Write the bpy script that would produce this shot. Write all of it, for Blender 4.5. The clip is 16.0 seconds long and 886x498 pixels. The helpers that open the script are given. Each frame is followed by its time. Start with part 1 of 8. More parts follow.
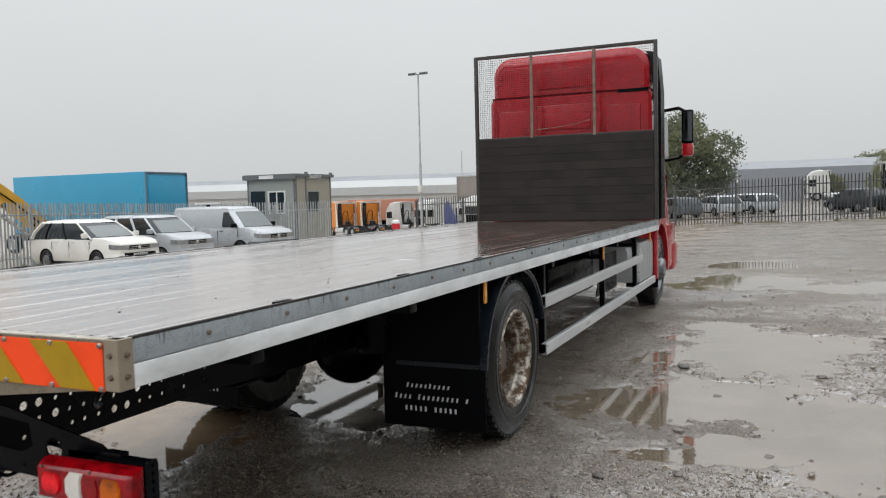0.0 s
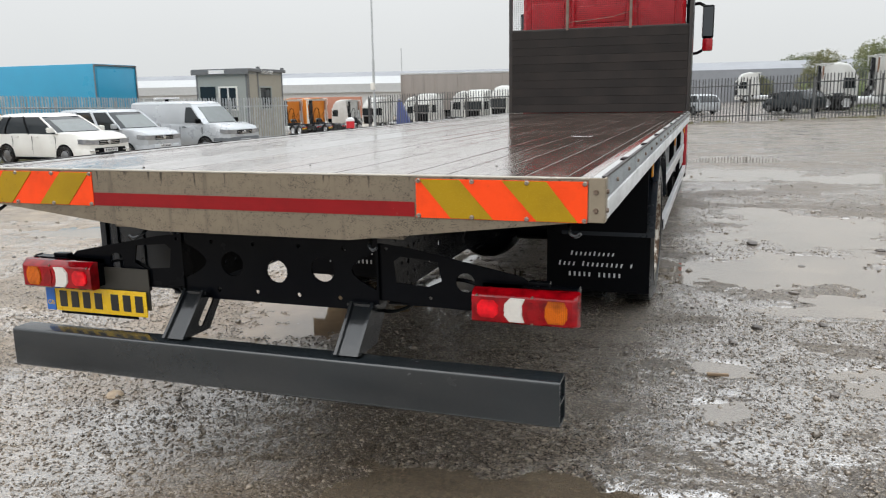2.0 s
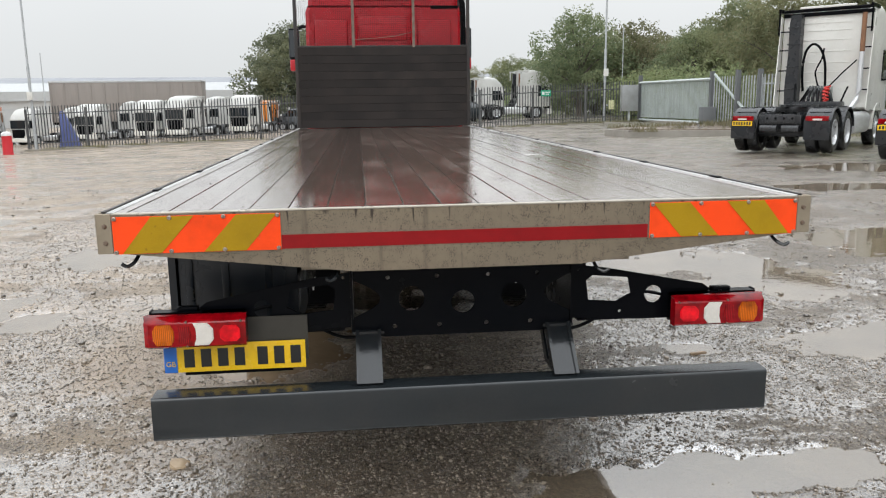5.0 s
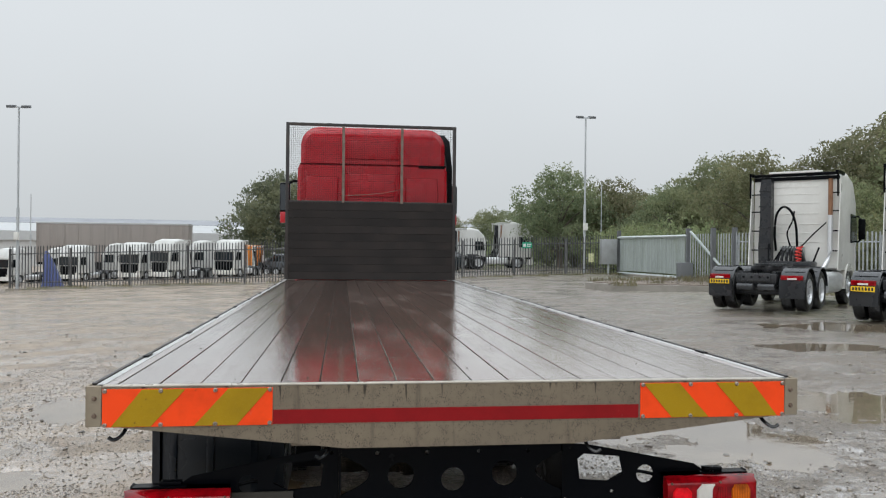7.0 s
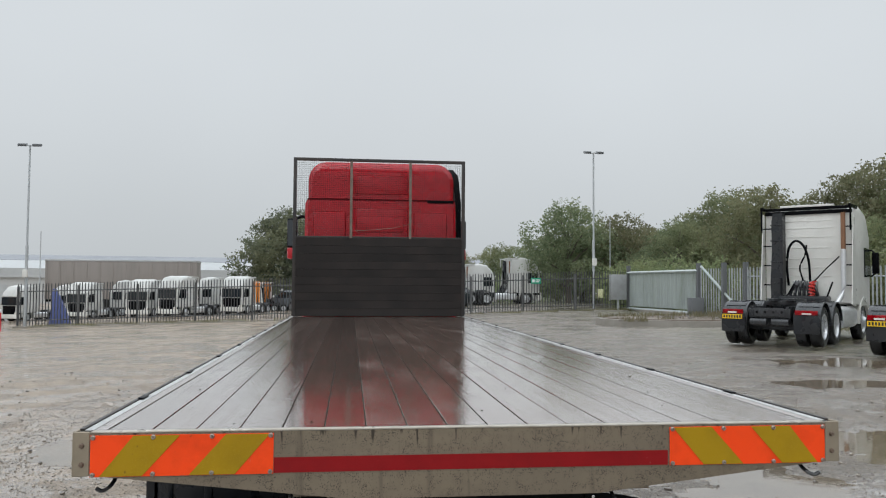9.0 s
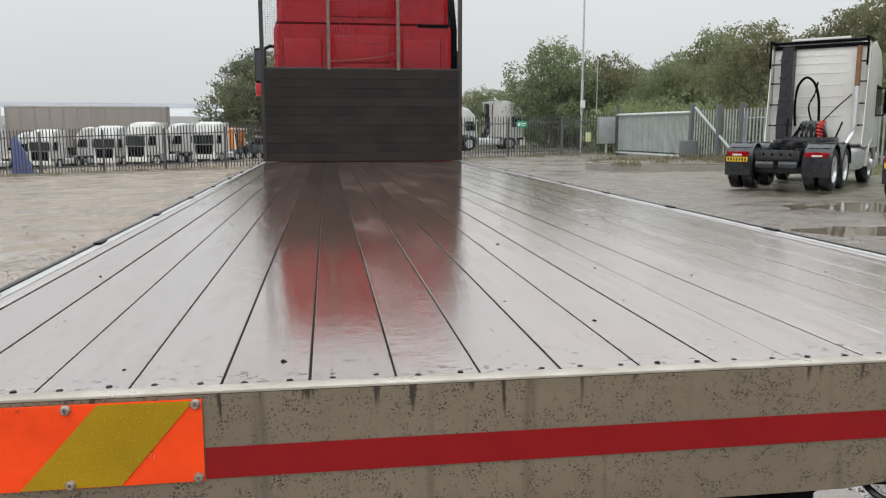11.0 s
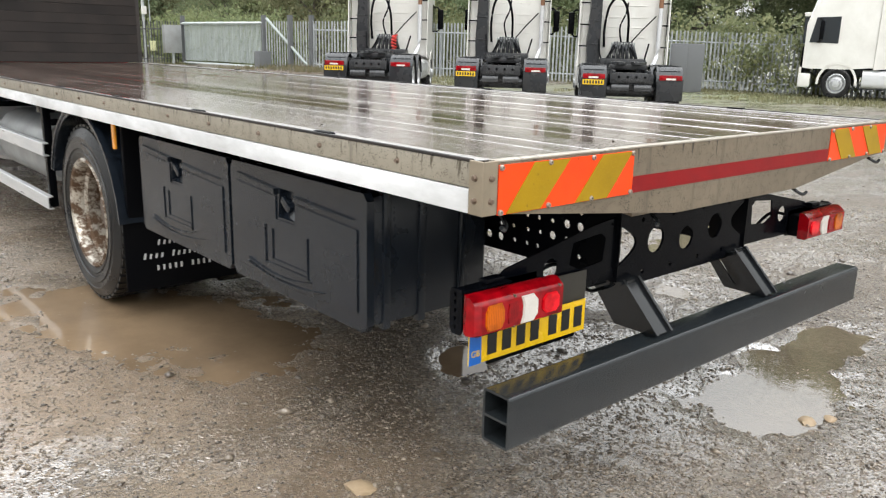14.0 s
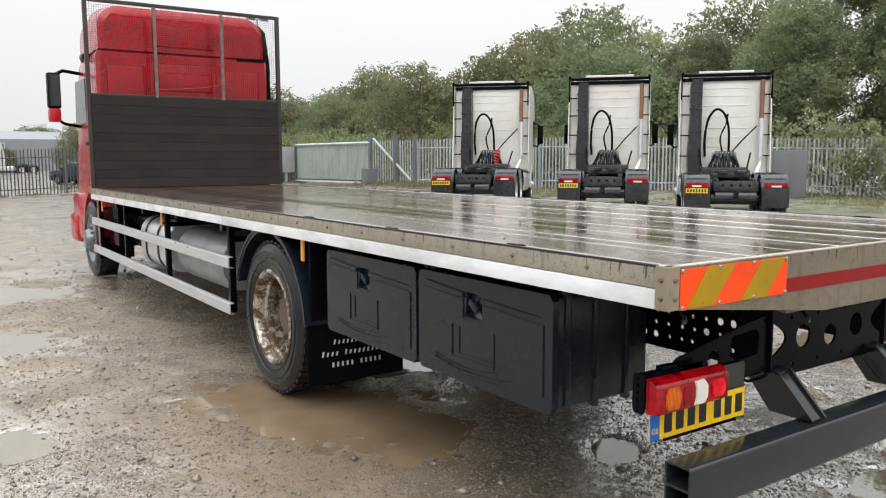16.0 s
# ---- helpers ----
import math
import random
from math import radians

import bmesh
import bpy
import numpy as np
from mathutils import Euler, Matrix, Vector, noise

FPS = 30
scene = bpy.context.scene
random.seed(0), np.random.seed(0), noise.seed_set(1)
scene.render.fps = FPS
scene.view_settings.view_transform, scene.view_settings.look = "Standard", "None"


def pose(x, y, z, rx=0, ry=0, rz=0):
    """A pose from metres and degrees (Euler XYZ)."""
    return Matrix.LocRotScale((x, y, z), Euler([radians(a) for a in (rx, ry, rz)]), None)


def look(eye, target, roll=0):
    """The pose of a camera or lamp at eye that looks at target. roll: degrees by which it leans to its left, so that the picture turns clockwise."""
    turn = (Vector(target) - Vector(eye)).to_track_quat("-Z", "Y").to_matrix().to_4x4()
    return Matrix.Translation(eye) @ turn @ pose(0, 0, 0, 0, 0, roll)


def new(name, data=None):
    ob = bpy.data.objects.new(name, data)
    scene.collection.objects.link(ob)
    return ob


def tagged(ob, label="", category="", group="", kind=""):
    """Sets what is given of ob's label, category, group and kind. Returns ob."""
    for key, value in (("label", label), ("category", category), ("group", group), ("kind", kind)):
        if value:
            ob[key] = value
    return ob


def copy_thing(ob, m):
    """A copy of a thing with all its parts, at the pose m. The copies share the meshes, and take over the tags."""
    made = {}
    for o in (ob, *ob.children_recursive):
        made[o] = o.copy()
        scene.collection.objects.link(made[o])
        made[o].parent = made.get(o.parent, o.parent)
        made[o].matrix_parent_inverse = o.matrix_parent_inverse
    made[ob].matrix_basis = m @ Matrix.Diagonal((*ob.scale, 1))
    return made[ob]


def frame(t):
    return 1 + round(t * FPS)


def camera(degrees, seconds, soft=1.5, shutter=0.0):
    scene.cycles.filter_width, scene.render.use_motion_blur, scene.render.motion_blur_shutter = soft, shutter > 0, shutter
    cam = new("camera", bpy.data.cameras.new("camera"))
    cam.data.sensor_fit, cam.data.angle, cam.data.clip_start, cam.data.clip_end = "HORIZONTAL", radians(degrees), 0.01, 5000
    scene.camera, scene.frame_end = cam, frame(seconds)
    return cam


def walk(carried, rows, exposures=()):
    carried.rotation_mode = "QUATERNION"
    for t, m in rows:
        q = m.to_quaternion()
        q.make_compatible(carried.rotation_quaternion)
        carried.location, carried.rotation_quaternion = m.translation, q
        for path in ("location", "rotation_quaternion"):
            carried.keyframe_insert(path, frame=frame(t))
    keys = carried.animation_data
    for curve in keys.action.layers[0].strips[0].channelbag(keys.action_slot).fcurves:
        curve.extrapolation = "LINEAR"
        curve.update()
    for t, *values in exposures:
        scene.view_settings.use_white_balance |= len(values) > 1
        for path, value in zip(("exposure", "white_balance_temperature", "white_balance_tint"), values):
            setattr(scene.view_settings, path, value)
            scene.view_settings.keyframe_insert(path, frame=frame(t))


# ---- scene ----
cam = camera(58.8, 16.0, soft=1.1, shutter=0.2)
PATH = [
    (0, (2.873, -1.497, 1.553), (2.06, 0.326, 1.423), -1.4),
    (0.5, (2.79, -1.815, 1.526), (1.954, -0.008, 1.331), -1.0),
    (1, (2.496, -2.124, 1.476), (1.655, -0.329, 1.213), -0.9),
    (1.5, (2.086, -2.29, 1.425), (1.308, -0.477, 1.094), -0.8),
    (2, (1.576, -2.415, 1.458), (0.942, -0.557, 1.077), -0.9),
    (2.5, (1.09, -2.549, 1.504), (0.641, -0.647, 1.081), -0.7),
    (3, (0.598, -2.614, 1.507), (0.317, -0.683, 1.069), -0.6),
    (3.2, (0.417, -2.63, 1.504), (0.203, -0.692, 1.061), -0.8),
    (5.5, (-0.41, -2.763, 1.593), (-0.165, -0.801, 1.289), -0.3),
    (6, (-0.411, -2.775, 1.623), (-0.151, -0.803, 1.412), 0.1),
    (6.5, (-0.416, -2.775, 1.666), (-0.157, -0.794, 1.566), 0.5),
    (7, (-0.43, -2.77, 1.68), (-0.175, -0.787, 1.679), 0.6),
    (7.5, (-0.431, -2.772, 1.7), (-0.182, -0.789, 1.784), 0.7),
    (8, (-0.429, -2.771, 1.708), (-0.186, -0.791, 1.853), 0.6),
    (10.5, (-0.424, -1.619, 1.601), (-0.191, 0.36, 1.434), 0.3),
    (11, (-0.469, -1.17, 1.591), (-0.182, 0.787, 1.293), 0.0),
    (11.5, (-0.618, -0.99, 1.532), (-0.237, 0.918, 1.07), 0.7),
    (12, (-0.949, -0.917, 1.413), (-0.386, 0.901, 0.798), 1.9),
    (12.5, (-1.346, -0.88, 1.352), (-0.577, 0.82, 0.632), 3.6),
    (13, (-1.754, -0.891, 1.368), (-0.687, 0.641, 0.651), 4.8),
    (13.5, (-2.234, -1.16, 1.442), (-0.939, 0.235, 0.83), 3.9),
    (14, (-2.611, -1.381, 1.474), (-1.334, 0.077, 0.979), 1.4),
    (14.5, (-2.897, -1.48, 1.484), (-1.679, 0.05, 1.067), 0.4),
    (15, (-3.091, -1.552, 1.492), (-1.914, 0.025, 1.135), 0.2),
    (15.5, (-3.148, -1.576, 1.516), (-2.01, 0.043, 1.227), -0.0),
    (16, (-3.169, -1.566, 1.53), (-2.051, 0.077, 1.306), -0.2),
]
EXPOSURES = [(0.0, 0.0, 6500, 10), (1.0, 0.12, 6500, 10), (1.5, 0.22, 6500, 10), (2.5, 0.3, 6500, 10), (5.5, 0.33, 6450, 10), (6.2, 0.14, 6366, 10), (7.0, 0.0, 6290, 9), (8.2, -0.14, 6190, 8), (10.5, 0.02, 6450, 10), (11.2, 0.14, 6471, 10), (12.0, 0.42, 6527, 10), (13.0, 0.85, 6620, 10), (14.0, 0.68, 6613, 10), (14.6, 0.56, 6609, 10), (16.0, 0.44, 6600, 10)]
walk(cam, [(t, look(eye, target, roll)) for t, eye, target, roll in PATH], EXPOSURES)

# ---- sky, sun, exposure ----
world = bpy.data.worlds.new("overcast_sky")
scene.world = world
world.use_nodes = True
wn, wl = world.node_tree.nodes, world.node_tree.links
wn.clear()
w_out = wn.new("ShaderNodeOutputWorld")
w_bg = wn.new("ShaderNodeBackground")
w_sky = wn.new("ShaderNodeTexSky")
w_sky.sky_type = 'NISHITA'
w_sky.sun_disc = False
w_sky.sun_elevation, w_sky.sun_rotation = radians(42), radians(215)
w_sky.air_density, w_sky.dust_density = 1.0, 4.0
w_grey = wn.new("ShaderNodeHueSaturation")
w_grey.inputs["Saturation"].default_value = 0.06
w_grey.inputs["Value"].default_value = 0.012
w_tc = wn.new("ShaderNodeTexCoord")
w_sep = wn.new("ShaderNodeSeparateXYZ")
w_ramp = wn.new("ShaderNodeValToRGB")
w_ramp.color_ramp.interpolation = 'EASE'
w_ramp.color_ramp.elements[0].position, w_ramp.color_ramp.elements[0].color = 0.0, (0.588, 0.606, 0.610, 1)
w_ramp.color_ramp.elements[1].position, w_ramp.color_ramp.elements[1].color = 1.0, (2.38, 2.48, 2.57, 1)
w_mid = w_ramp.color_ramp.elements.new(0.31)
w_mid.color = (0.705, 0.726, 0.738, 1)
w_cloud = wn.new("ShaderNodeTexNoise")
w_cloud.inputs["Scale"].default_value, w_cloud.inputs["Detail"].default_value = 2.2, 4.0
w_cr = wn.new("ShaderNodeMapRange")
w_cr.inputs["To Min"].default_value, w_cr.inputs["To Max"].default_value = 0.93, 1.06
w_mul = wn.new("ShaderNodeVectorMath")
w_mul.operation = 'SCALE'
w_add = wn.new("ShaderNodeVectorMath")
w_add.operation = 'ADD'
wl.new(w_tc.outputs["Generated"], w_sep.inputs[0])
wl.new(w_sep.outputs["Z"], w_ramp.inputs[0])
wl.new(w_tc.outputs["Generated"], w_cloud.inputs["Vector"])
wl.new(w_cloud.outputs[0], w_cr.inputs["Value"])
wl.new(w_ramp.outputs[0], w_mul.inputs[0])
wl.new(w_cr.outputs[0], w_mul.inputs["Scale"])
wl.new(w_sky.outputs[0], w_grey.inputs["Color"])
wl.new(w_mul.outputs[0], w_add.inputs[0])
wl.new(w_grey.outputs[0], w_add.inputs[1])
wl.new(w_add.outputs[0], w_bg.inputs["Color"])
w_bg.inputs["Strength"].default_value = 1.0
wl.new(w_bg.outputs[0], w_out.inputs["Surface"])

sun = new("sun", bpy.data.lights.new("sun", 'SUN'))
sun.data.energy, sun.data.angle, sun.data.color = 0.5, radians(40), (1.0, 0.97, 0.93)
sun.matrix_world = look((-20, -30, 32), (0, 0, 0))

# ---- materials ----


def nodes_of(name):
    m = bpy.data.materials.new(name)
    m.use_nodes = True
    nt = m.node_tree
    b = nt.nodes["Principled BSDF"]
    return m, nt, b


def mixed(nt, fac, a, b, mode='MIX'):
    n = nt.nodes.new("ShaderNodeMix")
    n.data_type, n.blend_type = 'RGBA', mode
    for sock, v in ((n.inputs[0], fac), (n.inputs[6], a), (n.inputs[7], b)):
        if isinstance(v, (int, float)):
            sock.default_value = v
        elif isinstance(v, tuple):
            sock.default_value = (*v, 1)
        else:
            nt.links.new(v, sock)
    return n.outputs[2]


def noise_of(nt, vec, scale, detail=4.0, rough=0.55):
    n = nt.nodes.new("ShaderNodeTexNoise")
    n.inputs["Scale"].default_value, n.inputs["Detail"].default_value, n.inputs["Roughness"].default_value = scale, detail, rough
    nt.links.new(vec, n.inputs["Vector"])
    return n.outputs[0]


def ranged(nt, v, a, b, c=0.0, d=1.0):
    n = nt.nodes.new("ShaderNodeMapRange")
    nt.links.new(v, n.inputs["Value"])
    for k, x in zip(("From Min", "From Max", "To Min", "To Max"), (a, b, c, d)):
        n.inputs[k].default_value = x
    return n.outputs[0]


def bumped(nt, b, h, strength, dist):
    n = nt.nodes.new("ShaderNodeBump")
    n.inputs["Strength"].default_value, n.inputs["Distance"].default_value = strength, dist
    nt.links.new(h, n.inputs["Height"])
    nt.links.new(n.outputs[0], b.inputs["Normal"])
    return n


def place_of(nt, stretch=(1, 1, 1)):
    tc = nt.nodes.new("ShaderNodeTexCoord")
    mp = nt.nodes.new("ShaderNodeMapping")
    mp.inputs["Scale"].default_value = stretch
    nt.links.new(tc.outputs["Object"], mp.inputs["Vector"])
    oi = nt.nodes.new("ShaderNodeObjectInfo")
    sc = nt.nodes.new("ShaderNodeVectorMath")
    sc.operation = 'MULTIPLY_ADD'
    cb = nt.nodes.new("ShaderNodeCombineXYZ")
    for i in range(3):
        nt.links.new(oi.outputs["Random"], cb.inputs[i])
    nt.links.new(cb.outputs[0], sc.inputs[0])
    sc.inputs[1].default_value = (17.0, 31.0, 23.0)
    nt.links.new(mp.outputs[0], sc.inputs[2])
    return sc.outputs[0], oi.outputs["Random"]


def surface(name, colour, rough=0.5, metal=0.0, dirt=None, amount=0.35, big=1.5, fine=40.0, bump=0.15, depth=0.002, coat=0.0, stretch=(1, 1, 1), vary=0.0, rvar=0.12, spec=0.5):
    """Paint, plastic, metal: a base colour, stains at a large scale, grain at a small one."""
    m, nt, b = nodes_of(name)
    vec, rnd = place_of(nt, stretch)
    dirt = dirt or tuple(c * 0.55 for c in colour)
    n1, n2 = noise_of(nt, vec, big, 5.0, 0.6), noise_of(nt, vec, fine, 3.0)
    col = mixed(nt, ranged(nt, n1, 0.42, 0.72, 0.0, amount), colour, dirt)
    col = mixed(nt, ranged(nt, n2, 0.35, 0.75, 0.0, 0.25), col, tuple(c * 0.7 for c in colour))
    if vary:
        hsv = nt.nodes.new("ShaderNodeHueSaturation")
        nt.links.new(col, hsv.inputs["Color"])
        nt.links.new(ranged(nt, rnd, 0, 1, 1 - vary, 1 + vary), hsv.inputs["Value"])
        col = hsv.outputs[0]
    nt.links.new(col, b.inputs["Base Color"])
    nt.links.new(ranged(nt, n1, 0.3, 0.7, max(0.02, rough - rvar), min(1, rough + rvar)), b.inputs["Roughness"])
    b.inputs["Metallic"].default_value = metal
    b.inputs["Specular IOR Level"].default_value = spec
    b.inputs["Coat Weight"].default_value, b.inputs["Coat Roughness"].default_value = coat, 0.06
    bumped(nt, b, n2, bump, depth)
    return m


def cells_of(nt, vec, scale):
    v = nt.nodes.new("ShaderNodeTexVoronoi")
    v.inputs["Scale"].default_value = scale
    nt.links.new(vec, v.inputs["Vector"])
    c = nt.nodes.new("ShaderNodeSeparateColor")
    nt.links.new(v.outputs["Color"], c.inputs[0])
    return v.outputs["Distance"], c.outputs[0], c.outputs[1]


def calc(nt, op, a, b, c=None, clamp=False):
    n = nt.nodes.new("ShaderNodeMath")
    n.operation, n.use_clamp = op, clamp
    for sock, v in zip(n.inputs, (a, b, c)):
        if isinstance(v, (int, float)):
            sock.default_value = v
        elif v is not None:
            nt.links.new(v, sock)
    return n.outputs[0]


def ground_material():
    """Brown fines and gravel, with rain lying in a thin film between the stones."""
    m, nt, b = nodes_of("wet_gravel_yard")
    vec, _ = place_of(nt)
    n0, n1, n2 = noise_of(nt, vec, 0.22, 5.0, 0.6), noise_of(nt, vec, 1.7, 7.0, 0.72), noise_of(nt, vec, 9.0, 6.0, 0.75)
    d1, s1, s2 = cells_of(nt, vec, 58.0)
    d2, g1, g2 = cells_of(nt, vec, 135.0)
    d3, k1, k2 = cells_of(nt, vec, 300.0)
    col = mixed(nt, ranged(nt, n1, 0.35, 0.65), (0.038, 0.029, 0.021), (0.108, 0.084, 0.062))
    col = mixed(nt, ranged(nt, n0, 0.45, 0.65, 0, 0.6), col, (0.105, 0.074, 0.047))
    col = mixed(nt, ranged(nt, s1, 0.66, 1.0, 0.0, 0.85), col, (0.31, 0.275, 0.225))
    col = mixed(nt, ranged(nt, s2, 0.55, 1.0, 0.0, 0.8), col, (0.034, 0.028, 0.023))
    col = mixed(nt, ranged(nt, g1, 0.42, 1.0, 0.0, 0.85), col, (0.030, 0.024, 0.018))
    col = mixed(nt, ranged(nt, g2, 0.68, 1.0, 0.0, 0.9), col, (0.36, 0.31, 0.25))
    col = mixed(nt, ranged(nt, k1, 0.60, 1.0, 0.0, 0.7), col, (0.26, 0.21, 0.16))
    col = mixed(nt, ranged(nt, n2, 0.55, 0.8, 0.0, 0.4), col, (0.060, 0.044, 0.031))
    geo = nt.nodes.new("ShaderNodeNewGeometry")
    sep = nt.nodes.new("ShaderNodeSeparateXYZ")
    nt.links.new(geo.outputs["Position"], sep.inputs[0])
    # thin growth of grass and moss at the yard's right-hand margin
    edge = calc(nt, 'MULTIPLY', ranged(nt, sep.outputs["X"], 9.0, 19.0), ranged(nt, n0, 0.38, 0.6))
    col = mixed(nt, edge, col, (0.13, 0.145, 0.06))
    # gravel lightened towards -x: that side's brightness is put into the colour
    side_lift = calc(nt, 'MULTIPLY', ranged(nt, sep.outputs["X"], 0.8, -1.9, 0.0, 0.85), ranged(nt, calc(nt, 'ADD', n1, calc(nt, 'MULTIPLY', g1, 0.30)), 0.84, 0.46))
    col = mixed(nt, side_lift, col, (0.38, 0.285, 0.190))
    # brown silt washed together beside the lorry
    silt_layer = nt.nodes.new("ShaderNodeAttribute")
    silt_layer.attribute_name = "silt"
    silt = calc(nt, 'MULTIPLY', silt_layer.outputs["Fac"], ranged(nt, n2, 0.40, 0.56, 1.0, 0.72))
    col = mixed(nt, calc(nt, 'MULTIPLY', silt, 0.75), col, (0.225, 0.155, 0.095))
    nt.links.new(col, b.inputs["Base Color"])
    nt.links.new(ranged(nt, n1, 0.35, 0.62, 0.30, 0.55), b.inputs["Roughness"])
    b.inputs["Specular IOR Level"].default_value = 0.6
    # rain film: broad patches, broken by stones that stand out of it
    attr = nt.nodes.new("ShaderNodeAttribute")
    attr.attribute_name = "wet"
    pool = noise_of(nt, place_of(nt, (0.55, 1.0, 1.0))[0], 0.95, 9.0, 0.70)
    lie_low = calc(nt, 'MULTIPLY_ADD', n2, 0.34, calc(nt, 'MULTIPLY_ADD', attr.outputs["Fac"], 0.22, ranged(nt, pool, 0.25, 0.75, 0.05, 0.95)))
    lie_low = calc(nt, 'MULTIPLY_ADD', noise_of(nt, vec, 34.0, 6.0, 0.78), 0.40, lie_low)
    lie_low = calc(nt, 'MULTIPLY_ADD', calc(nt, 'MULTIPLY', ranged(nt, d2, 0.45, 0.1), g1), -0.07, lie_low)
    film = calc(nt, 'MULTIPLY', ranged(nt, lie_low, 0.835, 0.895), ranged(nt, s2, 0.88, 0.80))
    flood = ranged(nt, lie_low, 0.925, 0.98)
    coat = calc(nt, 'MULTIPLY', ranged(nt, film, 0.0, 1.0, 0.10, 1.0), ranged(nt, silt, 0.0, 0.8, 1.0, 0.35))
    nt.links.new(coat, b.inputs["Coat Weight"])
    b.inputs["Coat IOR"].default_value = 3.9
    b.inputs["Coat Tint"].default_value = (1.0, 0.965, 0.92, 1)
    nt.links.new(ranged(nt, film, 0.0, 0.8, 0.12, 0.03), b.inputs["Coat Roughness"])
    # every wet stone shines on the side that faces the sky
    dome = calc(nt, 'MULTIPLY', ranged(nt, d2, 0.0, 0.62, 1.0, 0.0), ranged(nt, g2, 0.0, 1.0, 0.25, 1.0))
    dome = calc(nt, 'MULTIPLY_ADD', calc(nt, 'MULTIPLY', ranged(nt, d1, 0.0, 0.6, 1.0, 0.0), ranged(nt, s1, 0.55, 0.95)), 1.7, dome)
    dome = calc(nt, 'MULTIPLY_ADD', noise_of(nt, vec, 48.0, 4.0, 0.6), 0.9, dome)
    fb = nt.nodes.new("ShaderNodeBump")
    nt.links.new(calc(nt, 'MULTIPLY_ADD', flood, -0.24, ranged(nt, film, 0.0, 0.9, 0.95, 0.42)), fb.inputs["Strength"])
    fb.inputs["Distance"].default_value = 0.009
    nt.links.new(dome, fb.inputs["Height"])
    nt.links.new(fb.outputs[0], b.inputs["Coat Normal"])
    grit = noise_of(nt, vec, 60.0, 9.0, 0.82)
    h = calc(nt, 'MULTIPLY_ADD', ranged(nt, d1, 0.1, 0.55, 0.5, 0.0), ranged(nt, s1, 0.55, 0.95), grit)
    h = calc(nt, 'MULTIPLY_ADD', ranged(nt, d2, 0.1, 0.5, 1.0, 0.0), 0.45, h)
    h = calc(nt, 'MULTIPLY', h, ranged(nt, silt, 0.0, 0.8, 1.0, 0.6))
    bumped(nt, b, h, 1.0, 0.012)
    return m


def water_material(name, mud, ior, clear, rough):
    """Rain lying in a hollow: mud stirred into it, a skin that mirrors the sky, faint ripples."""
    m, nt, b = nodes_of(name)
    vec, _ = place_of(nt)
    cloud = noise_of(nt, vec, 1.6, 6.0, 0.65)
    nt.links.new(mixed(nt, ranged(nt, cloud, 0.38, 0.64), mud, tuple(c * 0.66 for c in mud)), b.inputs["Base Color"])
    b.inputs["Roughness"].default_value = rough
    b.inputs["IOR"].default_value = ior
    b.inputs["Transmission Weight"].default_value = clear
    b.inputs["Specular IOR Level"].default_value = 0.75
    bumped(nt, b, noise_of(nt, vec, 14.0, 3.0), 0.09, 0.004)
    return m


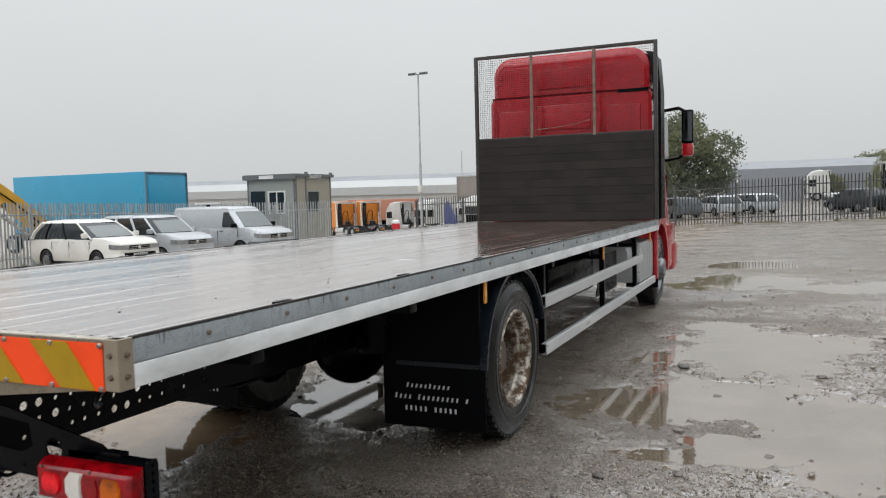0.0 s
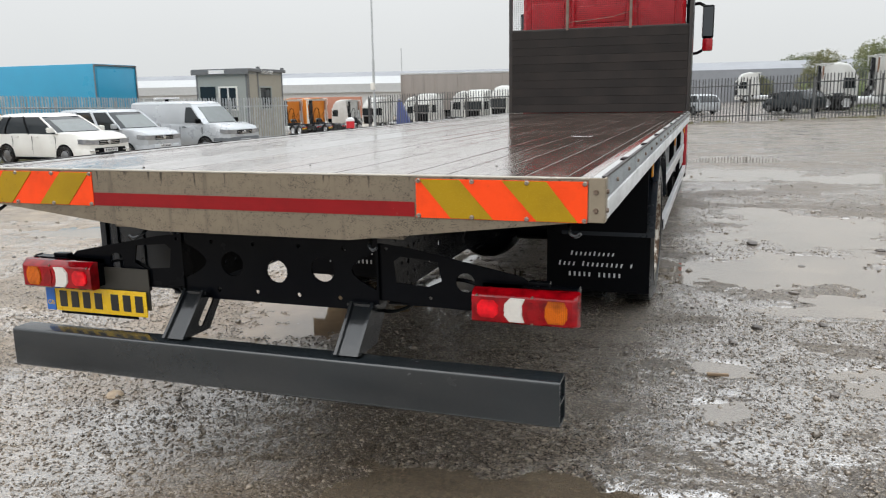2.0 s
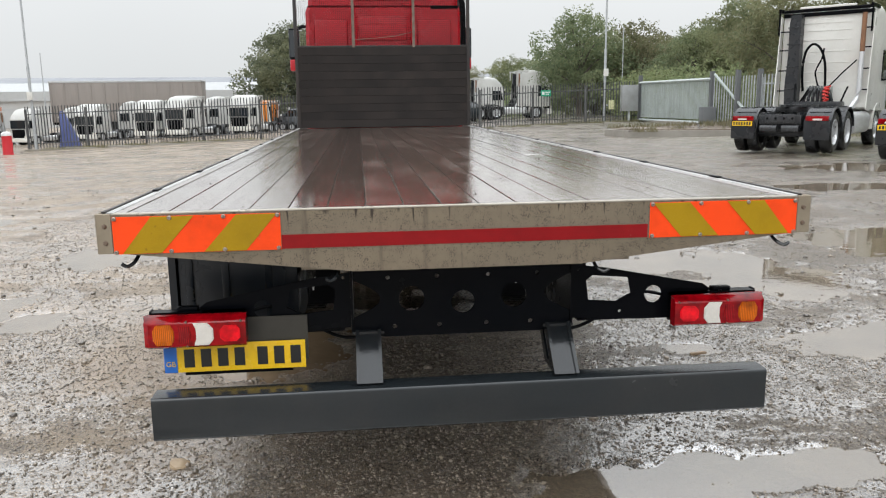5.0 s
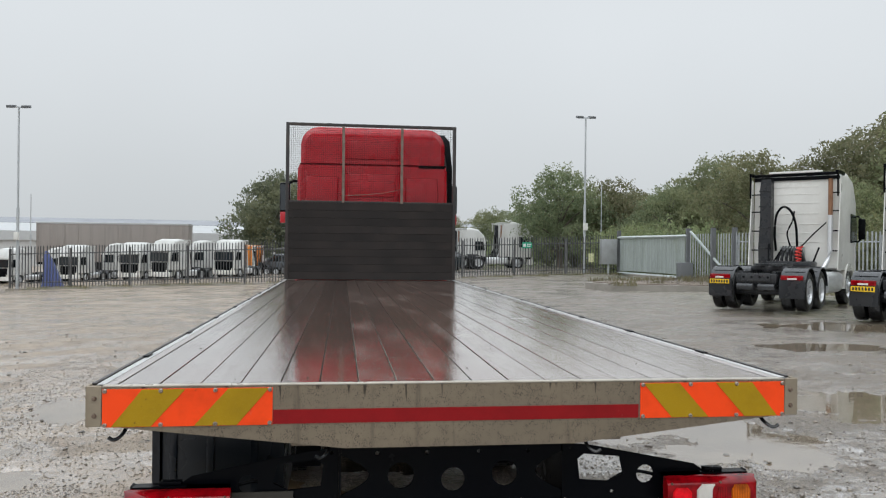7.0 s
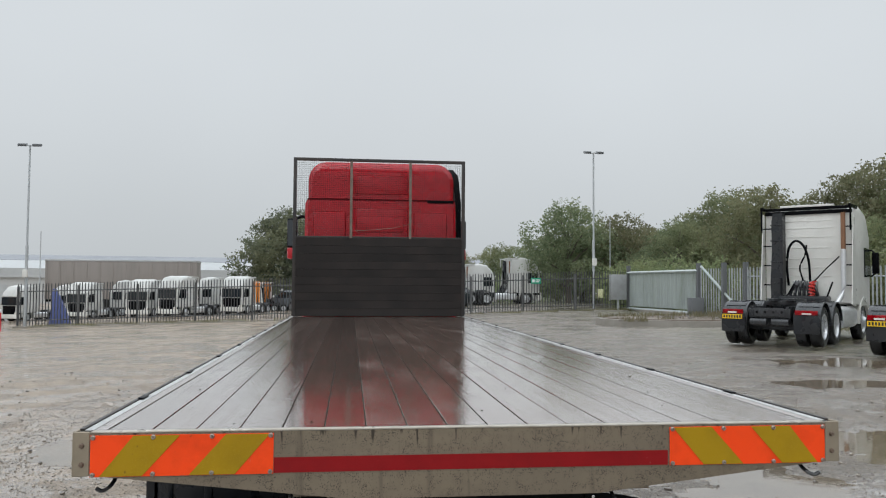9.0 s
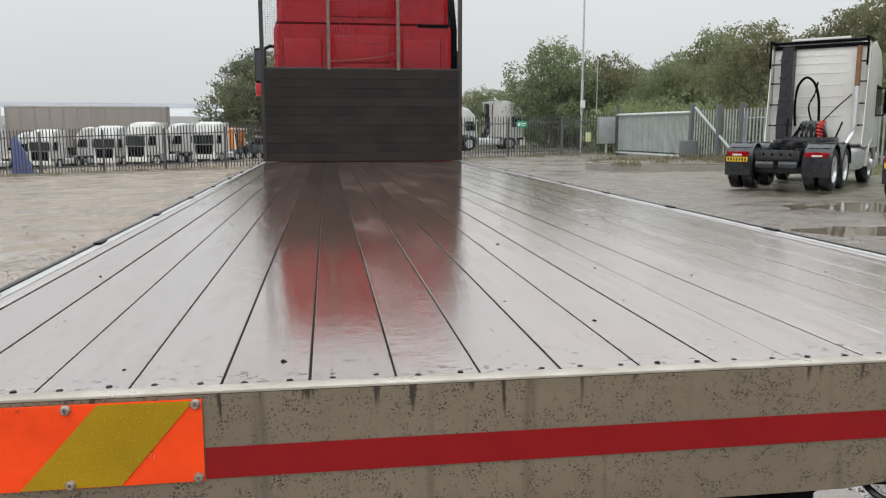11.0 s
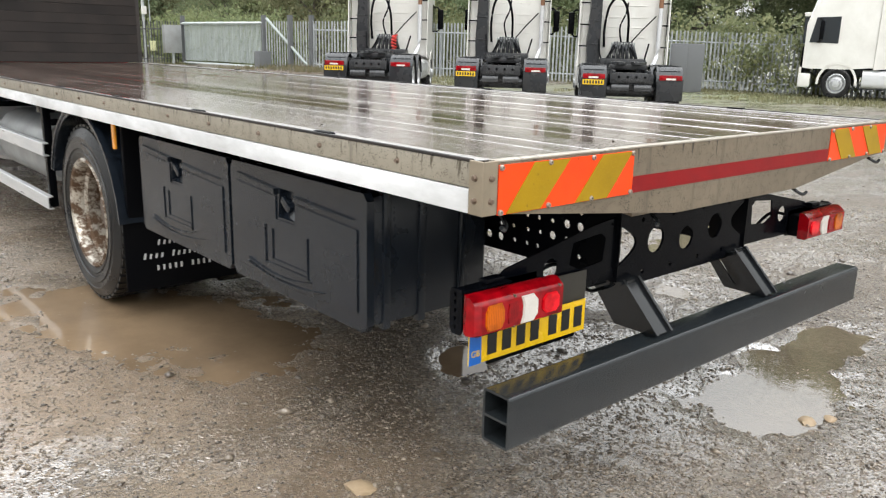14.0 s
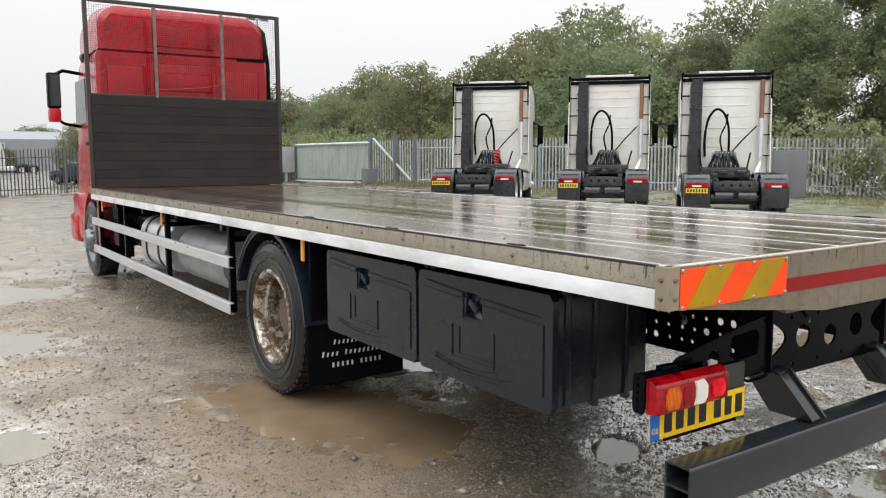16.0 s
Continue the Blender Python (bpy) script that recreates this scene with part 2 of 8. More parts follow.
def deck_material(name, skin):
    """Red-brown hardwood under rain. skin: how unbroken the water lies on it, 0 to 1."""
    m, nt, b = nodes_of(name)
    vec, rnd = place_of(nt, (1, 0.10, 1))
    flat, _ = place_of(nt)
    along, _ = place_of(nt, (1, 0.28, 1))
    across, _ = place_of(nt, (0.30, 1, 1))
    streak, _ = place_of(nt, (1, 0.045, 1))
    grain, blot = noise_of(nt, vec, 80.0, 5.0, 0.65), noise_of(nt, along, 5.0, 6.0, 0.66)
    lines = noise_of(nt, streak, 26.0, 4.0, 0.6)
    k = 1 - 0.22 * skin
    col = mixed(nt, rnd, (0.205 * k, 0.126 * k, 0.094 * k), (0.145 * k, 0.096 * k, 0.075 * k))
    col = mixed(nt, ranged(nt, grain, 0.4, 0.75, 0, 0.6), col, (0.035, 0.022, 0.018))
    col = mixed(nt, ranged(nt, blot, 0.52, 0.75, 0, 0.65 * (1 - skin)), col, (0.27, 0.225, 0.195))
    tc = nt.nodes.new("ShaderNodeTexCoord")
    sep = nt.nodes.new("ShaderNodeSeparateXYZ")
    nt.links.new(tc.outputs["Object"], sep.inputs[0])
    smear = calc(nt, 'ADD', noise_of(nt, flat, 48.0, 4.0, 0.65), ranged(nt, sep.outputs["Y"], 0.03, 0.30, 0.05, -0.06))
    smear = ranged(nt, smear, 0.62, 0.68)
    col = mixed(nt, calc(nt, 'MULTIPLY', smear, 0.85), col, (0.02, 0.014, 0.010))
    nt.links.new(col, b.inputs["Base Color"])
    nt.links.new(ranged(nt, blot, 0.4, 0.7, 0.09, 0.24), b.inputs["Roughness"])
    b.inputs["Specular IOR Level"].default_value = 0.5
    b.inputs["IOR"].default_value = 2.3 - 0.6 * skin
    open_grain = calc(nt, 'ADD', blot, calc(nt, 'MULTIPLY', lines, 0.6))
    nick = ranged(nt, noise_of(nt, along, 75.0, 4.0, 0.7), 0.635, 0.70, 1.0, 0.25)
    nt.links.new(calc(nt, 'MULTIPLY', ranged(nt, open_grain, 0.74, 0.96, 1.0, 0.82 + 0.15 * skin), calc(nt, 'MULTIPLY', nick, ranged(nt, smear, 0.0, 1.0, 1.0, 0.3))), b.inputs["Coat Weight"])
    b.inputs["Coat IOR"].default_value = 5.0 - 2.2 * skin
    nt.links.new(calc(nt, 'MULTIPLY_ADD', calc(nt, 'MULTIPLY', ranged(nt, lines, 0.40, 0.60), ranged(nt, rnd, 0.0, 1.0, 0.3, 1.0)), 0.10 * (1 - skin), 0.025 - 0.013 * skin), b.inputs["Coat Roughness"])
    bumped(nt, b, calc(nt, 'MULTIPLY_ADD', grain, 0.5, noise_of(nt, flat, 22.0, 3.0)), 0.3, 0.003)
    # the film creeps in cross ripples and stands in beads
    ripple = calc(nt, 'MULTIPLY_ADD', noise_of(nt, across, 24.0, 4.0, 0.6), 1.2, noise_of(nt, flat, 60.0, 5.0, 0.7))
    ripple = calc(nt, 'MULTIPLY_ADD', lines, 0.9 * (1 - skin), ripple)
    bc = nt.nodes.new("ShaderNodeBump")
    nt.links.new(ranged(nt, rnd, 0.0, 1.0, 0.14 - 0.07 * skin, 0.30 - 0.23 * skin), bc.inputs["Strength"])
    bc.inputs["Distance"].default_value = 0.003
    nt.links.new(ripple, bc.inputs["Height"])
    nt.links.new(bc.outputs[0], b.inputs["Coat Normal"])
    return m


def speckled_material(name, base, spot, runs=True):
    """Weathered aluminium section: cream-grey, with dirt specks and dark runs."""
    m, nt, b = nodes_of(name)
    vec, _ = place_of(nt)
    n1, n2 = noise_of(nt, vec, 2.2, 6.0, 0.6), noise_of(nt, vec, 60.0, 4.0, 0.7)
    v = nt.nodes.new("ShaderNodeTexVoronoi")
    v.inputs["Scale"].default_value = 210.0
    nt.links.new(vec, v.inputs["Vector"])
    col = mixed(nt, ranged(nt, n1, 0.4, 0.7, 0, 0.6), base, tuple(c * 0.66 for c in base))
    col = mixed(nt, ranged(nt, noise_of(nt, vec, 5.0, 6.0, 0.7), 0.52, 0.75, 0, 0.4), col, tuple(c * 0.55 for c in base))
    spots = nt.nodes.new("ShaderNodeMath")
    spots.operation = 'MULTIPLY'
    nt.links.new(ranged(nt, v.outputs["Distance"], 0.50, 0.28, 0, 1), spots.inputs[0])
    nt.links.new(ranged(nt, noise_of(nt, vec, 30.0, 5.0, 0.75), 0.47, 0.60, 0, 0.9), spots.inputs[1])
    col = mixed(nt, spots.outputs[0], col, spot)
    if runs:
        _, blob, keep = cells_of(nt, vec, 42.0)
        fleck = calc(nt, 'MULTIPLY', ranged(nt, noise_of(nt, vec, 170.0, 3.0, 0.6), 0.58, 0.66), ranged(nt, keep, 0.55, 0.75))
        col = mixed(nt, calc(nt, 'MULTIPLY', fleck, 0.75), col, spot)
        tc2, _ = place_of(nt, (26, 26, 1.5))
        col = mixed(nt, ranged(nt, noise_of(nt, tc2, 1.0, 4.0), 0.58, 0.72, 0, 0.7), col, tuple(0.45 * c + 0.2 * q for c, q in zip(base, spot)))
        # short black drips below the upper edge, long pale washes under them
        tc = nt.nodes.new("ShaderNodeTexCoord")
        sep = nt.nodes.new("ShaderNodeSeparateXYZ")
        nt.links.new(tc.outputs["Object"], sep.inputs[0])
        tc3, _ = place_of(nt, (55, 55, 4.0))
        drip = calc(nt, 'ADD', noise_of(nt, tc3, 1.0, 3.0), ranged(nt, sep.outputs["Z"], 1.12, 1.205, -0.10, 0.10))
        col = mixed(nt, ranged(nt, drip, 0.665, 0.72, 0, 0.95), col, spot)
    nt.links.new(col, b.inputs["Base Color"])
    nt.links.new(ranged(nt, n1, 0.3, 0.7, 0.3, 0.55), b.inputs["Roughness"])
    b.inputs["Metallic"].default_value = 0.15
    bumped(nt, b, n2, 0.12, 0.002)
    return m


def rust_rim_material():
    m, nt, b = nodes_of("rusty_silver_rim")
    vec, _ = place_of(nt)
    n1, n2 = noise_of(nt, vec, 13.0, 6.0, 0.75), noise_of(nt, vec, 45.0, 4.0, 0.7)
    col = mixed(nt, ranged(nt, n1, 0.42, 0.53), (0.50, 0.47, 0.41), (0.075, 0.038, 0.016))
    col = mixed(nt, ranged(nt, n2, 0.55, 0.7, 0, 0.8), col, (0.09, 0.05, 0.03))
    nt.links.new(col, b.inputs["Base Color"])
    nt.links.new(ranged(nt, n1, 0.48, 0.58, 0.32, 0.8), b.inputs["Roughness"])
    nt.links.new(ranged(nt, n1, 0.48, 0.58, 0.6, 0.0), b.inputs["Metallic"])
    bumped(nt, b, n2, 0.3, 0.003)
    return m


def glass_material(name, tint=(0.018, 0.022, 0.025)):
    m, nt, b = nodes_of(name)
    vec, _ = place_of(nt)
    b.inputs["Base Color"].default_value = (*tint, 1)
    nt.links.new(ranged(nt, noise_of(nt, vec, 3.0), 0.3, 0.7, 0.02, 0.1), b.inputs["Roughness"])
    b.inputs["Specular IOR Level"].default_value = 0.35
    return m


def lens_material(name, colour, ribs=0.0):
    """Coloured lamp plastic with a moulded grid or ribs behind its face."""
    m, nt, b = nodes_of(name)
    vec, _ = place_of(nt)
    n1 = noise_of(nt, vec, 16.0, 3.0)
    w = nt.nodes.new("ShaderNodeTexWave")
    w.inputs["Scale"].default_value = 46.0
    tc = nt.nodes.new("ShaderNodeTexCoord")
    nt.links.new(tc.outputs["Object"], w.inputs["Vector"])
    col = mixed(nt, ranged(nt, n1, 0.40, 0.68), colour, tuple(c * 0.35 for c in colour))
    col = mixed(nt, calc(nt, 'MULTIPLY', w.outputs["Fac"], ribs), col, tuple(c * 0.30 for c in colour))
    nt.links.new(col, b.inputs["Base Color"])
    b.inputs["Roughness"].default_value = 0.08
    b.inputs["Specular IOR Level"].default_value = 0.25
    b.inputs["Coat Weight"].default_value, b.inputs["Coat Roughness"].default_value = 0.12, 0.03
    bumped(nt, b, w.outputs["Fac"] if ribs else n1, 0.35 if ribs else 0.15, 0.0012)
    return m


def film_material(name, colour, pale, cell, marks):
    """Retro-reflective film: a moulded cell pattern, fading, and scratches that show the pale base."""
    m, nt, b = nodes_of(name)
    vec, _ = place_of(nt)
    dist, q1, q2 = cells_of(nt, vec, cell)
    fade = noise_of(nt, vec, 7.0, 5.0, 0.65)
    col = mixed(nt, ranged(nt, fade, 0.45, 0.72, 0, 0.55), colour, tuple(c * 0.62 for c in colour))
    col = mixed(nt, ranged(nt, dist, 0.30, 0.12, 0, 0.45), col, pale)
    skew, _ = place_of(nt, (34, 34, 7))
    cuts = calc(nt, 'MULTIPLY', ranged(nt, noise_of(nt, skew, 1.0, 5.0, 0.7), 0.66, 0.70), ranged(nt, noise_of(nt, vec, 11.0, 2.0), 0.50, 0.60))
    col = mixed(nt, calc(nt, 'MULTIPLY', cuts, marks), col, (0.42, 0.34, 0.27))
    dirt = ranged(nt, noise_of(nt, vec, 46.0, 5.0, 0.7), 0.66, 0.72, 0, 0.8)
    col = mixed(nt, dirt, col, (0.045, 0.025, 0.012))
    nt.links.new(col, b.inputs["Base Color"])
    b.inputs["Roughness"].default_value = 0.42
    b.inputs["Specular IOR Level"].default_value = 0.22
    bumped(nt, b, dist, 0.25, 0.001)
    return m


def leaf_material(name, a, b2):
    m, nt, b = nodes_of(name)
    vec, rnd = place_of(nt)
    geo = nt.nodes.new("ShaderNodeNewGeometry")
    col = mixed(nt, geo.outputs["Random Per Island"], a, b2)
    col = mixed(nt, ranged(nt, noise_of(nt, vec, 0.5), 0.4, 0.65, 0, 0.5), col, tuple(c * 0.6 for c in a))
    hsv = nt.nodes.new("ShaderNodeHueSaturation")
    col = mixed(nt, ranged(nt, noise_of(nt, vec, 0.16, 2.0), 0.50, 0.66, 0, 0.34), col, (0.25, 0.235, 0.085))
    nt.links.new(col, hsv.inputs["Color"])
    nt.links.new(ranged(nt, rnd, 0, 1, 0.88, 1.5), hsv.inputs["Value"])
    hsv.inputs["Saturation"].default_value = 0.8
    nt.links.new(ranged(nt, rnd, 0, 1, 0.475, 0.515), hsv.inputs["Hue"])
    nt.links.new(hsv.outputs[0], b.inputs["Base Color"])
    b.inputs["Roughness"].default_value = 0.6
    b.inputs["Transmission Weight"].default_value = 0.0
    tr = nt.nodes.new("ShaderNodeBsdfTranslucent")
    nt.links.new(hsv.outputs[0], tr.inputs["Color"])
    mx = nt.nodes.new("ShaderNodeMixShader")
    mx.inputs[0].default_value = 0.58
    nt.links.new(b.outputs[0], mx.inputs[1])
    nt.links.new(tr.outputs[0], mx.inputs[2])
    nt.links.new(mx.outputs[0], nt.nodes["Material Output"].inputs[0])
    return m


M_GROUND, M_DECK, M_DECKWET = ground_material(), deck_material("wet_hardwood_deck", 0.0), deck_material("flooded_hardwood_plank", 1.0)
M_WATER = water_material("puddle_water", (0.30, 0.240, 0.172), 2.9, 0.5, 0.03)
M_MUDWATER = water_material("muddy_puddle_water", (0.245, 0.172, 0.107), 1.5, 0.0, 0.05)
M_CREAM = speckled_material("weathered_cream_aluminium", (0.190, 0.152, 0.106), (0.026, 0.018, 0.011))
M_CORNER = surface("cream_corner_bracket", (0.26, 0.215, 0.155), 0.45, 0.1, (0.15, 0.12, 0.08), 0.5, big=7, fine=60)
M_LIP = surface("bright_aluminium_edge", (0.46, 0.42, 0.36), 0.34, 0.35, (0.16, 0.13, 0.09), 0.6, big=9, fine=70)
M_SIDE_L = speckled_material("dirty_galvanised_raves", (0.30, 0.27, 0.215), (0.060, 0.048, 0.030))
M_SIDE_R = speckled_material("grey_galvanised_raves", (0.33, 0.36, 0.38), (0.12, 0.12, 0.12))
M_STRIP = surface("scuffed_white_strip", (0.74, 0.75, 0.76), 0.42, 0.05, (0.34, 0.34, 0.33), 0.75, big=7, fine=30, stretch=(1, 0.35, 1))
M_EDGE = speckled_material("wet_pale_edge_strip", (0.42, 0.42, 0.41), (0.16, 0.15, 0.14), False)
M_ALU = surface("brushed_aluminium_rail", (0.62, 0.63, 0.64), 0.38, 0.55, amount=0.3, fine=60, stretch=(8, 1, 8))
M_BLACK = surface("black_painted_steel", (0.0030, 0.0034, 0.0044), 0.26, 0.0, (0.006, 0.0055, 0.005), 0.35, spec=0.06)
M_CHASSIS = surface("dark_grey_chassis_paint", (0.0024, 0.0031, 0.0048), 0.20, 0.0, (0.006, 0.0055, 0.005), 0.4, big=3, spec=0.07)
M_BAR = surface("dark_grey_wet_bar_paint", (0.0150, 0.0185, 0.0210), 0.20, 0.0, (0.030, 0.028, 0.026), 0.4, big=2.5, fine=70, spec=0.55, rvar=0.1)
M_STRUT = surface("wet_black_strut_paint", (0.0085, 0.0105, 0.0125), 0.16, 0.0, (0.017, 0.016, 0.014), 0.35, big=3, spec=0.5)
M_OLIVE = surface("dull_olive_backing", (0.035, 0.032, 0.025), 0.5, big=6)
M_ALLOY = surface("grey_alloy_rim", (0.20, 0.205, 0.21), 0.35, 0.5, (0.05, 0.05, 0.05), 0.7, big=9)
M_TRACT = surface("wet_dark_grey_chassis_parts", (0.016, 0.018, 0.021), 0.28, 0.0, (0.034, 0.032, 0.030), 0.5, big=3, spec=0.45)
M_GREASE = surface("greasy_grey_steel", (0.045, 0.047, 0.050), 0.30, 0.2, (0.02, 0.02, 0.02), 0.6, big=5, spec=0.5)
M_RUBBER = surface("tyre_rubber", (0.0065, 0.007, 0.008), 0.32, 0.0, (0.026, 0.023, 0.019), 0.45, big=5, fine=90, bump=0.3, spec=0.35)
M_FLAP = surface("black_rubber_flap", (0.0022, 0.0025, 0.0036), 0.5, 0.0, (0.005, 0.0045, 0.004), 0.3, big=4, spec=0.07)
M_PLASTIC = surface("charcoal_moulded_plastic", (0.0085, 0.0118, 0.0170), 0.24, 0.0, (0.011, 0.014, 0.019), 0.35, big=2, fine=160, bump=0.08, spec=0.40)
M_BOARD = surface("black_stained_headboard_plank", (0.0125, 0.0100, 0.0092), 0.42, 0.0, (0.026, 0.019, 0.016), 0.7, big=2, fine=30, bump=0.5, depth=0.004, spec=0.24, stretch=(1.6, 1, 0.35), vary=0.18)
M_FRAME = surface("rusty_dark_headboard_steel", (0.020, 0.018, 0.018), 0.4, 0.1, (0.06, 0.04, 0.028), 0.5, big=4)
M_RUSTBAR = surface("rusty_grey_bar", (0.16, 0.125, 0.10), 0.55, 0.2, (0.075, 0.04, 0.025), 0.8, big=9)
M_RED = surface("wet_red_cab_paint", (0.42, 0.008, 0.016), 0.26, 0.0, (0.28, 0.008, 0.014), 0.5, big=1.2, coat=0.3, bump=0.05, spec=0.4)
# red darkened in colour for the shadow line under the cab roof
M_SEAMSHADE = surface("dark_red_seam_shadow", (0.10, 0.005, 0.008), 0.6, big=8, spec=0.1)
M_ORANGE = film_material("fluorescent_orange_film", (0.86, 0.062, 0.006), (0.92, 0.10, 0.02), 420.0, 0.25)
M_OCHRE = film_material("ochre_reflective_film", (0.34, 0.205, 0.003), (0.52, 0.36, 0.05), 240.0, 0.2)
M_TAPE = film_material("red_reflective_tape", (0.225, 0.004, 0.006), (0.26, 0.012, 0.012), 260.0, 0.8)
M_LENS_R = lens_material("red_lamp_lens", (0.30, 0.002, 0.006))
M_LENS_F = lens_material("ribbed_dark_red_lens", (0.34, 0.004, 0.008), 0.8)
M_LENS_S = lens_material("bright_red_stop_lens", (0.85, 0.006, 0.016))
M_LENS_A = lens_material("amber_lamp_lens", (0.66, 0.135, 0.004), 0.7)
M_LENS_W = surface("white_lamp_lens", (0.66, 0.63, 0.58), 0.16, 0.0, (0.5, 0.46, 0.42), 0.4, big=14, fine=220, bump=0.2, coat=1.0)
M_PLATE = surface("yellow_plate_film", (0.80, 0.50, 0.012), 0.3, 0.0, (0.62, 0.40, 0.03), 0.3, big=12)
M_BLUE = surface("blue_plate_band", (0.015, 0.13, 0.50), 0.35, big=12)
M_MARK = surface("white_print", (0.66, 0.66, 0.66), 0.5, big=20)
M_DARKMARK = surface("black_print", (0.014, 0.014, 0.014), 0.4, big=20)
M_BOLT = surface("rusty_steel_bolt", (0.17, 0.125, 0.095), 0.5, 0.35, (0.075, 0.04, 0.02), 0.8, big=60)
M_BOLTPALE = surface("weathered_pale_rivet", (0.34, 0.29, 0.25), 0.45, 0.45, (0.12, 0.07, 0.04), 0.8, big=70)
# rust, with the shade deep in the dish put into the dark colour
M_RIMDARK = surface("rusty_shaded_disc", (0.085, 0.055, 0.038), 0.6, 0.1, (0.20, 0.18, 0.16), 0.5, big=12, fine=60)
M_RIM, M_RIMCLEAN = rust_rim_material(), surface("grey_silver_rim", (0.55, 0.56, 0.57), 0.35, 0.6, amount=0.5, big=8)
M_AMBER = surface("amber_marker", (0.80, 0.30, 0.015), 0.25, coat=0.8, big=20)
M_WHITE = surface("white_cab_paint", (0.68, 0.67, 0.63), 0.35, 0.0, (0.43, 0.41, 0.37), 0.5, big=0.9, coat=0.35, bump=0.04)
# white of the far lorries, with distance haze put into the colour
M_HAZEWHITE = surface("haze_dulled_white_paint", (0.50, 0.50, 0.48), 0.45, 0.0, (0.34, 0.33, 0.30), 0.6, big=0.9, bump=0.04)
M_SILVER = surface("silver_van_paint", (0.42, 0.44, 0.46), 0.3, 0.25, amount=0.3, big=0.8, coat=0.5, bump=0.03)
M_VANGREY = surface("grey_bumper_plastic", (0.075, 0.085, 0.095), 0.45, 0.0, (0.12, 0.12, 0.12), 0.4, big=2, fine=90)
M_HEADLAMP = surface("clear_headlamp", (0.30, 0.31, 0.32), 0.10, 0.3, (0.10, 0.10, 0.11), 0.7, big=11, coat=1.0)
M_CABSIDE = surface("beige_grey_cabin_side", (0.29, 0.27, 0.22), 0.55, 0.0, (0.25, 0.235, 0.20), 0.45, big=0.9)
M_TANK = surface("brushed_silver_tank", (0.66, 0.67, 0.68), 0.4, 0.5, (0.45, 0.44, 0.42), 0.4, big=2, fine=70, stretch=(4, 1, 4))
M_TANK2 = surface("dull_grey_tank", (0.30, 0.31, 0.31), 0.45, 0.3, (0.2, 0.19, 0.18), 0.5, big=2)
M_GLASS = glass_material("dark_vehicle_glass")
# sky reflected in the screens is partly put into this pale colour
M_SCREEN = surface("sky_tinted_windscreen", (0.10, 0.12, 0.12), 0.06, 0.0, (0.05, 0.06, 0.06), 0.6, big=1.2, bump=0.0, spec=0.8)
M_GALV = surface("galvanised_palisade", (0.42, 0.44, 0.45), 0.5, 0.35, (0.26, 0.27, 0.27), 0.6, big=3, fine=50, vary=0.18)
# palisade darkened in colour to look backlit against the sky
M_PALBACKLIT = surface("backlit_dark_palisade", (0.085, 0.088, 0.09), 0.55, 0.2, (0.16, 0.15, 0.14), 0.5, big=3, fine=50, vary=0.2)
M_GATE = surface("pale_green_grey_gate", (0.40, 0.44, 0.43), 0.5, 0.1, (0.28, 0.30, 0.28), 0.5, big=2, vary=0.1)
M_CONC = surface("damp_concrete_kerb", (0.26, 0.24, 0.21), 0.55, 0.0, (0.13, 0.12, 0.10), 0.6, big=2, fine=30, bump=0.4)
M_SKYBLUE = surface("bright_blue_box_panel", (0.016, 0.27, 0.45), 0.35, 0.0, (0.016, 0.21, 0.36), 0.4, big=0.6, coat=0.3)
M_CABIN = surface("grey_cabin_cladding", (0.27, 0.29, 0.275), 0.5, 0.1, (0.26, 0.27, 0.25), 0.4, big=0.8)
M_CABTRIM = surface("dark_grey_cabin_trim", (0.12, 0.125, 0.13), 0.5, big=1)
M_SHED = surface("pale_grey_shed_cladding", (0.46, 0.46, 0.45), 0.5, 0.2, (0.36, 0.36, 0.35), 0.5, big=0.1, fine=2)
M_SHEDROOF = surface("light_shed_roof", (0.40, 0.41, 0.41), 0.5, 0.2, (0.5, 0.5, 0.5), 0.4, big=0.1, fine=2)
M_SHEDDARK = surface("slate_grey_cladding", (0.24, 0.25, 0.27), 0.5, 0.2, big=0.1, fine=2)
M_CURTAIN = surface("brown_grey_curtain", (0.24, 0.215, 0.195), 0.55, 0.0, (0.17, 0.155, 0.14), 0.5, big=0.5, stretch=(6, 1, 0.4))
M_YELLOW = surface("digger_yellow_paint", (0.62, 0.33, 0.02), 0.4, 0.0, (0.4, 0.22, 0.04), 0.5, big=1)
M_ORCAB = surface("orange_lorry_paint", (0.62, 0.20, 0.02), 0.4, big=1)
M_BRICK = surface("faded_red_trailer", (0.42, 0.185, 0.12), 0.55, big=1)
M_PALEBOX = surface("pale_yellow_green_plastic", (0.62, 0.62, 0.36), 0.45, big=4)
M_SOIL = surface("wet_brown_soil", (0.125, 0.088, 0.056), 0.5, 0.0, (0.06, 0.045, 0.03), 0.7, big=1.4, fine=26, bump=0.6, depth=0.02)
M_POLE = surface("galvanised_pole", (0.45, 0.47, 0.48), 0.45, 0.4, big=2)
M_GREEN = surface("green_sign", (0.02, 0.30, 0.17), 0.4, big=5)
M_REDPL = surface("red_barrier_plastic", (0.55, 0.02, 0.03), 0.4, big=3)
M_DIRT = surface("wet_black_dirt", (0.012, 0.009, 0.006), 0.8, 0.0, (0.022, 0.016, 0.010), 0.5, big=20, spec=0.08)
M_STONE = surface("dark_wet_stone", (0.105, 0.090, 0.078), 0.35, 0.0, (0.05, 0.043, 0.037), 0.6, big=20, fine=60, vary=0.45)
M_SAND = surface("ochre_stone_chip", (0.36, 0.265, 0.165), 0.5, big=20)
